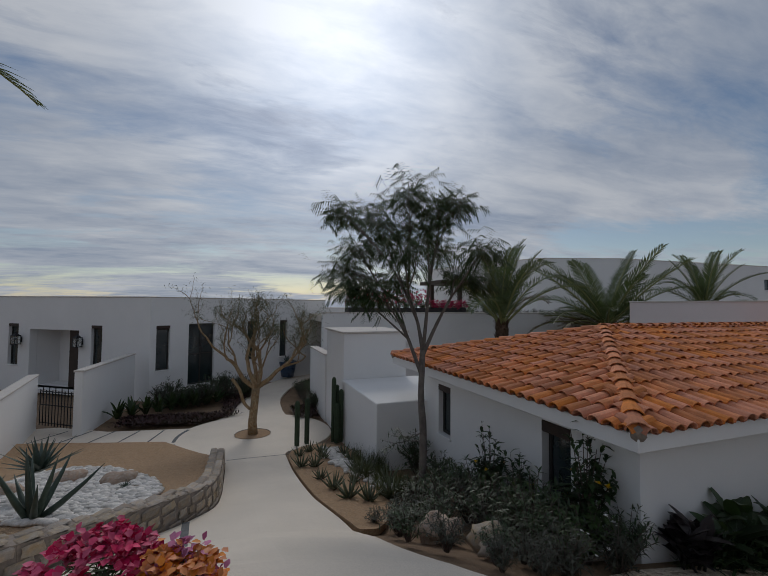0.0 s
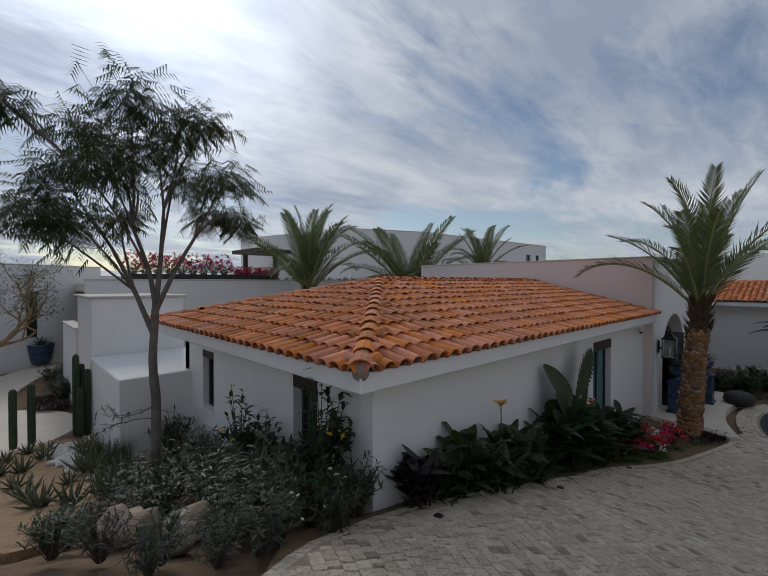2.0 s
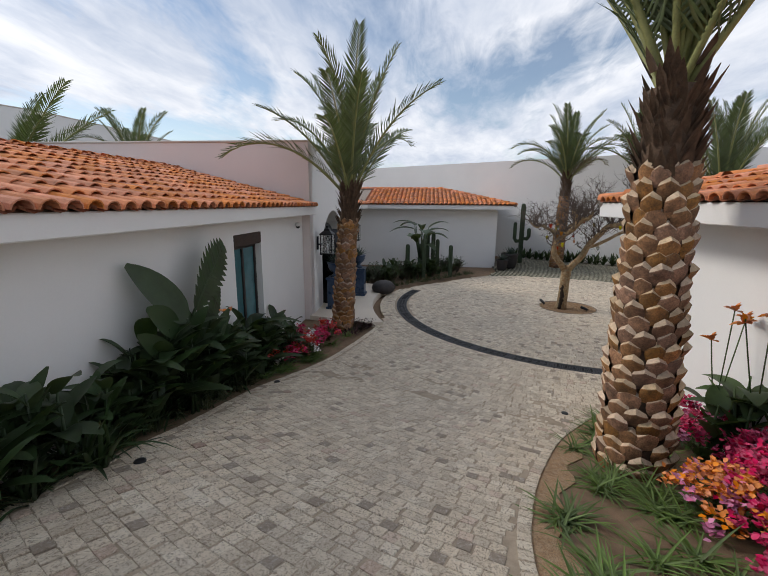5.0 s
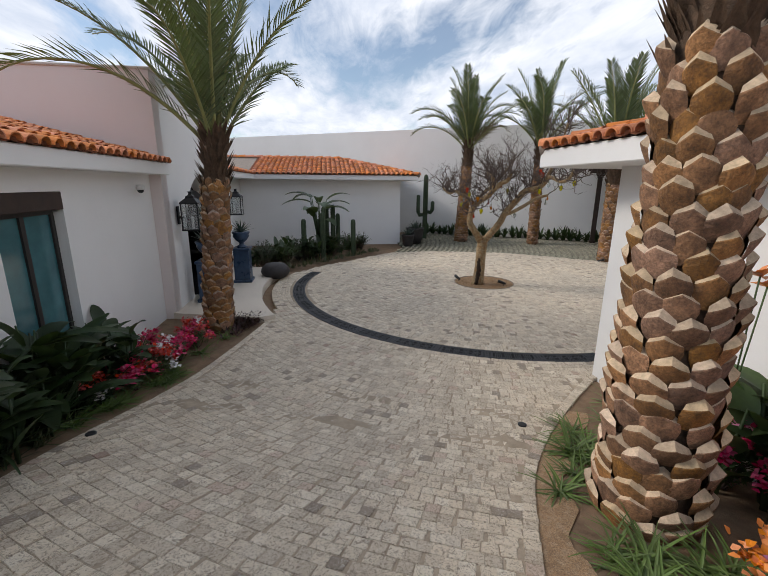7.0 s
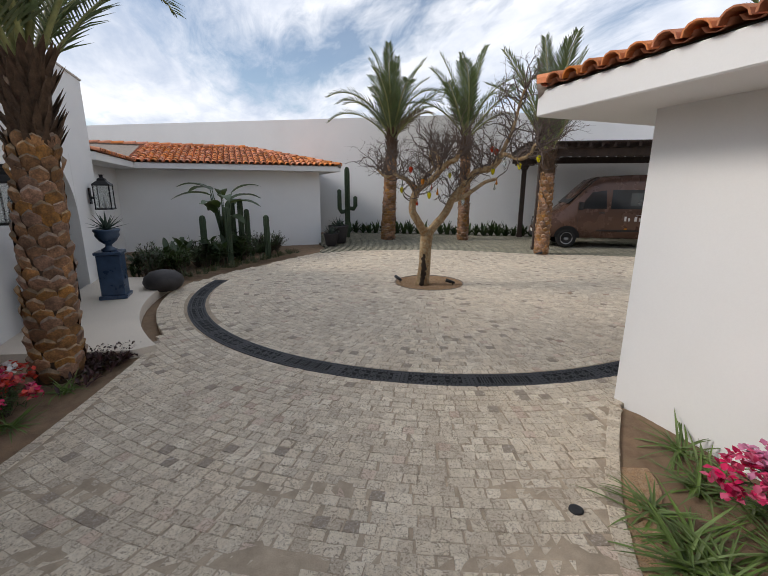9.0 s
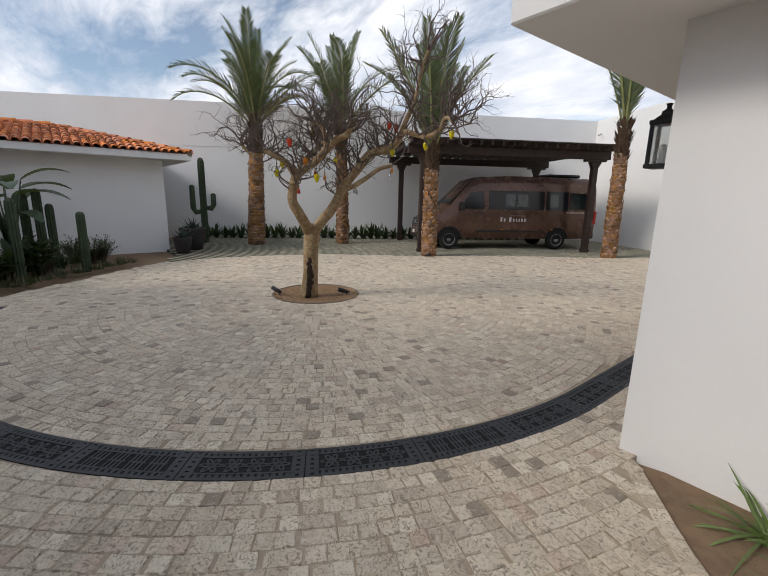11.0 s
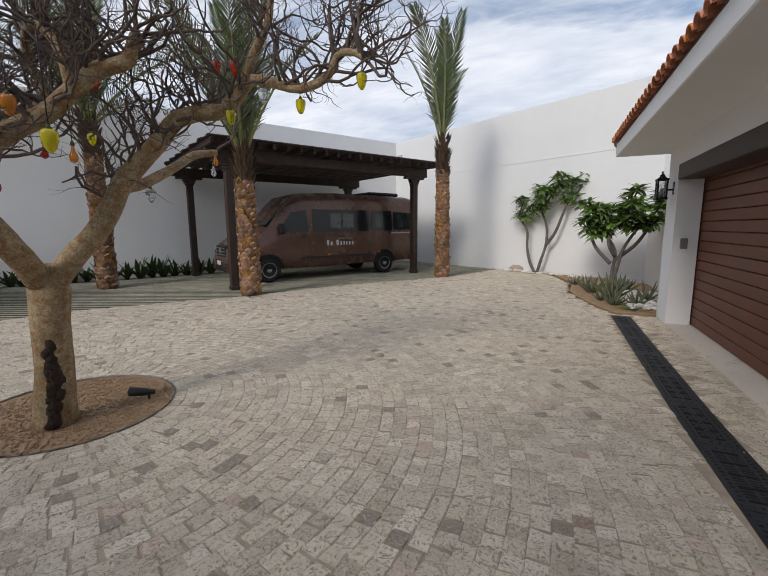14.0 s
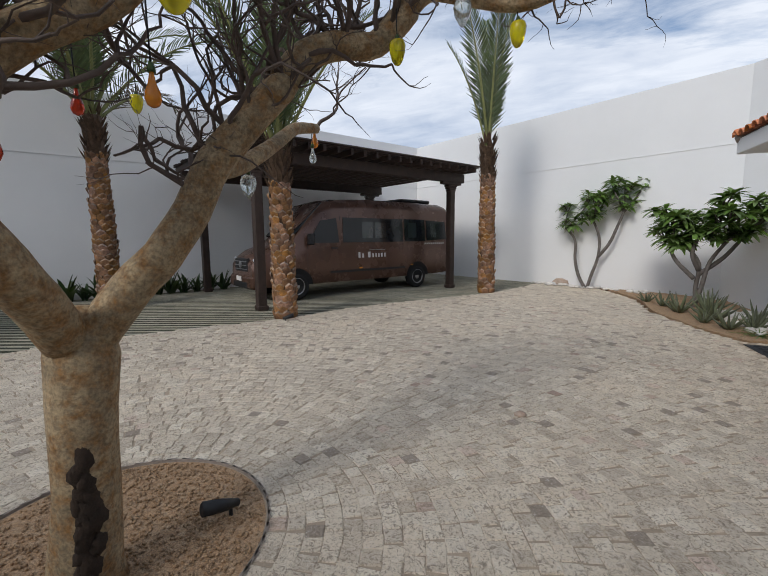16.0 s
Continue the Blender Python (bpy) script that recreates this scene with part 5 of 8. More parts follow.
# the bare copal-like tree in the court
rng = random.Random(31)
court_tree = thing("court_tree", "bare crooked pale-barked tree with pruned limbs in a round pit", "tree")
trunk = M()
trunk.tube([(17.35, -3.76, -0.08), (17.33, -3.77, 0.12), (17.29, -3.775, 0.5), (17.265, -3.775, 0.9), (17.23, -3.78, 1.15), (17.22, -3.78, 1.28), (17.215, -3.78, 1.36)], [0.185, 0.152, 0.130, 0.124, 0.138, 0.105, 0.03], 18, wobble=0.18)
part("trunk", trunk, BARK, court_tree)
cavity = M()
for k in range(26):
    hz = 0.06 + 0.66 * k / 25
    turn = 2.62 + rng.uniform(-0.28, 0.28) * (1.0 if hz < 0.45 else 0.6)
    rr = float(np.interp(hz, (0.0, 0.12, 0.5), (0.158, 0.143, 0.122)))
    ax = float(np.interp(hz, (0.0, 0.5), (17.32, 17.29)))
    cavity.stone((ax + math.cos(turn) * rr, -3.765 + math.sin(turn) * rr, hz), 0.022, 0.042, rng.uniform(0.04, 0.07), k, 9, 6, 0.6)
part("bark_scar", cavity, ROTTEN, court_tree, "dark rotted scar in the bark")
LIMB_R = [(17.2, -3.8, 1.2), (17.08, -3.91, 1.42), (16.98, -4.0, 1.57), (16.88, -4.09, 1.77), (16.8, -4.16, 1.99), (16.7, -4.26, 2.16), (16.58, -4.37, 2.35), (16.48, -4.46, 2.52), (16.34, -4.58, 2.59), (16.21, -4.7, 2.62), (16.06, -4.78, 2.8)]
LIMB_R2 = [(16.06, -4.78, 2.8), (15.96, -4.8, 2.87), (15.78, -4.83, 2.83), (15.53, -4.86, 2.76), (15.3, -4.9, 2.83), (15.2, -4.91, 2.98), (15.05, -4.86, 2.97), (14.92, -4.8, 2.88)]
LIMB_R3 = [(16.06, -4.78, 2.8), (15.98, -4.86, 3.1), (15.85, -4.9, 3.35), (15.82, -4.96, 3.7), (15.6, -4.9, 4.0)]
LIMB_L = [(17.24, -3.74, 1.2), (17.1, -3.55, 1.42), (17.02, -3.42, 1.56), (17.0, -3.31, 1.74), (16.99, -3.32, 1.94), (16.97, -3.37, 2.13), (16.9, -3.48, 2.26), (16.75, -3.62, 2.39), (16.62, -3.74, 2.56), (16.5, -3.86, 2.72), (16.35, -3.95, 2.78), (16.28, -4.0, 2.95)]
LIMB_L2 = [(16.97, -3.37, 2.13), (17.05, -3.24, 2.36), (17.14, -3.06, 2.46), (17.3, -2.98, 2.52), (17.42, -2.85, 2.46), (17.5, -2.7, 2.6)]
STUB = [(16.82, -4.15, 1.95), (16.84, -4.4, 2.02), (16.9, -4.8, 2.22), (16.93, -5.05, 2.36), (16.95, -5.35, 2.43)]
BACK = [(16.99, -3.37, 2.1), (17.25, -3.7, 2.45), (17.5, -4.1, 2.7), (17.8, -4.5, 3.0), (18.0, -4.8, 3.3)]
FORE = [(16.62, -3.74, 2.56), (16.66, -3.72, 2.82), (16.8, -3.7, 2.98), (17.02, -3.72, 2.98), (17.15, -3.8, 2.8), (17.12, -3.9, 2.6)]
tips = []
for pts, ra, rb in ((LIMB_R, 0.092, 0.062), (LIMB_R2, 0.05, 0.022), (LIMB_R3, 0.046, 0.018), (LIMB_L, 0.092, 0.046), (LIMB_L2, 0.056, 0.022), (STUB, 0.05, 0.034), (BACK, 0.05, 0.024), (FORE, 0.045, 0.02)):
    line = [Vector(p) for p in smooth_line(pts, 3)]
    m = M()
    m.tube(line, [ra + (rb - ra) * i / (len(line) - 1) for i in range(len(line))], 12, wobble=0.12)
    part("limb", m, BARK, court_tree)
    if pts is STUB:
        tips += [(line[-1], Vector((-0.3, -0.8, 0.3)))]
        continue
    for i in range(len(line) // 3, len(line), 2 if ra > 0.1 else 1):
        for k in range(2):
            tips.append((line[i], Vector((rng.gauss(0, 0.7), rng.gauss(0, 0.7), rng.uniform(0.1, 1.1)))))
    tips.append((line[-1], line[-1] - line[-3]))
knot = M()
knot.lathe([(0.0, 0.0), (0.052, 0.0), (0.066, -0.012), (0.07, -0.05)][::-1], 14, look((16.575, -4.36, 2.34), (15.0, -2.6, 1.75)) @ pose(0, 0, -0.055) @ Matrix.Rotation(math.pi, 4, "X") @ pose(0, 0, 0.04))
part("pruning_scar", knot, BARK, court_tree, "round healed pruning scar")
twigs = M()
ends = []
for p, d in tips:
    grow(twigs, ends, p, d, rng.uniform(0.30, 0.48), 0.015, 3, rng, 0.5, 0.09, (2, 3), 0.72, 0.95, 5)
tw = part("twig_tangle", twigs, TWIG, court_tree, "tangle of bare crooked twigs")
tw["kind"] = "stuff"


def ornament(at, colour, kind, drop, size=1.0):
    """A blown-glass fruit or drop that hangs on a wire."""
    t = thing("glass_ornament", {"yellow": "yellow blown-glass fruit hanging on a wire from a branch", "red": "red blown-glass drop hanging on a wire from a branch", "orange": "amber blown-glass fruit hanging on a wire from a branch", "clear": "clear blown-glass drop hanging on a wire from a branch"}[colour], "ornament", at, "glass ornaments in the tree")
    w = M()
    w.tube([(0, 0, 0), (0.004, 0, drop * 0.5), (0, 0.003, drop)], 0.003, 4)
    part("wire", w, IRON, t)
    g = M()
    if kind == "pepper":
        prof = [(0.004, -0.15), (0.018, -0.143), (0.034, -0.12), (0.048, -0.07), (0.052, -0.03), (0.044, -0.008), (0.015, 0.0)]
    elif kind == "drop":
        prof = [(0.006, -0.15), (0.024, -0.14), (0.034, -0.115), (0.03, -0.085), (0.016, -0.05), (0.007, 0.0), (0.004, 0.03)]
    else:
        prof = [(0.006, -0.16), (0.02, -0.145), (0.045, -0.1), (0.055, -0.055), (0.045, -0.02), (0.012, 0.0)]
    g.lathe([(r * size, z * size) for r, z in prof], 14)
    part("glass_body", g, ORN[colour], t)
    c = M()
    c.lathe([(0.018 * size, -0.006), (0.016 * size, 0.01), (0.006, 0.025)], 10)
    part("stalk", c, LEAF, t)


HANGING = (((14.94, -4.8, 2.78), "yellow", "pepper", 0.12), ((15.53, -4.86, 2.68), "yellow", "pepper", 0.08), ((16.08, -4.65, 2.6), "yellow", "pepper", 0.14), ((15.77, -4.69, 2.75), "clear", "lemon", 0.12), ((15.98, -3.2, 2.14), "yellow", "pepper", 0.5), ((16.5, -3.3, 2.4), "orange", "pepper", 0.16), ((16.95, -3.33, 2.3), "orange", "lemon", 0.14), ((16.3, -2.95, 2.62), "red", "pepper", 0.14), ((17.9, -4.68, 2.58), "yellow", "pepper", 0.45), ((18.1, -3.65, 2.46), "yellow", "lemon", 0.4), ((16.3, -4.75, 3.05), "red", "pepper", 0.25), ((16.02, -4.66, 2.98), "red", "pepper", 0.2), ((16.98, -5.38, 2.42), "orange", "drop", 0.05), ((16.97, -5.33, 2.3), "clear", "drop", 0.14), ((17.55, -3.3, 2.36), "clear", "drop", 0.2), ((16.85, -3.35, 1.98), "red", "drop", 0.3), ((16.62, -3.7, 2.2), "orange", "drop", 0.34), ((16.85, -4.45, 1.98), "clear", "lemon", 0.04), ((17.3, -3.9, 2.3), "red", "drop", 0.2), ((16.7, -3.95, 2.75), "red", "lemon", 0.2), ((17.1, -3.1, 2.24), "yellow", "lemon", 0.2), ((16.45, -3.2, 2.55), "clear", "drop", 0.1))
for at, colour, kind, drop in HANGING:
    ornament(at, colour, kind, drop, 0.8)

# tree with sparse olive leaves on the plaza
rng = random.Random(8)
plaza_tree = thing("plaza_tree", "crooked pale-trunked tree with sparse olive leaves in the plaza", "tree", (-0.06, 0.46, -0.1))
m, tips = M(), []
m.tube([(0.79, 13.95, 0.1), (0.76, 13.95, 0.6), (0.82, 13.96, 1.2), (0.86, 13.95, 1.75)], [0.17, 0.14, 0.13, 0.13], 12, wobble=0.1)
for d, L in (((-0.75, 0.1, 0.75), 1.15), ((0.75, -0.15, 0.7), 1.25), ((0.1, 0.5, 1.0), 1.1), ((-0.25, -0.4, 1.0), 1.05), ((0.4, 0.1, 1.1), 1.15)):
    grow(m, tips, (0.86, 13.95, 1.7), d, L * 1.12, 0.085, 4, rng, 0.3, 0.13, (2, 3), 0.76, 0.6, 7)
low = [(0.8, 13.95, 0.95), (0.5, 13.85, 1.25), (0.32, 13.8, 1.75), (0.1, 13.7, 2.1)]
m.tube(smooth_line(low, 4), 0.05, 8)
part("trunk", m, BARK, plaza_tree)
lv = leaves_at(tips, rng, 7, 0.13, 0.04, 0.1)
ob = part("crown", lv, LEAF_OLIVE, plaza_tree, "sparse small olive leaves")
ob["kind"] = "stuff"

# feathery green tree before the garden wall
rng = random.Random(23)
ft = thing("feathery_tree", "slender grey-trunked tree with a feathery green crown", "tree")
m = M()
stem = [(3.25, 6.78, 0.75), (3.33, 6.86, 1.9), (3.30, 6.9, 2.8), (3.36, 6.96, 3.6)]
m.tube(smooth_line(stem, 5), [0.075 - 0.024 * i / 15 for i in range(16)], 10, wobble=0.15)
FORKS = [[(3.36, 6.96, 3.55), (3.28, 7.02, 4.1), (3.1, 7.08, 4.7)], [(3.36, 6.96, 3.55), (3.42, 6.92, 4.3), (3.46, 6.9, 5.0)], [(3.36, 6.96, 3.5), (3.6, 6.85, 4.1), (3.85, 6.75, 4.6)], [(3.33, 6.92, 3.1), (3.1, 7.05, 3.8), (2.85, 7.15, 4.4)]]
for pts in FORKS:
    m.tube(smooth_line(pts, 4), [0.042 - 0.02 * i / 8 for i in range(9)], 8, wobble=0.1)
lv = M()
across, along_ = Vector((0.938, -0.347, 0)), Vector((0.347, 0.938, 0))
# crown clumps: fork, sideways and upwards from the trunk, size
for fork, side_, z, size in ((3, -1.55, 5.1, 0.42), (3, -1.2, 5.55, 0.38), (0, -1.0, 6.25, 0.42), (3, -0.85, 4.65, 0.36), (0, -0.35, 5.35, 0.40), (0, -0.3, 6.5, 0.40), (1, 0.3, 6.25, 0.36), (1, 0.72, 6.45, 0.30), (2, 0.95, 5.35, 0.34), (1, 0.4, 5.55, 0.34), (2, 1.15, 4.9, 0.26), (0, -0.62, 5.85, 0.40), (1, 0.05, 5.9, 0.34), (3, -1.35, 4.75, 0.30), (0, -1.5, 6.05, 0.26), (2, 0.75, 5.0, 0.24), (3, -0.5, 4.95, 0.30)):
    end = Vector((3.33, 6.9, 0)) + across * side_ + along_ * rng.uniform(-0.75, 0.75) + Vector((0, 0, z))
    root = Vector(FORKS[fork][rng.choice((1, 2, 2))])
    mid = root.lerp(end, 0.5) + Vector((rng.uniform(-0.15, 0.15), rng.uniform(-0.15, 0.15), 0.14))
    bough = [Vector(p) for p in smooth_line([root, mid, end], 4)]
    m.tube(bough, [0.02 - 0.013 * i / 8 for i in range(9)], 6)
    for k in range(int(145 * size / 0.36)):
        off = Vector((rng.gauss(0, 1), rng.gauss(0, 1), rng.gauss(0, 0.7))) * size * 0.55
        q = end + off
        if k % 4 == 0:
            m.tube([bough[rng.randint(4, 8)], q], [0.006, 0.002], 3, cap=False)
        w = (off.normalized() * 0.7 + Vector((rng.gauss(0, 0.6), rng.gauss(0, 0.6), rng.gauss(-0.45, 0.4)))).normalized()
        leaf_side = w.cross(Vector((0, 0, 1)))
        leaf_side = leaf_side.normalized() if leaf_side.length > 1e-4 else across
        for j in range(5):
            for s in (-1, 1):
                lv.blade(q + w * (0.045 * j), leaf_side * s + w * 0.6 + Vector((0, 0, -0.3)), (0, 0, 1), rng.uniform(0.09, 0.13), 0.042, 0.3, 1, 0.1)
for s, d in (((3.33, 6.86, 2.1), (-0.8, -0.3, 0.25)), ((3.33, 6.86, 1.9), (-0.6, 0.5, 0.1))):
    lowt = []
    grow(m, lowt, s, d, 0.5, 0.012, 2, rng, 0.4, 0.0, (2, 3), 0.7, 0.6, 4)
    for p, dd in lowt[::2]:
        for k in range(5):
            lv.blade(p, (rng.gauss(0, 1), rng.gauss(0, 1), rng.gauss(0, 0.5)), (0, 0, 1), 0.1, 0.03, 0.3, 1, 0.1)
part("trunk", m, GREY_BARK, ft)
ob = part("crown", lv, LEAF_DARK, ft, "feathery drooping green leaflets")
ob["kind"] = "stuff"


def plumeria(at, seed, stems, leafy, label, grown=1.0):
    rng = random.Random(seed)
    t = thing("plumeria", label, "tree", at, rz=-30, scale=grown)
    m, tips = M(), []
    for pts in stems:
        line = smooth_line(pts, 4)
        m.tube(line, [0.055 - 0.02 * i / (len(line) - 1) for i in range(len(line))], 8)
        end = Vector(line[-1])
        for k in range(3):
            d = Vector((rng.gauss(0, 0.8), rng.gauss(0, 0.5), rng.uniform(0.25, 1.0))).normalized()
            p2, dd = limb_path(end, d, rng.uniform(0.35, 0.9), rng, 4, 0.2, 0.1)
            m.tube(p2, [0.03 - 0.008 * i / 4 for i in range(5)], 6)
            tips.append((p2[1], dd))
            tips.append((p2[2], dd))
            tips.append((p2[-1], dd))
            for j in range(3):
                d3 = (dd + Vector((rng.gauss(0, 0.6), rng.gauss(0, 0.4), 0.2))).normalized()
                p3, d4 = limb_path(p2[-1], d3, rng.uniform(0.2, 0.4), rng, 3, 0.15, 0.1)
                m.tube(p3, 0.018, 6)
                tips.append((p3[-1], d4))
    part("trunk", m, GREY_BARK, t)
    lv = M()
    for p, d in tips:
        for k in range(leafy):
            a = k * 2.4 + rng.uniform(-0.3, 0.3)
            w = (Vector((math.cos(a), math.sin(a), rng.uniform(-0.7, 0.7))) + d * 0.3).normalized()
            lv.blade(p, w, (0, 0, 1), rng.uniform(0.25, 0.38), rng.uniform(0.09, 0.12), 0.25, 4, 0.12, "broad")
    ob = part("crown", lv, LEAF_BRIGHT, t, "rosettes of broad glossy leaves")
    ob["kind"] = "stuff"


plumeria((14.0, -16.75, 0.0), 5, [[(0, 0, -0.05), (0.25, 0, 0.35), (0.4, 0.0, 0.9), (0.42, 0.02, 1.5), (0.75, 0, 1.9)], [(0, 0, -0.05), (-0.12, 0, 0.4), (-0.3, 0, 1.0), (-0.3, 0, 1.6), (-0.1, 0.0, 2.1)], [(-0.3, 0, 1.0), (-0.6, 0, 1.4), (-0.8, 0, 1.9), (-0.95, 0, 2.3)]], 10, "open plumeria with bare forked stems before the white wall")
plumeria((12.05, -13.7, 0.0), 6, [[(0, 0, -0.05), (0.03, 0, 0.5), (0.0, 0, 1.05), (0.3, 0.0, 1.5)], [(0.05, 0.05, -0.05), (-0.1, 0.1, 0.5), (-0.2, 0, 1.1), (-0.5, 0.05, 1.6)], [(0.0, 0, 0.9), (0.1, 0.2, 1.3), (0.0, 0.1, 1.75)], [(0.0, 0, 0.8), (-0.4, -0.2, 1.2), (-0.75, -0.1, 1.7)], [(0.05, 0.1, 0.7), (0.4, 0.2, 1.1), (0.55, 0.2, 1.4)]], 17, "dense plumeria with glossy green leaves by the side gate", 0.95)

# ---------------------------------------------------------------- carport
UX, UY = U.x, U.y
CP = Matrix(((UX, UY, 0, 18.12), (UY, -UX, 0, -15.77), (0, 0, 1, 0), (0, 0, 0, 1)))  # x along the front, y towards the wall (left-handed; boxes only)
cp = thing("carport", "dark-stained timber pergola carport on four posts", "carport")


def cbox(name, x0, x1, y0, y1, z0, z1, mat=DARK_WOOD, parent=cp, c=0.012):
    m = M()
    m.box(x0, x1, y0, y1, z0, z1, None, c)
    m.v = [tuple(CP @ Vector(p)) for p in m.v]
    m.f = [q[::-1] for q in m.f]
    return part(name, m, mat, parent)


for px in (0.0, 6.35):
    for py in (0.0, 4.3):
        p = cbox("post", px - 0.1, px + 0.1, py - 0.1, py + 0.1, -0.03, 3.12)
        cbox("plinth", px - 0.125, px + 0.125, py - 0.125, py + 0.125, 0.0, 0.10, parent=p)
        for k in range(3):
            g = 0.13 + 0.035 * k
            cbox("capital", px - g, px + g, py - 0.105, py + 0.105, 3.06 + 0.07 * k, 3.124 + 0.07 * k, parent=p)
        cbox("corbel", px - 0.42, px + 0.42, py - 0.085, py + 0.085, 3.27, 3.35, parent=p)
for py in (0.0, 4.3):
    cbox("beam", -0.55, 6.9, py - 0.09, py + 0.09, 3.35, 3.62)
for k in range(20):
    x = -0.45 + k * 0.385
    cbox("rafter", x - 0.045, x + 0.045, -0.62, 4.9, 3.62, 3.76)
for k in range(34):
    y = -0.7 + k * 0.168
    cbox("slat", -0.68 + 0.03 * math.sin(k * 2.3), 7.0 + 0.04 * math.sin(k * 5.1), y - 0.055, y + 0.055, 3.762, 3.80, c=0.006)

# ---------------------------------------------------------------- van
VAN = Matrix(((UX, -UY, 0, 19.13), (UY, UX, 0, -15.5), (0, 0, 1, 0), (0, 0, 0, 1)))
van = thing("passenger_van", "brown metallic high-roof passenger van parked under the carport", "van")
van.matrix_basis = VAN
VW = 2.02


def half(zb, zt, inset, nose=0.0):
    """Near-side half section of the body, from the sill up to the roof's middle."""
    h = zt - zb
    up = max(zb + 0.3 * h, min(1.42, zb + 0.55 * h))
    return [(-0.06 - nose, zb), (0.0 - nose, zb + 0.10 * h), (0.0 - nose, up), (-inset * 0.5 - nose, up + (zt - up) * 0.4), (-inset - nose, up + (zt - up) * 0.78), (-inset - 0.07 - nose, zt - 0.07 * h ** 0.5), (-inset - 0.2 - nose, zt - 0.012), (-VW / 2, zt)]


F = 0.44
STATIONS = [(-1.56, 0.55, 2.55, 0.10, 0.05), (-1.5, 0.45, 2.66, 0.09, 0.01), (-1.2, 0.42, 2.73, 0.085, 0), (0.4, 0.40, 2.76, 0.085, 0), (2.0, 0.40, 2.76, 0.085, 0), (2.7 + F, 0.40, 2.70, 0.085, 0), (3.05 + F, 0.40, 2.58, 0.09, 0), (3.45 + F, 0.40, 2.22, 0.12, 0), (3.9 + F, 0.40, 1.70, 0.14, 0), (4.15 + F, 0.40, 1.47, 0.12, 0.02), (4.6 + F, 0.38, 1.33, 0.10, 0.07), (4.85 + F, 0.36, 1.18, 0.08, 0.16), (4.97 + F, 0.42, 1.0, 0.05, 0.28)]
body = M()
rows_ = []
for x, zb, zt, ins, nose in STATIONS:
    hs = half(zb, zt, ins, nose)
    ring = [(x, y, z) for y, z in hs] + [(x, -VW - y, z) for y, z in hs[-2::-1]]
    rows_.append(ring)
K = len(rows_[0])
vs = [p for r in rows_ for p in r]
fs = [(i * K + k, (i + 1) * K + k, (i + 1) * K + k + 1, i * K + k + 1) for i in range(len(rows_) - 1) for k in range(K - 1)]
fs += [(i * K, i * K + K - 1, (i + 1) * K + K - 1, (i + 1) * K) for i in range(len(rows_) - 1)]
fs += [tuple(range(K)), tuple((len(rows_) - 1) * K + k for k in range(K))[::-1]]
body.add(vs, fs, True)
bo = part("body", body, VAN_PAINT, van)
md = bo.modifiers.new("edge", "EDGE_SPLIT")
md.split_angle = radians(34)


def panel(name, pts, off, mat, thick=0.02, parent=None, label=""):
    """A flat piece on the van's near flank, given as (x, z), following the flank's lean."""
    m = M()

    def flank(z):
        return -0.085 * 0.5 * max(0, (z - 1.42)) / 0.536 if z < 1.96 else -0.0425 - 0.0425 * (z - 1.96) / 0.51
    a = [(x, flank(z) + off, z) for x, z in pts]
    b = [(x, flank(z) + off - thick, z) for x, z in pts]
    k = len(pts)
    m.add(a + b, [tuple(range(k))[::-1], tuple(range(k, 2 * k))] + [(i, (i + 1) % k, k + (i + 1) % k, k + i) for i in range(k)])
    return part(name, m, mat, parent or van, label)


GLASSY = material("van_glass", (0.012, 0.015, 0.018), 0.08, vary=0.1, grain=0, bump=0, spec=0.45)
panel("window", [(2.42 + F, 1.50), (2.40 + F, 2.20), (0.62, 2.20), (0.62, 1.50)], 0.012, GLASSY)
panel("window", [(0.55, 1.50), (0.55, 2.20), (-0.35, 2.20), (-0.35, 1.50)], 0.012, GLASSY)
panel("window", [(-0.42, 1.52), (-0.42, 2.18), (-1.30, 2.14), (-1.36, 1.56)], 0.012, GLASSY)
panel("window", [(3.52 + F, 1.50), (3.12 + F, 2.10), (2.62 + F, 2.18), (2.56 + F, 1.50)], 0.014, GLASSY, label="driver's door window")
for x0, x1 in ((2.2, 1.8), (1.72, 1.3), (0.4, 0.05), (-0.6, -0.85)):
    panel("window_slider", [(x0, 1.62), (x0, 2.08), (x1, 2.08), (x1, 1.62)], 0.017, PANE, 0.01)
for x in (2.50 + F, 0.585):
    panel("door_seam", [(x, 0.62), (x, 2.25), (x - 0.014, 2.25), (x - 0.014, 0.62)], 0.003, VAN_BLACK, 0.004)
panel("door_seam", [(3.56 + F, 0.75), (3.56 + F, 1.48), (3.547 + F, 1.48), (3.547 + F, 0.75)], 0.003, VAN_BLACK, 0.004)
panel("rubbing_strip", [(3.3, 0.66), (3.3, 0.72), (0.55, 0.72), (0.55, 0.66)], 0.016, VAN_BLACK)
panel("door_handle", [(2.82 + F, 1.33), (2.82 + F, 1.38), (2.62 + F, 1.38), (2.62 + F, 1.33)], 0.03, VAN_BLACK)
panel("side_marker", [(2.32, 0.74), (2.32, 0.78), (2.22, 0.78), (2.22, 0.74)], 0.012, AMBER)
panel("side_marker", [(0.30, 0.74), (0.30, 0.78), (0.20, 0.78), (0.20, 0.74)], 0.012, AMBER)
rng = random.Random(2)
x = 2.35
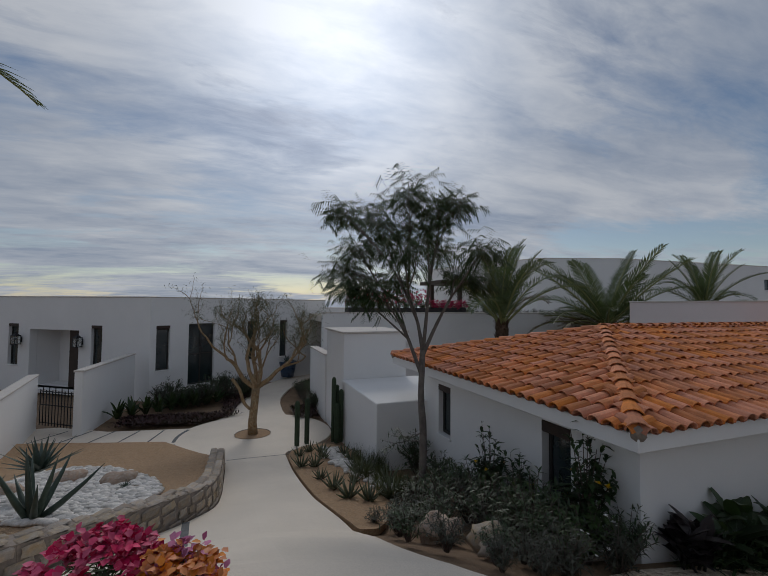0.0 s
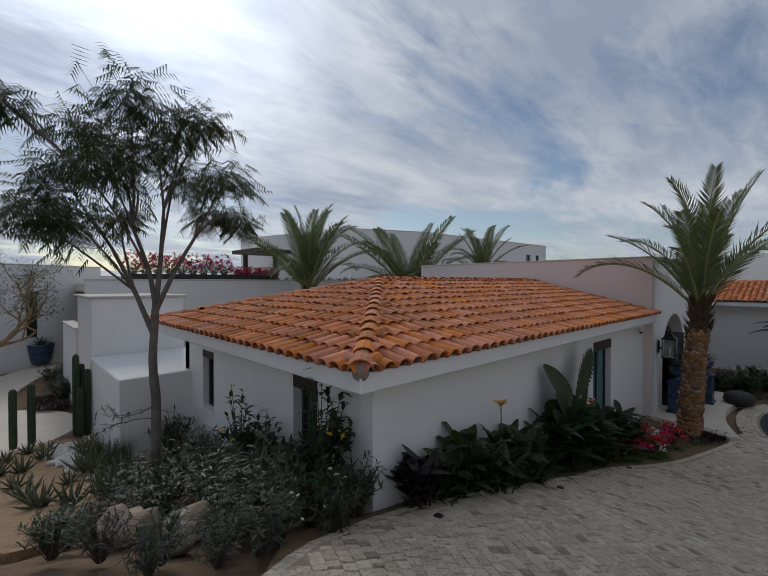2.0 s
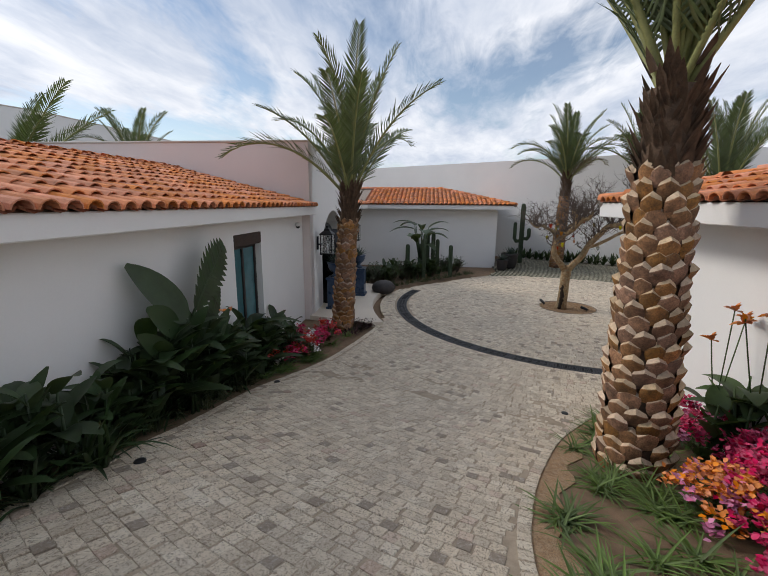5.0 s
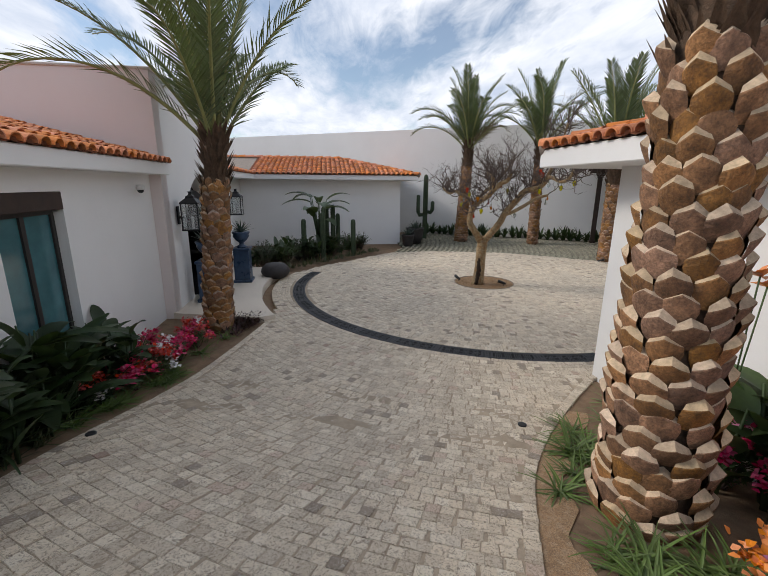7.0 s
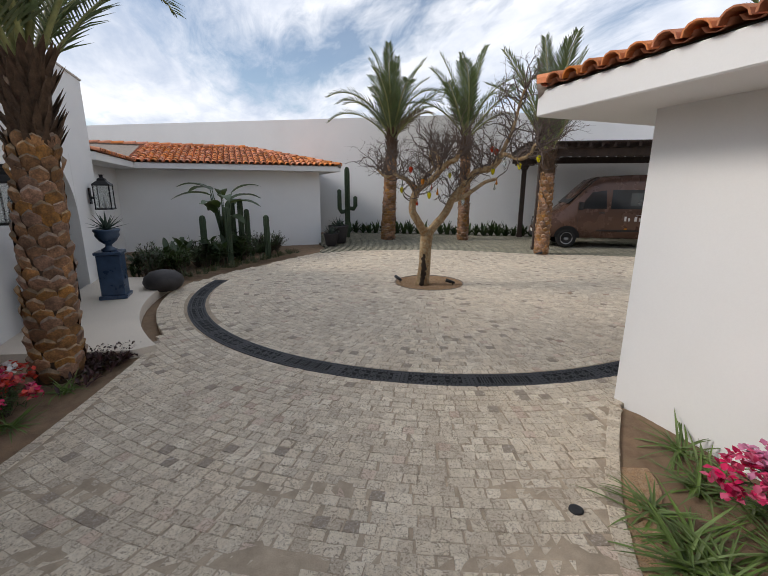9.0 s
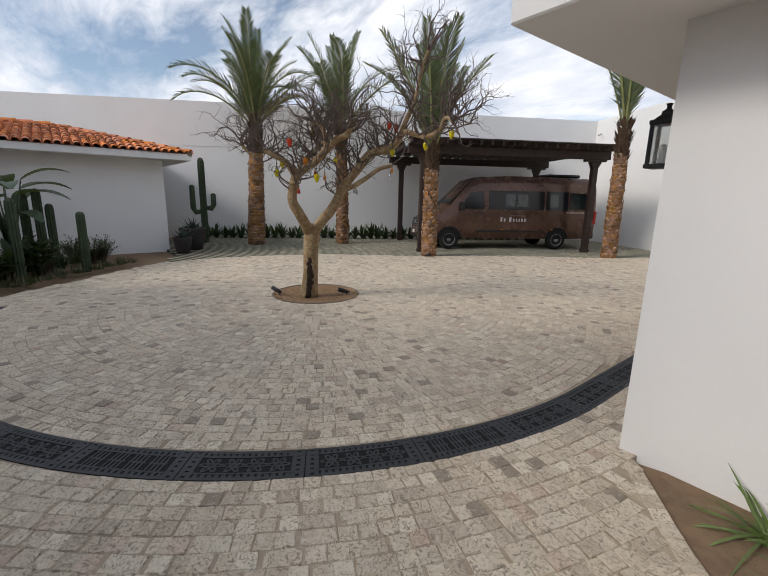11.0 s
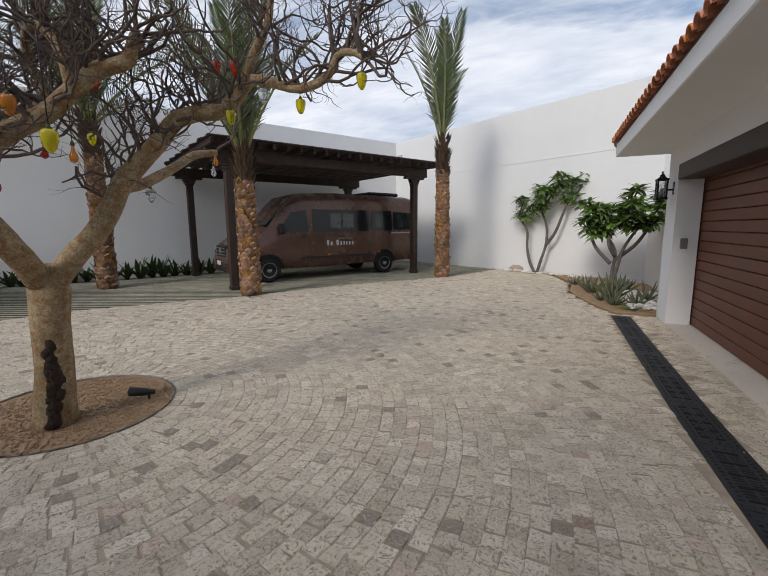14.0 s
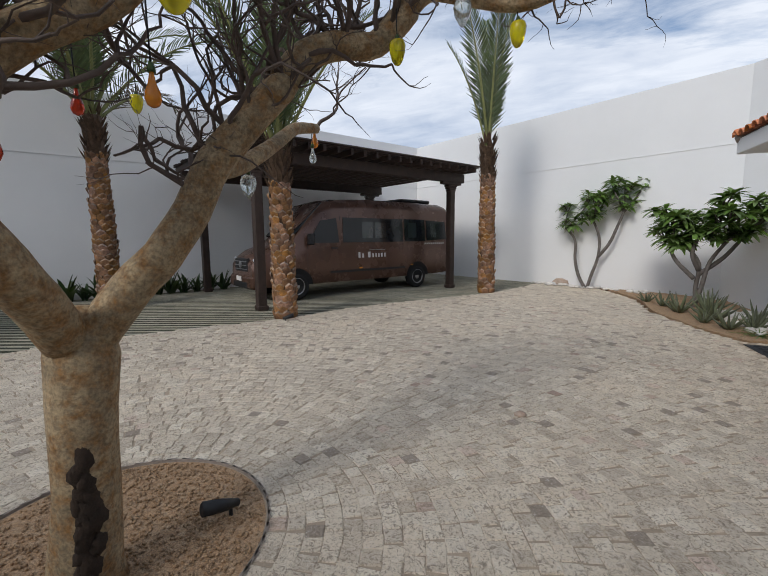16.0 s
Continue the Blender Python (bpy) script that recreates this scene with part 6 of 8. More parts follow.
for w in (0.10, 0.09, 0.0, 0.12, 0.08, 0.07, 0.07, 0.09, 0.08):
    if w:
        tall = 0.17 if w >= 0.1 else 0.12
        panel("lettering_bar", [(x, 1.05), (x, 1.05 + tall), (x - w * 0.7, 1.05 + tall), (x - w * 0.7, 1.05)], 0.004, LETTER, 0.003)
    x -= w + 0.035 if w else 0.09
panel("lettering_bar", [(1.95, 1.265), (1.95, 1.285), (1.35, 1.285), (1.35, 1.265)], 0.004, CHROME, 0.003)
for k in range(10):
    x = -0.32 - k * 0.095
    panel("lettering_bar", [(x, 1.40), (x, 1.45), (x - 0.05, 1.45), (x - 0.05, 1.40)], 0.004, LETTER, 0.003)
ws = M()
ws.add([(x_ + F, y_, z_) for x_, y_, z_ in [(3.0, -0.22, 2.60), (3.0, -1.80, 2.60), (3.92, -1.86, 1.70), (3.92, -0.16, 1.70), (2.98, -0.22, 2.57), (2.98, -1.80, 2.57), (3.9, -1.86, 1.67), (3.9, -0.16, 1.67)]], [(0, 1, 2, 3), (7, 6, 5, 4), (0, 3, 7, 4), (1, 5, 6, 2)])
part("windscreen", ws, GLASSY, van)
gr = M()
gr.box(4.90 + F, 4.99 + F, -1.45, -0.57, 0.78, 1.12, None, 0.02)
gl = part("grille", gr, VAN_BLACK, van)
for k in range(3):
    m = M()
    m.box(4.985 + F, 5.0 + F, -1.42, -0.60, 0.83 + k * 0.1, 0.85 + k * 0.1)
    part("grille_bar", m, CHROME, gl)
m = M()
m.lathe([(0.09, 0), (0.09, 0.015), (0.07, 0.02)], 20, Matrix.Translation((4.995 + F, -1.01, 0.96)) @ Matrix.Rotation(math.pi / 2, 4, "Y"))
part("badge", m, CHROME, gl, "round chrome badge")
for y0, y1 in ((-0.42, -0.24), (-1.78, -1.60)):
    m = M()
    m.box(4.72 + F, 4.90 + F, y0, y1, 0.92, 1.14, None, 0.04)
    part("headlight", m, LAMP_CLEAR, van)
bp = M()
bp.box(4.75 + F, 5.03 + F, -1.80, -0.22, 0.34, 0.68, None, 0.06)
part("front_bumper", bp, VAN_PAINT, van)
bp = M()
bp.box(4.96 + F, 5.045 + F, -1.5, -0.5, 0.36, 0.52, None, 0.02)
part("bumper_intake", bp, VAN_BLACK, van)
bp = M()
bp.box(5.046 + F, 5.055 + F, -1.2, -0.85, 0.54, 0.66)
part("number_plate", bp, LETTER, van)
bp = M()
bp.box(-1.66, -1.5, -1.9, -0.12, 0.42, 0.66, None, 0.05)
part("rear_bumper", bp, VAN_PAINT, van)
m = M()
m.box(-1.58, -1.46, -0.07, 0.012, 1.0, 1.5, None, 0.015)
part("tail_light", m, LAMP_RED, van)
m = M()
m.box(-1.0, 0.35, -1.6, -0.42, 2.75, 2.87, None, 0.05)
part("roof_unit", m, VAN_BLACK, van, "black rooftop air conditioner")
m = M()
m.box(3.42 + F, 3.58 + F, 0.03, 0.20, 1.45, 1.75, None, 0.03)
mi = part("mirror", m, VAN_BLACK, van)
m = M()
m.box(3.46 + F, 3.54 + F, -0.03, 0.06, 1.48, 1.54)
part("mirror_arm", m, VAN_BLACK, mi)
for wx in (0.0, 3.89 + F):
    for wy in (-0.11, -VW + 0.11):
        a = M()
        s = 1 if wy > -1 else -1
        tr = Matrix.Translation((wx, wy, 0.37)) @ Matrix.Rotation(-s * math.pi / 2, 4, "X")
        a.lathe([(0.22, -0.11), (0.34, -0.11), (0.365, -0.085), (0.37, 0), (0.365, 0.09), (0.34, 0.115), (0.24, 0.118), (0.22, 0.10)], 28, tr)
        wh = tagged(part("wheel", a, RUBBER, van), "black tyre on a silver steel wheel")
        r_ = M()
        r_.lathe([(0.235, 0.06), (0.235, 0.112), (0.215, 0.118), (0.19, 0.08), (0.11, 0.07), (0.085, 0.10), (0.0, 0.105)], 24, tr)
        part("rim", r_, CHROME, wh)
    # flat near-black half disc on the flank, painted as the arch's shaded inside
    ar_ = M()
    ar_.add([(wx, 0.004, 0.40)] + [(wx + 0.47 * math.cos(math.pi * k / 16), 0.006, 0.40 + 0.45 * math.sin(math.pi * k / 16)) for k in range(17)], [(0, k + 1, k + 2) for k in range(16)])
    part("wheel_arch", ar_, VOID, van)

# ---------------------------------------------------------------- slot drain round the court


def drain_at(s, w):
    """Plan place s metres along the drain and w across it (0 inner, 0.31 outer)."""
    R = 4.95
    arc = radians(113) * R
    if s < arc:
        a = radians(67) + s / R
        return CX + (R + w) * math.cos(a), CY + (R + w) * math.sin(a)
    return CX - R - w + 0.04 * min(1, (s - arc) / 2), CY - (s - arc)


DRAIN_LEN = radians(113) * 4.95 + 6.15
dg = thing("slot_drain", "black cast drain channel with patterned grates let into the cobbles", "drain", kind="structure")


def dbar(m, s0, s1, w0, w1, z0=-0.004, z1=0.0125):
    q = [drain_at(s0, w0), drain_at(s1, w0), drain_at(s1, w1), drain_at(s0, w1)]
    m.add([(x, y, z0) for x, y in q] + [(x, y, z1) for x, y in q], [(4, 5, 6, 7), (0, 1, 5, 4), (1, 2, 6, 5), (2, 3, 7, 6), (3, 0, 4, 7)])


# near-black fill right under the grates, painting the shade of the deep drain
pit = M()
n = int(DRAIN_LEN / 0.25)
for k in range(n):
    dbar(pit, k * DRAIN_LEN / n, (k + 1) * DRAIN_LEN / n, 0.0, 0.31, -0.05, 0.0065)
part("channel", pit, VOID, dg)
ng = 20
for g in range(ng):
    a, b = g * DRAIN_LEN / ng + 0.004, (g + 1) * DRAIN_LEN / ng - 0.004
    m = M()
    L = b - a
    for k in range(5):
        s0, s1 = a + L * k / 5, a + L * (k + 1) / 5
        for w0, w1 in ((0.0, 0.018), (0.058, 0.075), (0.235, 0.252), (0.292, 0.31)):
            dbar(m, s0, s1, w0, w1)
    for e in (a, b - 0.085):
        dbar(m, e, e + 0.03, 0.018, 0.292, 0.0055, 0.0118)
        for k in range(5):
            dbar(m, e + 0.03, e + 0.055, 0.03 + k * 0.052, 0.062 + k * 0.052, 0.0055, 0.0117)
        dbar(m, e + 0.055, e + 0.085, 0.018, 0.292, 0.0055, 0.0118)
    s = a + 0.1
    while s < b - 0.11:
        for w0, w1, tw0, tw1 in ((0.018, 0.058, 0.018, 0.03), (0.252, 0.292, 0.28, 0.292)):
            dbar(m, s, s + 0.026, w0, w1, 0.0055, 0.0118)
            dbar(m, s + 0.026, s + 0.044, tw0, tw1, 0.0055, 0.0116)
        s += 0.044
    cells = max(1, int((L - 0.2) / 0.125))
    for c in range(cells):
        cs = a + 0.1 + (L - 0.2) * (c + 0.5) / cells
        if g % 3 == 1:
            for j in range(4):
                dbar(m, cs - 0.055 + j * 0.03, cs - 0.042 + j * 0.03, 0.075, 0.235, 0.0055, 0.0114)
            dbar(m, cs - 0.06, cs + 0.06, 0.147, 0.163, 0.0055, 0.0116)
            continue
        for petal in range(6):
            pa = math.pi * petal / 3
            for j in range(8):
                q = []
                for tt_ in (2 * math.pi * j / 8, 2 * math.pi * (j + 1) / 8):
                    for f in (0.45, 1.06):
                        lx, ly = 0.044 + 0.036 * f * math.cos(tt_), 0.02 * f * math.sin(tt_)
                        q.append(drain_at(cs + lx * math.cos(pa) - ly * math.sin(pa), 0.155 + (lx * math.sin(pa) + ly * math.cos(pa)) * 1.02))
                m.add([(x, y, 0.0113) for x, y in q] + [(x, y, 0.0055) for x, y in q], [(0, 1, 3, 2), (0, 2, 6, 4), (1, 5, 7, 3)])
    part("grate", m, DRAIN, dg)

# ---------------------------------------------------------------- lanterns


def lantern(at, rz, w, h, label):
    t = thing("wall_lantern", label, "lantern", at, "wall lanterns", rz=rz)
    fr = M()
    for sx in (-1, 1):
        for sy in (-1, 1):
            fr.box(sx * w / 2 - 0.012, sx * w / 2 + 0.012, sy * w / 2 - 0.012, sy * w / 2 + 0.012, 0, h * 0.72)
    for z in (0.0, h * 0.70):
        fr.box(-w / 2 - 0.02, w / 2 + 0.02, -w / 2 - 0.02, w / 2 + 0.02, z - 0.012, z + 0.02, None, 0.005)
    part("cage", fr, IRON, t)
    rf = M()
    rf.lathe([(w * 0.80, h * 0.72), (w * 0.5, h * 0.80), (w * 0.36, h * 0.83), (w * 0.34, h * 0.88), (w * 0.14, h * 0.92), (w * 0.13, h * 0.97), (w * 0.2, h), (0.01, h * 1.01)], 4, Matrix.Rotation(math.pi / 4, 4, "Z"), False)
    part("roof", rf, IRON, t)
    br = M()
    br.box(-0.03, 0.03, w / 2, w / 2 + 0.12, h * 0.3, h * 0.36)
    br.box(-0.05, 0.05, w / 2 + 0.10, w / 2 + 0.13, h * 0.15, h * 0.62)
    part("bracket", br, IRON, t)
    for k in range(4):
        g = M()
        g.box(-w / 2 + 0.014, w / 2 - 0.014, -w / 2 - 0.002, -w / 2 + 0.002, 0.02, h * 0.69, Matrix.Rotation(k * math.pi / 2, 4, "Z"))
        ob = part("pane", g, LANTERN_GLASS, t)
        ob.visible_shadow = False
    ca = M()
    ca.lathe([(0.025, 0.02), (0.025, h * 0.35), (0.004, h * 0.37)], 10)
    part("candle", ca, CAMERA_WHITE, t)


LANTERN_GLASS = glass("lantern_glass", (0.85, 0.87, 0.86), 0.05, 0.92)
lantern((15.86, 3.14, 1.72), 0, 0.32, 0.78, "large black iron lantern on the white entrance wall")
lantern((20.3, 3.14, 1.72), 0, 0.32, 0.78, "large black iron lantern on the white entrance wall")
lantern((GX + 0.17, -9.98, 2.06), 90, 0.13, 0.44, "black iron lantern on the white garage pier")
lantern((GX + 0.20, -3.92, 2.1), 90, 0.14, 0.45, "black iron lantern on the white garage pier")
for s in (bearing(48), bearing(172)):
    k = s_on(VA_END, A_DIR, s)
    p = VA_END + A_DIR * k
    lantern((p.x - 0.14 * 0.58 - 0.05, p.y - 0.22, 2.35), math.degrees(math.atan2(A_DIR.y, A_DIR.x)), 0.26, 0.6, "black iron lantern beside the villa door")
m = M()
m.box(GX - 0.2, GX - 0.1, GY1 + 0.575, GY1 + 0.622 + 0.025, 1.25, 1.42, None, 0.01)
tagged(part("intercom_box", m, STEEL_BOX), "small grey control box on the garage pier", "switch")
dm = thing("dome_camera", "small white dome camera under the eave", "camera", (14.55, 3.55, 2.55))
m = M()
m.lathe([(0.07, 0.0), (0.07, 0.06), (0.05, 0.09)], 16)
part("housing", m, CAMERA_WHITE, dm)
m = M()
m.stone((0, 0, -0.005), 0.055, 0.055, 0.05, 1, 12, 6, 0)
part("dome", m, VAN_BLACK, dm)

# ---------------------------------------------------------------- urns, pots, ball
AG = M()
rng = random.Random(12)
for k in range(26):
    a = k * 2.4
    e = 0.25 + 1.1 * k / 26
    AG.blade((0.02 * math.cos(a), 0.02 * math.sin(a), 0), (math.cos(a) * math.cos(e), math.sin(a) * math.cos(e), math.sin(e)), (0, 0, 1), rng.uniform(0.32, 0.42), 0.07, 0.05, 4, 0.3, "spike")
AG_ME = AG.mesh("agave_rosette", AGAVE)


def urn(at):
    t = thing("urn_pedestal", "weathered blue-grey urn on a tall square pedestal", "urn", at, "entrance urns")
    m = M()
    m.box(-0.24, 0.24, -0.24, 0.24, 0, 0.07, None, 0.01)
    m.box(-0.20, 0.20, -0.20, 0.20, 0.07, 0.86, None, 0.012)
    m.box(-0.23, 0.23, -0.23, 0.23, 0.86, 0.92, None, 0.012)
    part("pedestal", m, BLUE_GLAZE, t)
    m = M()
    m.lathe([(0.13, 0.92), (0.14, 0.95), (0.06, 1.0), (0.055, 1.04), (0.15, 1.12), (0.21, 1.22), (0.2, 1.27), (0.23, 1.31), (0.225, 1.34), (0.17, 1.33)], 20)
    part("urn", m, BLUE_GLAZE, t)
    ob = new("agave", AG_ME)
    ob.parent = t
    ob.location = (0, 0, 1.32)


urn((16.15, 3.0, 0.1))
urn((18.0, 2.62, 0.1))
m = M()
m.lathe([(0.10, 0.0), (0.26, 0.02), (0.37, 0.10), (0.41, 0.20), (0.38, 0.31), (0.27, 0.41), (0.12, 0.45), (0.0, 0.455)], 26)
b = tagged(part("stone_ball", m, DARK_CLAY), "low black rounded ball planter on the landing", "planter")
b.location = (18.65, 1.86, 0.02)


def pot(at, mat, s, plant_size, label, plant=None):
    t = thing("plant_pot", label, "pot", at)
    m = M()
    m.lathe([(0.16 * s, 0), (0.2 * s, 0.02), (0.25 * s, 0.25 * s), (0.27 * s, 0.42 * s), (0.29 * s, 0.46 * s), (0.29 * s, 0.5 * s), (0.25 * s, 0.5 * s), (0.24 * s, 0.44 * s), (0, 0.44 * s)], 22)
    part("vessel", m, mat, t)
    ob = new("agave", AG_ME)
    ob.parent = t
    ob.matrix_basis = pose(0, 0, 0.45 * s) @ Matrix.Scale(plant_size, 4)


pot((24.75, -3.25, 0.0), DARK_CLAY, 1.0, 1.2, "dark clay pot with a spiky agave at the wing's corner")
pot((25.55, -3.75, 0.0), DARK_CLAY, 1.45, 1.3, "tall dark clay pot with a spiky agave at the wing's corner")
pot((3.1, 24.6, 0.2), BLUE_GLAZE, 1.8, 1.6, "glazed blue pot with a spiky plant at the path's end")


def uplight(at, rz):
    t = thing("garden_spot", "small black garden spotlight on a spike", "lamp", at, "garden spots", rz=rz)
    m = M()
    m.tube([(0, 0, -0.03), (0, 0, 0.06)], 0.012, 8)
    part("spike", m, VAN_BLACK, t)
    m = M()
    m.tube([(0.05, 0, 0.055), (-0.05, 0, 0.085), (-0.16, 0, 0.12)], [0.022, 0.038, 0.042], 12)
    part("head", m, VAN_BLACK, t)


for at, rz in (((17.05, -4.4, 0.01), 250), ((17.75, -3.35, 0.01), 200), ((20.05, -9.35, 0.0), 30), ((9.75, -2.45, 0.3), 30)):
    uplight(at, rz)
m = M()
m.stone((14.7, -17.55, 0.06), 0.28, 0.2, 0.16, 3, 12, 7, 0.35)
tagged(part("rock", m, ROCK), "rusty brown rock at the bed's end", "rock")
m = M()
m.stone((15.50, -6.42, 0.015), 0.06, 0.05, 0.03, 5, 10, 6, 0.3)
tagged(part("stray_stone", m, ROCK), "small brown stone lying on the cobbles", "stone")
wc = thing("wall_camera", "small white camera on the boundary wall", "camera", tuple(CORNER + V * 0.5 + U * 0.05) + (5.0,))
m = M()
m.tube([(0, 0, 0), (0.02, 0.12, 0.02)], 0.02, 8)
m.tube([(-0.02, 0.10, 0.0), (0.08, 0.22, -0.05)], 0.05, 10)
part("housing", m, CAMERA_WHITE, wc)
for x, y in ((5.02, 2.98), (7.6, 2.79), (10.61, -1.77), (10.69, 2.75)):
    m = M()
    m.lathe([(0.05, 0.0), (0.05, 0.012), (0.035, 0.016), (0.0, 0.012)], 14)
    d = tagged(part("floor_drain", m, VAN_BLACK), "small round dark marker light in the cobbles", "light")
    d.location = (x, y, land(x, y) + 0.01)

# iron gate between the garden walls
ig = thing("iron_gate", "black wrought-iron garden gate between white walls", "gate")
ga, gb = Vector((-6.1, 17.3)), Vector((-4.62, 16.2))
gd_ = (gb - ga) / 13
for k in range(14):
    p = ga + gd_ * k
    m = M()
    m.tube([(p.x, p.y, 0.25), (p.x, p.y, 1.55 if k % 2 else 1.45)], 0.016, 6)
    part("bar", m, IRON, ig)
for z in (0.35, 0.95, 1.4):
    m = M()
    m.tube([(ga.x, ga.y, z), (gb.x, gb.y, z)], 0.02, 6)
    part("rail", m, IRON, ig)
# dark timber pergola beside the far villa
pg = thing("roof_pergola", "dark timber pergola beside the far villa", "pergola")
for x, y in ((16.3, 32.0), (17.6, 29.5)):
    m = M()
    m.box(x - 0.15, x + 0.15, y - 0.15, y + 0.15, 3.8, 6.2, None, 0.02)
    part("post", m, DARK_WOOD, pg)
m = M()
m.box(15.6, 18.8, 29.0, 33.0, 6.2, 6.5, None, 0.03)
part("canopy", m, DARK_WOOD, pg)

# ---------------------------------------------------------------- plants


def rosette_way(a, e):
    return (math.cos(a) * math.cos(e), math.sin(a) * math.cos(e), math.sin(e))


def strap_mesh(name, mat, n, length, width, seed, e0=0.5, e1=1.45, droop=0.45, shape="strap"):
    rng = random.Random(seed)
    m = M()
    for k in range(n):
        a = rng.uniform(0, 6.283)
        e = rng.uniform(e0, e1)
        m.blade((rng.gauss(0, 0.04), rng.gauss(0, 0.04), 0), rosette_way(a, e), (0, 0, 1), length * rng.uniform(0.6, 1.1), width * rng.uniform(0.8, 1.2), droop * rng.uniform(0.4, 1.4), 6, 0.25, shape)
    return m.mesh(name, mat)


def broad_mesh(name, mat, seed, height, n, leaf, width, stems=4):
    """A clump of stems with broad canna or bird-of-paradise leaves."""
    rng = random.Random(seed)
    m = M()
    for s in range(stems):
        a0 = rng.uniform(0, 6.283)
        lean = Vector((math.cos(a0), math.sin(a0), 0)) * rng.uniform(0.02, 0.22)
        h = height * rng.uniform(0.7, 1.05)
        base = Vector((rng.gauss(0, 0.07), rng.gauss(0, 0.07), 0))
        m.tube([base, base + lean * 0.5 + Vector((0, 0, h * 0.5)), base + lean + Vector((0, 0, h))], [0.016, 0.013, 0.007], 5)
        for k in range(n):
            u = 0.22 + 0.78 * k / n
            a = a0 + k * 2.3 + rng.uniform(-0.4, 0.4)
            e = rng.uniform(0.45, 1.15)
            m.blade(base + lean * u + Vector((0, 0, h * u)), rosette_way(a, e), (0, 0, 1), leaf * rng.uniform(0.75, 1.15), width * rng.uniform(0.8, 1.15), rng.uniform(0.1, 0.5), 6, 0.16, "broad")
    return m.mesh(name, mat)


def shrub_mesh(name, mat, seed, rx, rz, n, leaf, width):
    """An open leafy shrub: thin stems and leaves over an uneven dome."""
    rng = random.Random(seed)
    st, lv = M(), M()
    for s in range(int(n / 14)):
        a, q = rng.uniform(0, 6.283), rng.uniform(0.2, 1) ** 0.7
        top = Vector((math.cos(a) * rx * q, math.sin(a) * rx * q, rz * (1.05 - 0.55 * q * q) * rng.uniform(0.65, 1.15)))
        mid = top * 0.5 + Vector((0, 0, rz * 0.12))
        st.tube([(top.x * 0.1, top.y * 0.1, -0.05), mid, top], [0.008, 0.006, 0.003], 4, cap=False)
        for k in range(14):
            u = rng.uniform(0.25, 1.0)
            p = (mid * (1 - u) * 2 + top * (2 * u - 1)) if u > 0.5 else mid * (2 * u)
            lv.blade(p, rosette_way(rng.uniform(0, 6.283), rng.uniform(-0.3, 1.1)), (0, 0, 1), leaf * rng.uniform(0.7, 1.25), width * rng.uniform(0.8, 1.2), 0.25, 2, 0.15)
    k = len(st.f)
    st.add(lv.v, lv.f, True)
    return st.mesh(name, TWIG, mat, slots=[0] * k + [1] * len(lv.f))


def flower_mesh(name, mat, seed, count, spread, size, height=0.0, petals=5):
    """Loose heads of petals scattered over a dome."""
    rng = random.Random(seed)
    m = M()
    for k in range(count):
        a, q = rng.uniform(0, 6.283), rng.uniform(0, 1) ** 0.5
        c = Vector((math.cos(a) * spread * q, math.sin(a) * spread * q, height * (1 - 0.6 * q * q) * rng.uniform(0.75, 1.1)))
        for j in range(petals):
            m.blade(c, rosette_way(j * 6.283 / petals + k, rng.uniform(0.1, 0.9)), (0, 0, 1), size * rng.uniform(0.8, 1.2), size * 0.8, 0.1, 2, 0.1, "broad")
    return m.mesh(name, mat)


def aloe_mesh(name, mat, n, length, width, seed, thick=0.3, e0=0.35):
    rng = random.Random(seed)
    m = M()
    for k in range(n):
        a = k * 2.4 + rng.uniform(-0.2, 0.2)
        e = e0 + 1.0 * k / n
        w = Vector(rosette_way(a, e))
        L = length * rng.uniform(0.8, 1.1)
        p = Vector((math.cos(a), math.sin(a), 0)) * 0.02
        pts = [p + w * (L * u) + Vector((0, 0, 0.18 * L * u * u)) for u in (0, 0.35, 0.7, 1)]
        m.tube(pts, [width * 0.5, width * 0.48, width * 0.3, 0.004], 5, smooth=True)
    return m.mesh(name, mat)


def column_mesh(name, h, r, ribs=10):
    m = M()
    vs, fs = [], []
    prof = [(0.9, 0), (1.0, 0.1), (1.0, 0.9), (0.92, 0.96), (0.6, 0.99), (0.1, 1.0)]
    n = ribs * 2
    for q, z in prof:
        for k in range(n):
            a = 2 * math.pi * k / n
            rr = r * q * (1.0 if k % 2 == 0 else 0.76)
            vs.append((rr * math.cos(a), rr * math.sin(a), z * h))
    for i in range(len(prof) - 1):
        for k in range(n):
            fs.append((i * n + k, i * n + (k + 1) % n, (i + 1) * n + (k + 1) % n, (i + 1) * n + k))
    fs.append(tuple((len(prof) - 1) * n + k for k in range(n)))
    m.add(vs, fs, False)
    return m.mesh(name, CACTUS)


STRAP = [strap_mesh("leaves", LEAF_DARK, 30, 0.75, 0.035, i) for i in range(2)]
STRAP_LIGHT = [strap_mesh("leaves", LEAF_LIME, 38, 0.46, 0.02, 10 + i, 0.05, 0.75, 0.3) for i in range(3)]
BROAD = [broad_mesh("leaves", LEAF_DARK, 30 + i, h, n, l, w) for i, (h, n, l, w) in enumerate(((0.75, 6, 0.42, 0.15), (0.55, 5, 0.5, 0.13), (0.9, 7, 0.4, 0.14)))]
BROAD_BLACK = broad_mesh("leaves", LEAF_BLACK, 40, 0.5, 5, 0.45, 0.15)
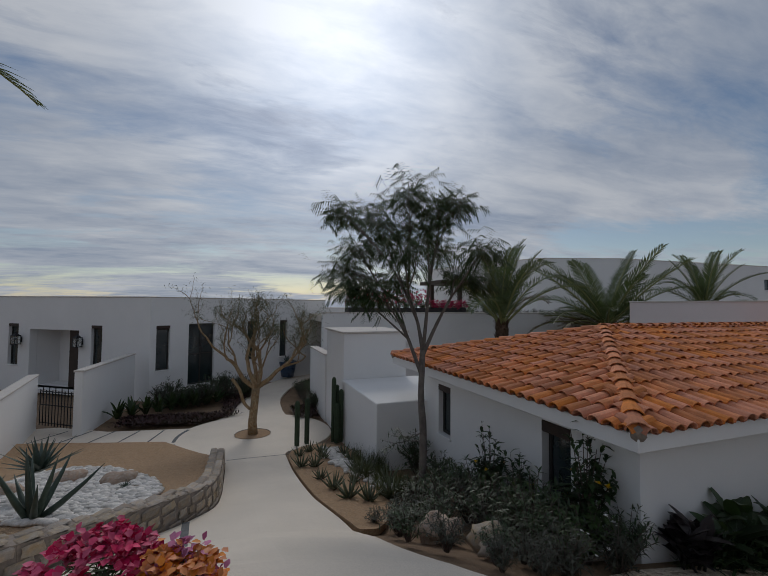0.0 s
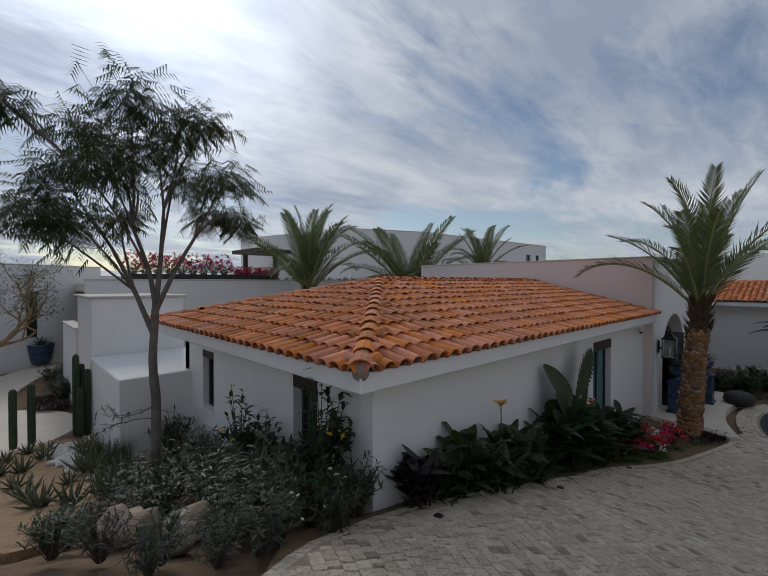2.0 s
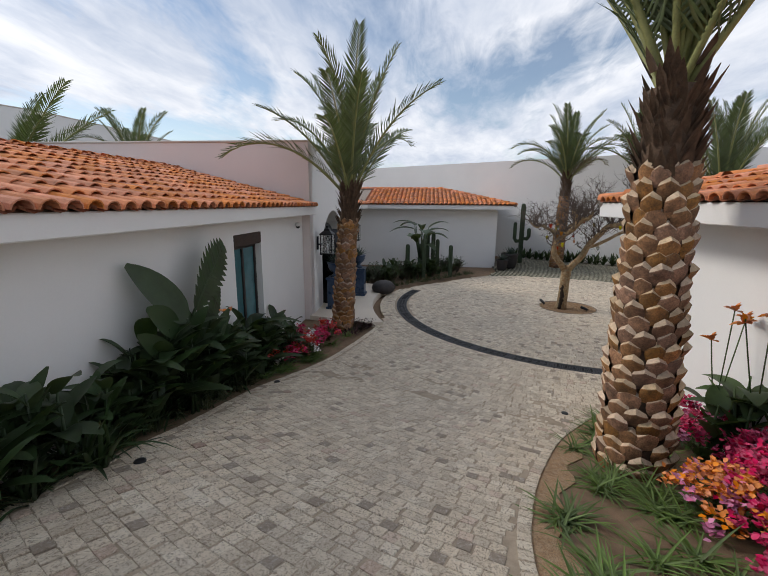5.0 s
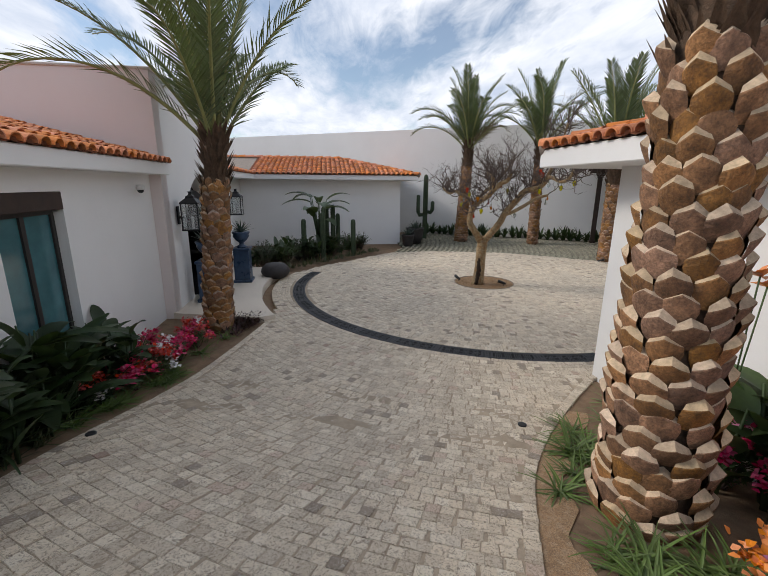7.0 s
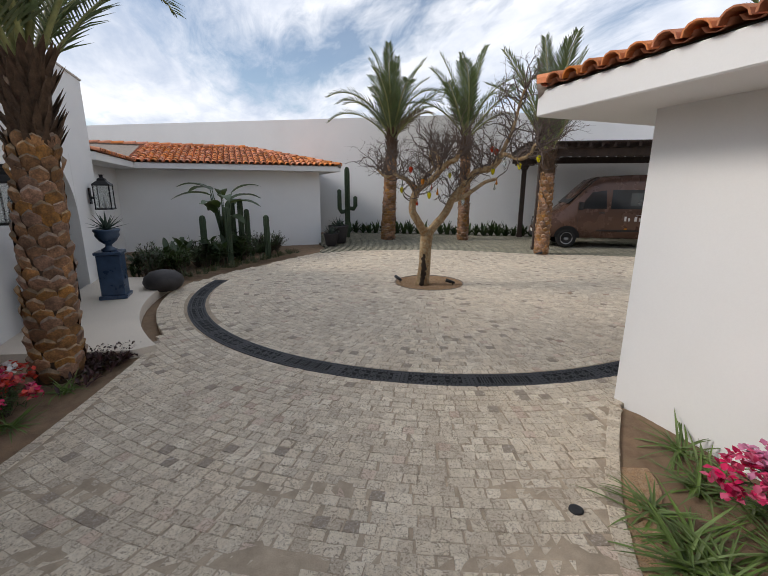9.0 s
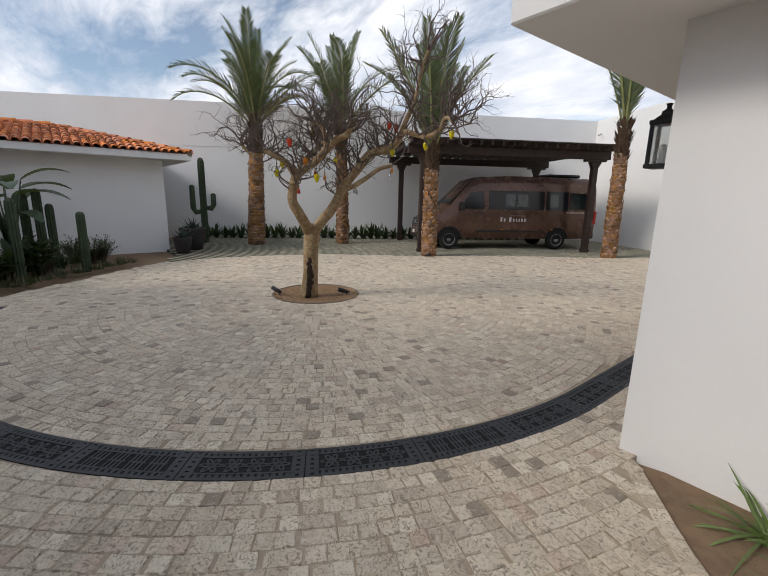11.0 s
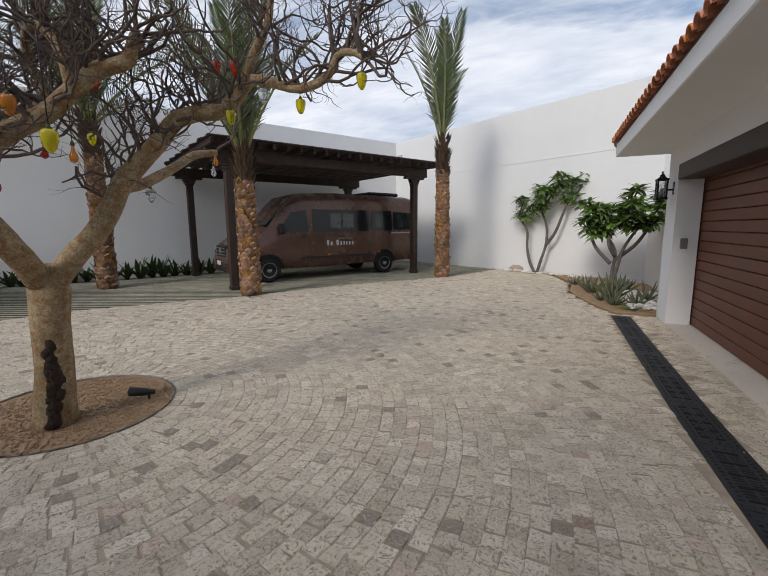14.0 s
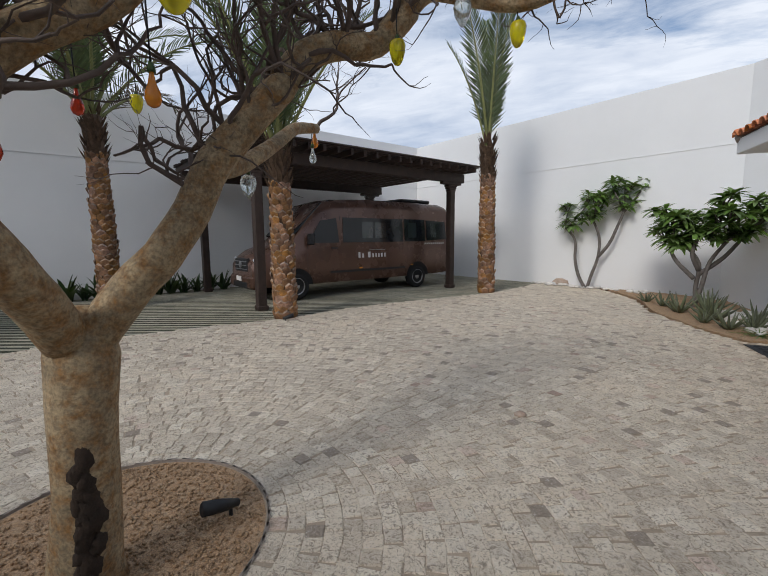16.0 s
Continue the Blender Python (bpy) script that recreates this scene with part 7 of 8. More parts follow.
BIRD = broad_mesh("leaves", LEAF_DARK, 44, 0.9, 4, 0.7, 0.2, 6)
GREEN_CANNA = broad_mesh("leaves", LEAF, 46, 0.7, 5, 0.36, 0.16, 4)
SHRUB = [shrub_mesh("foliage", m_, 50 + i, rx, rz, n, l, w) for i, (m_, rx, rz, n, l, w) in enumerate(((LEAF_DARK, 0.55, 0.75, 560, 0.13, 0.024), (LEAF, 0.5, 0.7, 480, 0.12, 0.03), (LEAF_SAGE, 0.45, 0.6, 420, 0.13, 0.022), (LEAF_DARK, 0.35, 1.35, 420, 0.15, 0.05)))]
FLOWERS = {"white": flower_mesh("flowers", WHITE_PETAL, 1, 5, 0.45, 0.035, 0.75), "yellow": flower_mesh("flowers", YELLOW, 2, 4, 0.3, 0.045, 1.2), "red": flower_mesh("flowers", RED, 3, 26, 0.35, 0.045, 0.55)}
LOW_TUFT = [strap_mesh("leaves", LEAF_OLIVE, 26, 0.28, 0.02, 70 + i, 0.2, 1.4, 0.2) for i in range(2)]
WISPY = strap_mesh("leaves", LEAF_OLIVE, 70, 0.6, 0.008, 75, 0.9, 1.5, 0.15)
ALOE_ME = [aloe_mesh("leaves", ALOE, 13, 0.33, 0.05, 80 + i) for i in range(2)]
ALOE_BIG = aloe_mesh("leaves", AGAVE, 8, 1.05, 0.12, 84, e0=0.55)
ROW_PLANT = strap_mesh("leaves", LEAF_DARK, 14, 0.55, 0.07, 86, 0.75, 1.45, 0.3, "lance")


def plant(name, me, at, label, category="plant", group="", s=1.0, rz=None, extra=None, sz=1.0):
    t = thing(name, label, category, at, group, rz=rz if rz is not None else random.uniform(0, 360), scale=s)
    ob = new("leaves", me)
    ob.parent = t
    ob.scale = (1, 1, sz)
    for nm, e, off in extra or ():
        o = new(nm, e)
        o.parent = t
        o.location = off
        o["kind"] = "stuff"
    return t


def g(x, y, up=-0.02):
    return (x, y, land(x, y) + up)


random.seed(77)
# bed along the tiled house
KINDS = [(BROAD_BLACK, "canna", "bronze-leaved canna clump at the house corner"), (BROAD[1], "canna", "dark green canna clump along the white wall"), (BROAD[0], "canna", "dark green canna clump along the white wall"), (STRAP[0], "lily_clump", "strap-leaved lily clump along the white wall"), (BIRD, "bird_of_paradise", "tall bird-of-paradise clump along the white wall"), (STRAP[1], "lily_clump", "strap-leaved lily clump along the white wall")]
for i in range(62):
    x = 5.0 + i * 0.13 + random.uniform(-0.05, 0.05)
    y = 3.42 + random.uniform(-0.1, 0.08) if i < 11 else 3.3 + random.uniform(-0.2, 0.18)
    k = 0 if i < 4 else random.choice((1, 3, 5, 2, 3)) if i < 26 else random.choice((3, 5, 3, 2, 5, 4))
    me, nm, lb = KINDS[k]
    plant(nm, me, g(x, y), lb, group="house bed plants", s=random.uniform(0.85, 1.25))
for x, y in ((9.35, 3.4), (9.7, 3.3)):
    plant("bird_of_paradise", BIRD, g(x, y), "tall bird-of-paradise clump along the white wall", s=1.15)
# one big upright paddle leaf pair
big = thing("banana_plant", "tall banana plant with two torn paddle leaves", "plant", g(9.3, 3.3), scale=1.68)
m = M()
for (dx, dz, L, w, a) in ((-0.02, 0.72, 0.62, 0.27, 2.25), (0.08, 0.75, 0.72, 0.40, 0.1), (-0.14, 0.66, 0.42, 0.2, 3.3), (0.04, 0.6, 0.42, 0.2, 2.0), (0.2, 0.5, 0.5, 0.2, 0.4), (-0.2, 0.45, 0.55, 0.17, 3.5), (0.1, 0.35, 0.5, 0.18, 5.6), (-0.05, 0.4, 0.5, 0.18, 2.9)):
    m.tube([(0, 0, 0), (dx * 0.5, 0, dz * 0.6), (dx, 0, dz)], [0.03, 0.022, 0.014], 6)
    way = Vector((math.cos(a) * 0.75, math.sin(a) * 0.25, 0.62)).normalized()
    rr = random.Random(int(L * 100))
    if a < 1:
        for j in range(12):
            for s in (-1, 1):
                b0 = Vector((dx, 0, dz)) + way * (L * (j + 1) / 13)
                m.blade(b0, way * 0.55 + Vector((-way.z, 0, way.x)) * s, (0, -1, 0), w * 0.62 * math.sin(math.pi * (j + 2) / 15), 0.085, 0.08, 2, 0.05, "strap")
        m.tube([(dx, 0, dz), Vector((dx, 0, dz)) + way * L], [0.012, 0.004], 5)
    else:
        m.blade((dx, 0, dz), way, (0, -1, 0.2), L, w, 0.05, 8, 0.1, "broad")
part("leaves", m, LEAF_DARK, big)
for x, z, mt in ((6.9, 1.15, YELLOW), (10.35, 1.2, ORANGE)):
    t = thing("canna_flower", "single bright canna bloom on a tall stalk", "flower", g(x, 3.35))
    m = M()
    m.tube([(0, 0, 0), (0.02, 0, z * 0.6), (0, 0, z)], 0.008, 5)
    part("stalk", m, LEAF, t)
    m = M()
    for j in range(9):
        m.blade((0, 0, z), rosette_way(j * 0.7, 0.5 + 0.06 * j), (0, 0, 1), 0.17, 0.1, 0.3, 2, 0.1, "broad")
    part("petals", m, mt, t)
# flowering shrubs and burgundy cover near the entrance
pm = M()
rng = random.Random(5)
for k in range(900):
    x, y = 14.75 + rng.gauss(0, 0.33), 2.0 + rng.gauss(0, 0.22)
    if y < 1.62 + (15.1 - x) * 0.3 or y > 2.6 or x > 15.1:
        continue
    pm.blade((x, y, 0.02), rosette_way(rng.uniform(0, 6.28), rng.uniform(0.3, 1.3)), (0, 0, 1), 0.17, 0.04, 0.3, 2, 0.2)
solid("groundcover", pm, LEAF_PURPLE, "burgundy low groundcover beside the landing", "groundcover", "stuff")
for i in range(16):
    x = 10.9 + random.uniform(0, 3.2)
    plant("grass_clump", STRAP_LIGHT[i % 3], g(x, 2.95 - (x - 10.9) * 0.24 + random.uniform(0.0, 0.25)), "sprawling green strap-leaf clump", group="strap-leaf clumps", s=random.uniform(0.7, 1.0))
for i in range(14):
    x = 5.1 + i * 0.42
    plant("grass_clump", LOW_TUFT[i % 2], g(x, 3.38 - 0.02 * i * (i > 3) + random.uniform(-0.08, 0.05)), "low green tuft along the bed's edge", group="strap-leaf clumps", s=random.uniform(0.6, 1.0))

# island with the thick palm
for i in range(46):
    u = random.random()
    x = 6.3 + 4.6 * u
    edge = float(np.interp(x, [p[0] for p in BED_RIGHT], [p[1] for p in BED_RIGHT]))
    y = edge - random.uniform(0.18, 1.25)
    if math.hypot(x - 9.08, y + 1.98) < 0.55 or y < -3.25:
        continue
    plant("grass_clump", STRAP_LIGHT[i % 3], g(x, y, 0.0), "sprawling bright green strap-leaf clump on bare soil", group="strap-leaf clumps", s=random.uniform(0.75, 1.15))


def bougainvillea(at, seed, r, h, mats, label, heads=34):
    rng = random.Random(seed)
    t = thing("bougainvillea", label, "shrub", at)
    ob = new("foliage", SHRUB[1])
    ob.parent = t
    ob.scale = (r / 0.55, r / 0.55, h / 0.95)
    for i, mt in enumerate(mats):
        m = M()
        for k in range(heads if i == 0 else heads * 2 // 5):
            a, q = rng.uniform(0, 6.283), rng.uniform(0.1, 1) ** 0.6
            c = Vector((math.cos(a) * r * q, math.sin(a) * r * q, h * (1.0 - 0.55 * q * q) * rng.uniform(0.7, 1.1)))
            for j in range(20):
                p = c + Vector((rng.gauss(0, 0.033), rng.gauss(0, 0.033), rng.gauss(0, 0.028)))
                m.blade(p, rosette_way(rng.uniform(0, 6.283), rng.uniform(-0.2, 1.2)), (0, 0, 1), 0.055, 0.05, 0.1, 2, 0.15, "broad")
        part("bloom", m, mt, t)["kind"] = "stuff"


for i, (x, y) in enumerate(((12.1, 2.95), (12.55, 2.8), (13.05, 2.7), (13.55, 2.6), (13.95, 2.75), (12.6, 3.3), (13.3, 3.2), (11.6, 3.2))):
    bougainvillea(g(x, y), 140 + i, 0.27, 0.42, ((MAGENTA, RED), (RED, WHITE_PETAL), (MAGENTA, WHITE_PETAL))[i % 3], "low bougainvillea with red and white blooms by the entrance", 11)
# bougainvillea under the thick palm
for i, (x, y, mats) in enumerate(((8.15, -2.75, (MAGENTA, PINK)), (8.6, -3.0, (MAGENTA, MAGENTA)), (7.7, -2.45, (MAGENTA, ORANGE)), (9.4, -3.0, (MAGENTA, PINK)), (7.3, -2.75, (MAGENTA, MAGENTA)), (8.0, -2.2, (ORANGE, PINK)), (7.0, -2.2, (MAGENTA, PINK)), (6.4, -2.6, (MAGENTA, MAGENTA)), (9.95, -2.9, (MAGENTA, PINK)), (6.2, -1.7, (MAGENTA, MAGENTA)))):
    bougainvillea(g(x, y), 100 + i, 0.42, 0.72 if y < -2.4 else 0.5, mats, "bougainvillea in pink, magenta and orange bloom under the palm")
bougainvillea(g(-0.72, 2.85, -0.12), 120, 0.36, 0.36, (MAGENTA, MAGENTA), "magenta bougainvillea at the foot of the stone wall")
bougainvillea(g(-0.28, 2.7, -0.12), 121, 0.24, 0.28, (ORANGE, PINK), "orange bougainvillea at the path's edge")
for x, y, mt in ((9.5, -3.05, ORANGE), (9.05, -3.15, ORANGE), (7.8, -3.15, RED)):
    t = plant("canna", GREEN_CANNA, g(x, y), "green canna with orange blooms against the garage wall", s=1.6)
    for sx, h in ((-0.16, 1.02), (0.02, 1.22), (0.15, 1.15)):
        m = M()
        m.tube([(0, 0, 0.4), (sx * 0.7, 0, h * 0.8), (sx, 0, h)], 0.0045, 5)
        part("stalk", m, LEAF, t)
        m = M()
        for j in range(7):
            m.blade((sx, 0, h - 0.03), rosette_way(j * 0.9, -0.2 + 0.24 * j), (0, 0, 1), 0.075, 0.05, 0.1, 3, 0.25, "broad")
        part("petal_cluster", m, mt, t)

# dark mixed shrubs at the house corner
for i, (x, y, k, s) in enumerate(((3.5, 3.75, 0, 0.8), (3.95, 3.75, 1, 0.9), (3.0, 3.7, 2, 0.6), (3.6, 4.3, 0, 1.1), (4.3, 4.3, 0, 1.0), (3.4, 4.8, 2, 0.9), (4.1, 4.9, 1, 1.1), (3.5, 5.2, 0, 1.1), (4.3, 5.6, 0, 1.0), (3.7, 5.9, 2, 1.1), (4.2, 6.5, 0, 1.1), (3.5, 6.5, 0, 1.0), (4.25, 7.3, 1, 0.9), (4.3, 8.0, 0, 0.8), (3.3, 4.4, 0, 0.6), (2.8, 5.6, 2, 0.8), (3.1, 5.7, 0, 0.9), (4.45, 3.65, 0, 0.8), (2.9, 3.4, 2, 0.5), (3.15, 3.25, 2, 0.75), (4.2, 9.0, 0, 1.1), (3.95, 3.35, 2, 0.8), (2.1, 5.0, 0, 0.55), (2.25, 5.5, 2, 0.6), (1.95, 4.4, 0, 0.5), (2.2, 3.95, 2, 0.6), (2.5, 3.5, 0, 0.5), (2.35, 3.2, 2, 0.45), (3.3, 3.9, 0, 0.7), (2.7, 5.2, 0, 0.7), (2.6, 6.1, 2, 0.6), (3.0, 6.4, 0, 0.8), (2.0, 5.7, 2, 0.4), (3.4, 3.45, 1, 0.6), (2.75, 3.1, 2, 0.4))):
    plant("shrub", SHRUB[k], g(x, y), ("dark evergreen shrub in the mixed corner bed", "glossy green shrub with white blooms in the corner bed", "wispy purple-grey sage in the corner bed")[k], "shrub", "corner shrubs", s, extra=[("flowers", FLOWERS["white"], (0, 0, 0.05))] if k == 1 else None)
for x, y, h in ((4.35, 4.15, 1.15), (4.3, 6.2, 1.05), (4.4, 5.55, 0.85)):
    plant("tecoma_shrub", SHRUB[3], g(x, y), "upright yellow-flowered shrub against the white wall", "shrub", "corner shrubs", h, extra=[("flowers", FLOWERS["yellow"], (0, 0, 0.1))])
for i in range(26):
    plant("grass_clump", WISPY, g(2.9 + random.uniform(-0.2, 0.7), 6.6 + random.uniform(0, 4.2)), "fine feathery grass beside the white block", group="feather grass", s=random.uniform(0.7, 1.1))
for i, (x, y, s) in enumerate(((1.63, 10.05, 0.95), (1.95, 9.95, 0.95), (1.84, 8.74, 0.75), (1.92, 7.9, 1.0), (2.04, 7.24, 1.05), (2.33, 6.96, 1.0), (2.81, 7.09, 1.2), (2.95, 10.3, 1.0), (2.4, 11.3, 0.9), (2.1, 11.6, 0.8), (2.75, 8.8, 1.3), (3.05, 9.1, 1.2), (3.1, 8.0, 1.2), (2.3, 10.7, 0.9), (2.95, 11.0, 0.9), (2.45, 8.3, 0.7), (1.75, 11.2, 0.8))):
    plant("aloe", ALOE_ME[i % 2], g(x, y, 0.02), "small spiky aloe in the tan gravel", group="gravel aloes", s=s * 0.95)
for i, (x, y, rx, rz) in enumerate(((2.5, 4.68, 0.25, 0.17), (2.93, 4.27, 0.22, 0.17), (2.72, 3.86, 0.15, 0.1))):
    m = M()
    m.stone((x, y, land(x, y) + rz * 0.45), rx, rx * 0.8, rz, i + 2, 16, 11, 0.7)
    tagged(part("boulder", m, ROCK if i == 0 else STONE), "rough boulder among the shrubs", "rock", "corner boulders")
for x, y, h in ((1.89, 12.5, 1.35), (2.21, 12.65, 1.4), (3.04, 12.67, 2.0), (3.26, 12.6, 1.62), (3.16, 12.75, 1.75), (3.1, 12.5, 1.2)):
    t = thing("column_cactus", "tall ribbed green column cactus beside the path", "cactus", g(x, y), "path cacti")
    part("stem", column_mesh("stem", h, 0.075), None, t)

# pebbles: a ribbon in the corner bed and a patch in the walled bed
pb = M()
rng = random.Random(9)
for k in range(520):
    u = rng.random()
    x = float(np.interp(u, [0, 0.3, 0.55, 0.8, 1], [2.65, 2.62, 2.8, 3.0, 3.5])) + rng.gauss(0, 0.12)
    y = float(np.interp(u, [0, 0.3, 0.55, 0.8, 1], [11.7, 10.25, 9.2, 8.1, 7.4])) + rng.gauss(0, 0.1)
    s = rng.uniform(0.04, 0.085)
    pb.stone((x, y, land(x, y) + 0.03 + s * 0.3), s, s * rng.uniform(0.6, 0.9), s * 0.55, k, 7, 4, 0.15)
solid("pebbles", pb, PEBBLE, "ribbon of rounded white pebbles in the bed", "pebbles", "stuff")
pb = M()
n_ = 0
while n_ < 1700:
    x, y = rng.uniform(-5.0, -0.7), rng.uniform(6.6, 11.8)
    if ((x + 2.7 + (y - 9.2) * 0.35) / 1.35) ** 2 + ((y - 9.2) / 2.4) ** 2 > 1 or x > -0.72 - max(0, 8.0 - y) * 0.75:
        continue
    s = rng.uniform(0.05, 0.1)
    pb.stone((x, y, land(x, y) + 0.22 + s * 0.25), s, s * rng.uniform(0.55, 0.9), s * 0.5, n_, 7, 4, 0.15)
    n_ += 1
solid("pebbles", pb, PEBBLE, "patch of rounded white river pebbles in the gravel", "pebbles", "stuff")
gr_ = M()
rng = random.Random(3)
for k in range(2600):
    a, q = rng.uniform(0, 6.283), 0.78 * math.sqrt(rng.random())
    s = rng.uniform(0.006, 0.014)
    gr_.stone((17.5 + q * math.cos(a), -4.0 + q * math.sin(a), 0.012), s, s * 0.8, s * 0.6, k, 5, 3, 0.2)
solid("gravel_grains", gr_, GRAVEL, "loose tan gravel in the tree pit", "gravel", "stuff")
for x, y, s, lb in ((-2.05, 9.55, 0.24, "brown rock among the pebbles"), (-3.1, 10.3, 0.24, "tan rock among the pebbles"), (-3.9, 9.6, 0.22, "tan rock among the pebbles")):
    m = M()
    m.stone((x, y, land(x, y) + 0.28), s * 1.3, s, s * 0.7, int(s * 100), 12, 8, 0.4)
    tagged(part("rock", m, ROCK), lb, "rock")
plant("agave", ALOE_BIG, g(-2.62, 7.35, 0.2), "large blue-green agave behind the stone wall", "agave", s=0.85)
plant("agave", ALOE_BIG, g(-3.7, 8.2, 0.2), "large blue-green agave behind the stone wall", "agave", s=0.7)
plant("spiky_yucca", AG_ME, g(-3.1, 8.9, 0.7), "spiky yucca behind the pebbles", "yucca", s=1.8)
plant("barrel_cactus", AG_ME, g(-1.78, 8.85, 0.24), "small golden barrel cactus among pebbles", "cactus", s=0.4)

# villa beds
for i in range(9):
    x, y = -3.9 + i * 0.42, 17.7 + i * 0.22
    plant("agave_row", ROW_PLANT, (x, y, 0.15), "dark spear-leaved agave in a row before the villa", "agave", "villa row", 1.7)
for i in range(26):
    x = -2.8 + random.random() * 3.6
    y = 18.2 + (x + 2.8) * 0.55 + random.uniform(0, 1.8)
    plant("shrub", SHRUB[(0, 2)[i % 2]], (x, y, 0.12), "dark green shrub before the villa windows", "shrub", "villa shrubs", random.uniform(0.9, 1.4))
for i in range(16):
    x = 2.9 + random.random() * 0.7
    plant("shrub", SHRUB[i % 3], (x, 16.6 + random.random() * 4.5, 0.12), "dark green shrub by the garden wall", "shrub", "villa shrubs", random.uniform(0.7, 1.0))
pm = M()
rng = random.Random(6)
for k in range(4200):
    if k % 4:
        u = rng.random()
        x, y = -3.6 + 3.6 * u + rng.gauss(0, 0.15), 16.75 - 0.5 * u + rng.uniform(-0.2, 1.1)
    else:
        x, y = rng.uniform(-0.3, 1.0), rng.uniform(17.5, 21.5)
        if x > (y - 17.0) * 0.22:
            continue
    if math.hypot(x - 0.8, y - 14.4) < 2.6 or (x < -1.6 and y < 16.35 - (x + 3.84) * 0.24):
        continue
    pm.blade((x, y, 0.14), rosette_way(rng.uniform(0, 6.28), rng.uniform(0.2, 1.2)), (0, 0, 1), 0.2, 0.06, 0.3, 2, 0.2)
for k in range(900):
    x, y = rng.uniform(2.35, 3.2), rng.uniform(15.7, 17.6)
    if math.hypot(x - 0.75, y - 14) > 2.65:
        pm.blade((x, y, 0.14), rosette_way(rng.uniform(0, 6.28), rng.uniform(0.2, 1.2)), (0, 0, 1), 0.2, 0.06, 0.3, 2, 0.2)
solid("groundcover", pm, LEAF_PURPLE, "burgundy groundcover round the plaza", "groundcover", "stuff")

# bed before the east wing
for x, y, h in ((22.07, 1.19, 1.45), (22.1, 0.5, 1.7), (22.5, -0.65, 1.4), (23.6, -0.1, 1.55), (24.0, 0.7, 1.3), (23.2, 0.1, 1.9), (23.3, 0.35, 1.8)):
    t = thing("column_cactus", "slim ribbed column cactus in the east bed", "cactus", (x, y, -0.02), "east bed cacti")
    part("stem", column_mesh("stem", h, 0.095), None, t)
bp_ = thing("bird_of_paradise", "tall giant bird-of-paradise before the east wing", "plant", (23.3, 0.65, 0.0), scale=1.08)
m = M()
rng = random.Random(15)
for k in range(13):
    a = k * 2.4
    lean = Vector((math.cos(a), math.sin(a), 0)) * 0.3
    h = rng.uniform(1.2, 2.0)
    m.tube([(0, 0, 0), lean * 0.5 + Vector((0, 0, h * 0.6)), lean + Vector((0, 0, h))], [0.03, 0.022, 0.012], 5)
    m.blade(lean + Vector((0, 0, h)), rosette_way(a, rng.uniform(0.2, 0.9)), (0, 0, 1), rng.uniform(0.85, 1.15), 0.38, 0.45, 7, 0.14, "broad")
part("leaves", m, LEAF_DARK, bp_)
for i in range(46):
    u = random.random()
    x = 20.2 + 4.6 * u
    y = 1.6 - 3.6 * u + random.uniform(0.35, 1.7)
    if y > 3.6 or x > 25.7:
        continue
    me = (SHRUB[0], BROAD[1], STRAP[0], SHRUB[1], BROAD[0])[i % 5]
    plant(("shrub", "canna", "lily_clump", "shrub", "canna")[i % 5], me, (x, y, -0.02), "dark green planting before the east wing", "plant", "east bed plants", random.uniform(0.8, 1.2))
for i in range(30):
    u = i / 29
    x, y = 19.9 + 3.3 * u, 1.35 - 3.2 * u
    plant("grass_clump", LOW_TUFT[i % 2], (x + random.uniform(0.1, 0.35), y + random.uniform(0.1, 0.4), 0.0), "low green tuft along the cobbles", group="east edge tufts", s=random.uniform(0.7, 1.1))
sg = thing("saguaro", "branched saguaro cactus before the boundary wall", "cactus", (27.6, -4.7, -0.02))
part("stem", column_mesh("stem", 3.2, 0.125, 12), None, sg)
for s, z0 in ((-1, 1.35), (1, 1.2)):
    m = M()
    d = Vector((0.507, 0.862, 0)) * s
    m.tube([Vector((0, 0, z0)) + d * 0.1, Vector((0, 0, z0 - 0.03)) + d * 0.28, Vector((0, 0, z0 + 0.12)) + d * 0.38, Vector((0, 0, z0 + (0.95 if s > 0 else 0.5))) + d * 0.38, Vector((0, 0, z0 + (1.0 if s > 0 else 0.55))) + d * 0.38], [0.09, 0.1, 0.1, 0.095, 0.03], 12)
    part("arm", m, CACTUS, sg)
base_e = far_n
for i in range(44):
    p = CORNER + U * (3.4 + i * 0.36) - V * -0.45
    if i in (14, 15):
        continue
    plant("agave_row", ROW_PLANT, (p.x + random.uniform(-0.08, 0.08), p.y + random.uniform(-0.08, 0.08), -0.02), "dark spear-leaved plant in a row along the boundary wall", "plant", "wall row", random.uniform(1.15, 1.75))

# bed by the side gate
for i, (x, y, s) in enumerate(((12.6, -12.8, 1.3), (12.25, -12.1, 1.5), (12.9, -14.2, 0.8), (12.0, -13.2, 1.2), (12.3, -11.2, 1.0), (12.5, -11.7, 0.8), (11.8, -13.4, 1.0), (11.6, -12.0, 1.1), (11.9, -11.3, 1.0), (12.7, -13.6, 0.9))):
    plant("aloe", ALOE_ME[i % 2], (x, y, 0.02), "spiky grey-green aloe in the gate bed", "aloe", "gate bed aloes", s)
plant("yellow_dracaena", STRAP_LIGHT[0], (12.05, -10.75, 0.02), "yellow-green strap-leaf plant beside the garage pier", s=0.9)
pb = M()
rng = random.Random(19)
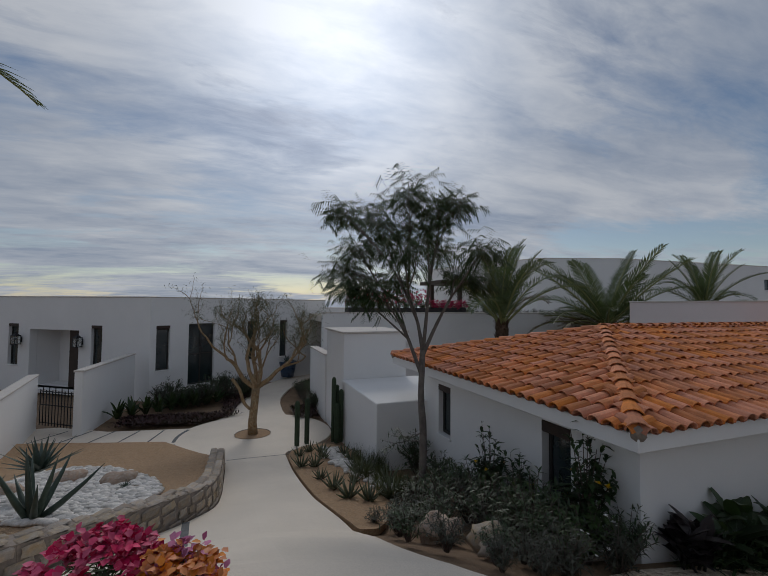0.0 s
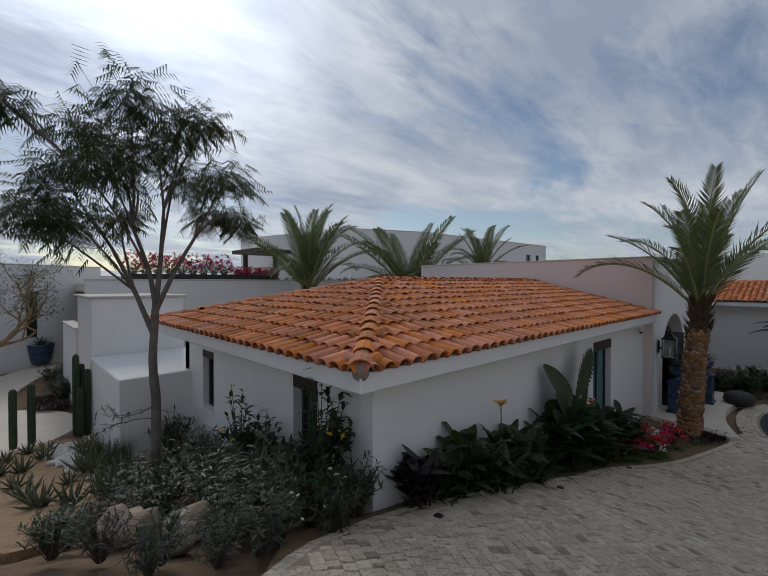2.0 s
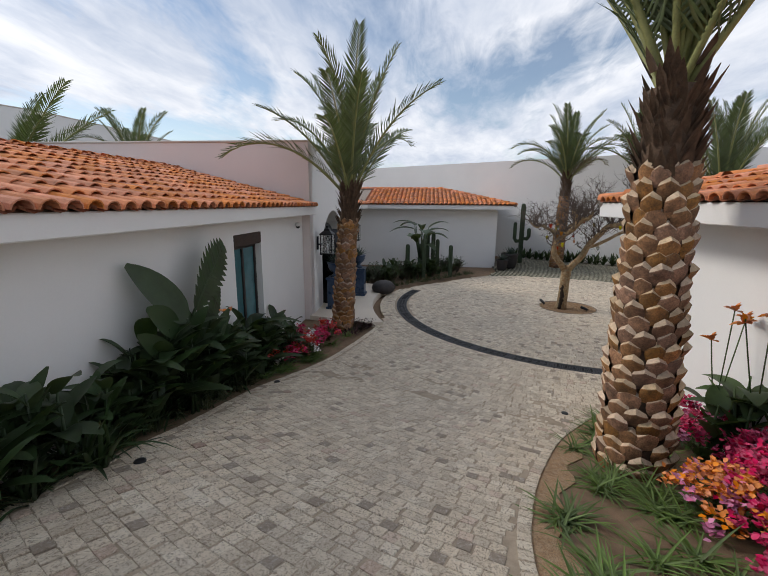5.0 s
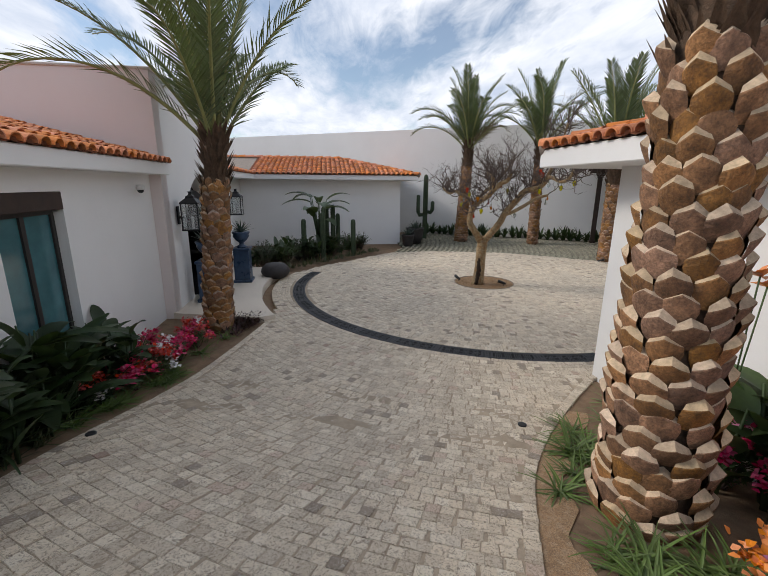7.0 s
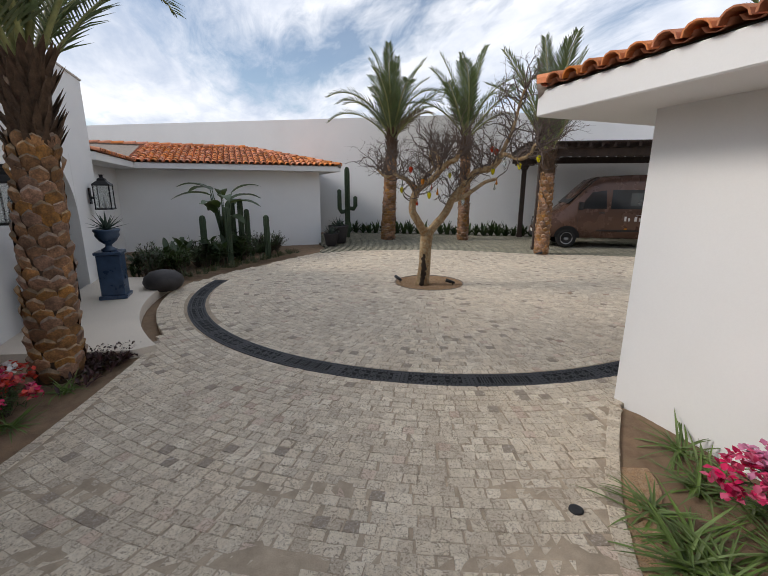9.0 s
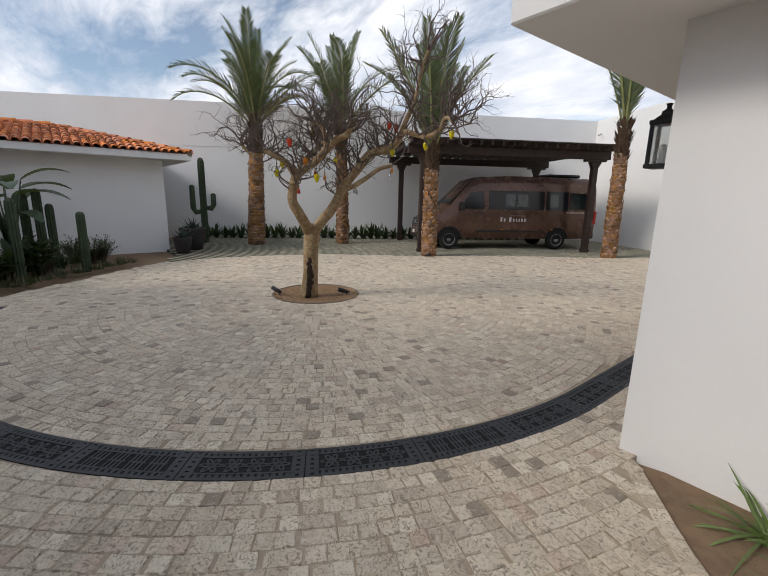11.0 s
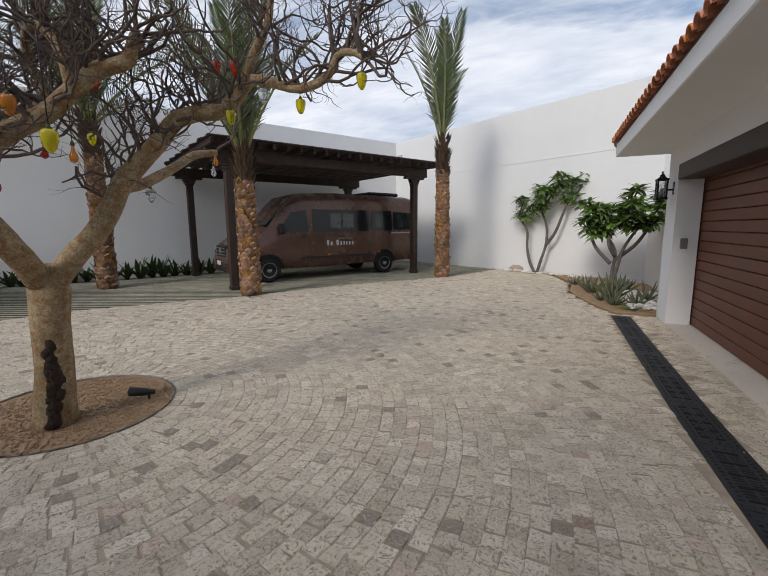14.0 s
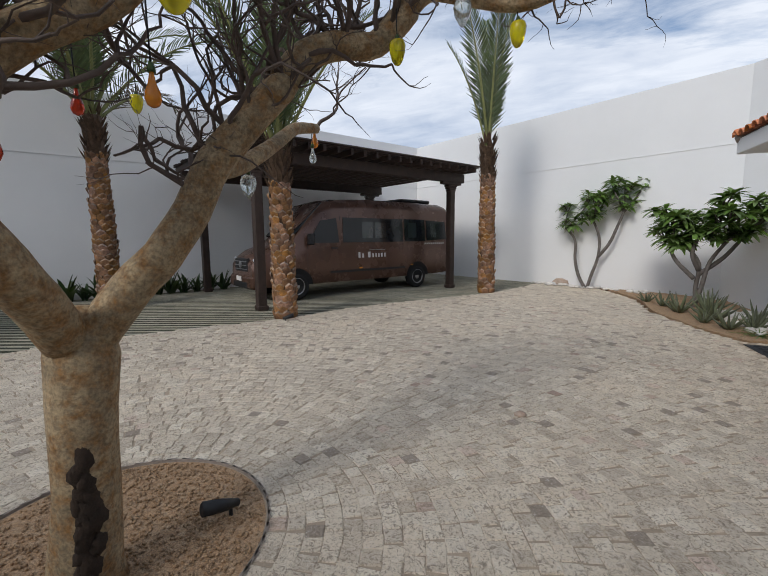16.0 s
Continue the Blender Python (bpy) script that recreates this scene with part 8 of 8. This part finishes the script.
for k in range(160):
    x, y = rng.uniform(11.2, 12.1), rng.uniform(-13.2, -10.75)
    s = rng.uniform(0.05, 0.1)
    pb.stone((x, y, 0.03 + s * 0.2), s, s * 0.8, s * 0.45, k, 7, 4, 0.25)
for k in range(60):
    p = CORNER + V * rng.uniform(6.2, 10.0) + U * rng.uniform(0.15, 0.6)
    s = rng.uniform(0.05, 0.12)
    pb.stone((p.x, p.y, 0.03 + s * 0.2), s, s * 0.8, s * 0.45, k, 7, 4, 0.25)
solid("pebbles", pb, PEBBLE, "pale flat stones in the gate bed", "pebbles", "stuff")

# terrace flowers
for i in range(14):
    x = 6.0 + i * 0.5
    bougainvillea((x, 20.75, 4.02), 200 + i, 0.46, 1.25 if i < 9 else 0.7, (MAGENTA, MAGENTA), "magenta bougainvillea along the terrace wall")
for i in range(20):
    plant("shrub", SHRUB[i % 3], (10.5 + i * 0.6, 20.7, 3.85), "green shrub along the terrace wall", "shrub", "terrace shrubs", 0.6)
m = M()
m.box(5.6, 12.6, 20.4, 21.1, 3.86, 4.3, None, 0.02)
tagged(part("planter_trough", m, DARK_CLAY), "long dark planter trough on the terrace wall", "planter")

# ---------------------------------------------------------------- dry-stone garden wall, stone by stone
sw = thing("stone_wall", "low curved garden wall of tan and grey field stone", "wall", kind="structure")
line = smooth_line([(-3.5, 4.6), (-2.45, 5.2), (-1.62, 5.83), (-1.17, 6.33), (-0.74, 6.9), (-0.41, 7.5), (-0.31, 8.25), (-0.29, 9.2), (-0.28, 10.2), (-0.27, 11.15)], 8)
core = M()
rng = random.Random(41)
acc = 0.0
for i in range(len(line) - 1):
    a, b = Vector(line[i]), Vector(line[i + 1])
    n2 = Vector((-(b - a).y, (b - a).x)).normalized()
    za, zb = land(*a) - 0.1, land(*b) - 0.1
    q = [(*(a - n2 * 0.15), za), (*(b - n2 * 0.15), zb), (*(b + n2 * 0.15), zb), (*(a + n2 * 0.15), za)]
    q += [(x, y, z + 0.50) for x, y, z in q]
    core.add(q, [(4, 5, 6, 7), (0, 1, 5, 4), (2, 3, 7, 6), (1, 2, 6, 5), (3, 0, 4, 7)])
part("core", core, MORTAR, sw, "grey mortar between the stones")
pts_ = [Vector(p) for p in line]
seg = [0.0]
for i in range(1, len(pts_)):
    seg.append(seg[-1] + (pts_[i] - pts_[i - 1]).length)


def on_line(s):
    x = float(np.interp(s, seg, [p.x for p in pts_]))
    y = float(np.interp(s, seg, [p.y for p in pts_]))
    x2 = float(np.interp(s + 0.05, seg, [p.x for p in pts_]))
    y2 = float(np.interp(s + 0.05, seg, [p.y for p in pts_]))
    d = Vector((x2 - x, y2 - y))
    return Vector((x, y)), (d.normalized() if d.length > 1e-6 else Vector((0, 1)))


def wall_stone(w, h, d, seed):
    """A squarish stone with a rough rounded face: x along, y out, z up."""
    m = M()
    r = random.Random(seed)
    vs = []
    for z in (-0.5, -0.3, 0.3, 0.5):
        for x in (-0.5, -0.32, 0.32, 0.5):
            e = (abs(x) > 0.4) + (abs(z) > 0.4)
            vs.append((x * w * (1 - 0.06 * e) + r.uniform(-0.012, 0.012), d * (1 - 0.45 * e) + r.uniform(-0.008, 0.008), z * h * (1 - 0.06 * e) + r.uniform(-0.01, 0.01)))
    m.add(vs, [(j * 4 + i, j * 4 + i + 1, (j + 1) * 4 + i + 1, (j + 1) * 4 + i) for j in range(3) for i in range(3)], False)
    return m


made = 0
for face in (-1, 0):
    for rowk in range(2 if face == 0 else 3):
        s = rng.uniform(0, 0.1)
        while s < seg[-1] - 0.12 and made < 298:
            w = rng.uniform(0.16, 0.34)
            p, d = on_line(min(s + w / 2, seg[-1] - 0.02))
            n2 = Vector((-d.y, d.x))
            z0 = land(p.x, p.y) - 0.1
            if face == 0:
                off_ = n2 * (0.08 if rowk else -0.08)
                m = wall_stone(w - 0.02, 0.15, 0.03, made)
                mw = Matrix.Translation((p.x + off_.x, p.y + off_.y, z0 + 0.495)) @ Matrix(((d.x, 0, -d.y, 0), (d.y, 0, d.x, 0), (0, 1, 0, 0), (0, 0, 0, 1)))
            else:
                h = rng.uniform(0.12, 0.155)
                out = -n2 if face == -1 else n2
                m = wall_stone(w - 0.03, h, 0.028, made)
                mw = Matrix.Translation((p.x + out.x * 0.148, p.y + out.y * 0.148, z0 + 0.10 + rowk * 0.155)) @ Matrix(((d.x, out.x, 0, 0), (d.y, out.y, 0, 0), (0, 0, 1, 0), (0, 0, 0, 1)))
            ob = part("stone", m, STONE, sw)
            ob.matrix_basis = mw
            made += 1
            s += w

# ---------------------------------------------------------------- grass-grid pavers
gp = M()
gpoly = np.array(GRID_FIELD)


def inside_many(xs, ys, poly):
    hit = np.zeros(len(xs), bool)
    j = len(poly) - 1
    for i in range(len(poly)):
        xi, yi = poly[i]
        xj, yj = poly[j]
        if yi != yj:
            c = ((yi > ys) != (yj > ys)) & (xs < (xj - xi) * (ys - yi) / (yj - yi) + xi)
            hit ^= c
        j = i
    return hit


d1 = Vector((math.cos(radians(20)), math.sin(radians(20))))
d2 = Vector((-d1.y, d1.x))
cand = []
for i in range(-150, 151):
    for k in range(-60, 61):
        p = Vector((22, -11)) + d2 * (i * 0.2) + d1 * (k * 0.25 + (0.125 if i % 2 else 0))
        cand.append((p.x, p.y))
ca = np.array(cand)
ok = inside_many(ca[:, 0], ca[:, 1], GRID_FIELD)
for (x, y) in ca[ok]:
    a, b = d1 * 0.120, d2 * 0.034
    top = [(x + s * a.x + t * b.x, y + s * a.y + t * b.y, -0.010) for s, t in ((-1, -1), (1, -1), (1, 1), (-1, 1))]
    gp.add(top + [(px, py, -0.045) for px, py, _ in top], [(0, 1, 2, 3), (4, 5, 1, 0), (5, 6, 2, 1), (6, 7, 3, 2), (7, 4, 0, 3)])
ob = part("grid_pavers", gp, GRID, bpy.data.objects["parking_field"], "worn concrete grid pavers")
ob["kind"] = "stuff"

# ---------------------------------------------------------------- cobbles
rng = np.random.RandomState(4)
P = 0.112
bed = bpy.data.objects["driveway_bed"]
xs, ys, ang, rad = [], [], [], []
r = 0.815 + P / 2
while r < 28:
    n = max(8, int(2 * math.pi * r / P))
    if r > 7:
        n = int(n)
    a = (np.arange(n) + rng.rand()) * 2 * math.pi / n + rng.uniform(-0.14, 0.14, n) * P / r
    xs.append(CX + 0.1 + r * np.cos(a))
    ys.append(CY - 0.02 + r * np.sin(a))
    ang.append(a)
    rad.append(np.full(n, r))
    r += P * rng.uniform(0.95, 1.02)
xs, ys, ang, rad = map(np.concatenate, (xs, ys, ang, rad))
keep = (xs > -8) & (ys > -19) & (ys < 3.6) & (xs < 23.3)
xs, ys, ang, rad = xs[keep], ys[keep], ang[keep], rad[keep]
keep = inside_many(xs, ys, COURT)
dd = np.hypot(xs - CX, ys - CY)
aa = np.degrees(np.arctan2(ys - CY, xs - CX)) % 360
in_drain = ((dd > 4.915) & (dd < 5.295) & (aa > 66) & (aa < 180.5)) | ((xs > 12.14) & (xs < 12.53) & (ys < CY + 0.02) & (ys > -10.2))
keep &= ~in_drain
# a straight edging course along the beds
edge_pts, edge_ang = [], []
for ln, sgn in ((left_line, -1), (right_line, 1)):
    lp = [Vector(p) for p in ln]
    cum = [0.0]
    for q in range(1, len(lp)):
        cum.append(cum[-1] + (lp[q] - lp[q - 1]).length)
    s = 0.06
    while s < cum[-1] - 0.1:
        px_, py_ = float(np.interp(s, cum, [p.x for p in lp])), float(np.interp(s, cum, [p.y for p in lp]))
        qx_, qy_ = float(np.interp(s + 0.05, cum, [p.x for p in lp])), float(np.interp(s + 0.05, cum, [p.y for p in lp]))
        d_ = Vector((qx_ - px_, qy_ - py_)).normalized()
        n_ = Vector((-d_.y, d_.x)) * sgn
        edge_pts.append((px_ + n_.x * 0.055, py_ + n_.y * 0.055))
        edge_ang.append(math.atan2(d_.y, d_.x) - math.pi / 2)
        s += P * 1.03
ep = np.array(edge_pts)
idx = np.where(keep)[0]
for i0 in range(0, len(idx), 4000):
    ii = idx[i0:i0 + 4000]
    near_e = (np.hypot(xs[ii][:, None] - ep[None, :, 0], ys[ii][:, None] - ep[None, :, 1]).min(axis=1) < 0.095)
    keep[ii[near_e]] = False
xs, ys, ang, rad = xs[keep], ys[keep], ang[keep], rad[keep]
xs, ys = np.concatenate((xs, ep[:, 0])), np.concatenate((ys, ep[:, 1]))
ang, rad = np.concatenate((ang, np.array(edge_ang))), np.concatenate((rad, np.full(len(ep), 99.0)))


def cobble_shape(rs):
    """Half sizes and corner wear of one cobble: a top face, a rounded shoulder, and sides."""
    w, d = (P - 0.001) / 2 * rs.uniform(0.94, 1.02), (P - 0.001) / 2 * rs.uniform(0.94, 1.02)
    j = rs.uniform(-0.005, 0.005, (4, 2))
    base = np.array([(-w, -d), (w, -d), (w, d), (-w, d)]) + j
    top = base * 0.915 + rs.uniform(-0.003, 0.003, (4, 2))
    lift = rs.uniform(-0.002, 0.003, 4)
    return base, top, lift


CF = [(8, 9, 10, 11), (4, 5, 9, 8), (5, 6, 10, 9), (6, 7, 11, 10), (7, 4, 8, 11), (0, 1, 5, 4), (1, 2, 6, 5), (2, 3, 7, 6), (3, 0, 4, 7)]
VARIANTS = []
for k in range(6):
    b, t, l = cobble_shape(rng)
    m = M()
    m.add([(*p, -0.03) for p in b] + [(*p, 0.004) for p in b] + [(*p, 0.010 + q) for p, q in zip(t, l)], CF)
    VARIANTS.append(m.mesh("cobble", COBBLE))
single = np.where(rad < 1.24)[0][:298]
sset = set(single.tolist())
for i in single:
    ob = new("cobble", VARIANTS[rng.randint(6)])
    ob.parent = bed
    ob.matrix_basis = Matrix.Translation((xs[i], ys[i], land(xs[i], ys[i]))) @ Matrix.Rotation(ang[i] + math.pi / 2 + rng.uniform(-0.04, 0.04), 4, "Z")
verts, faces = [], []
for i in range(len(xs)):
    if i in sset:
        continue
    b, t, l = cobble_shape(rng)
    ca_, sa_ = math.cos(ang[i] + 1.5708 + rng.uniform(-0.07, 0.07)), math.sin(ang[i] + 1.5708)
    R2 = np.array(((ca_, sa_), (-sa_, ca_)))
    bb, tt = b @ R2 + (xs[i], ys[i]), t @ R2 + (xs[i], ys[i])
    z = land(xs[i], ys[i])
    gx_, gy_ = (land(xs[i] + 0.3, ys[i]) - z) / 0.3, (land(xs[i], ys[i] + 0.3) - z) / 0.3
    o = len(verts)
    for p in bb:
        verts.append((p[0], p[1], z + (p[0] - xs[i]) * gx_ + (p[1] - ys[i]) * gy_ - 0.03))
    for p in bb:
        verts.append((p[0], p[1], z + (p[0] - xs[i]) * gx_ + (p[1] - ys[i]) * gy_ + 0.004))
    for p, q in zip(tt, l):
        verts.append((p[0], p[1], z + (p[0] - xs[i]) * gx_ + (p[1] - ys[i]) * gy_ + 0.010 + q))
    faces.extend(tuple(o + k for k in f) for f in CF)
me = bpy.data.meshes.new("cobbles")
me.from_pydata(verts, [], faces)
me.materials.append(COBBLE)
ob = new("cobbles", me)
ob.parent = bed
tagged(ob, "worn travertine cobbles in curving rows", "", "", "stuff")

# ---------------------------------------------------------------- the single roof tiles, last
for owner, me, mw in TILE_JOBS:
    ob = new("tile", me)
    ob.parent = owner
    ob.matrix_basis = mw
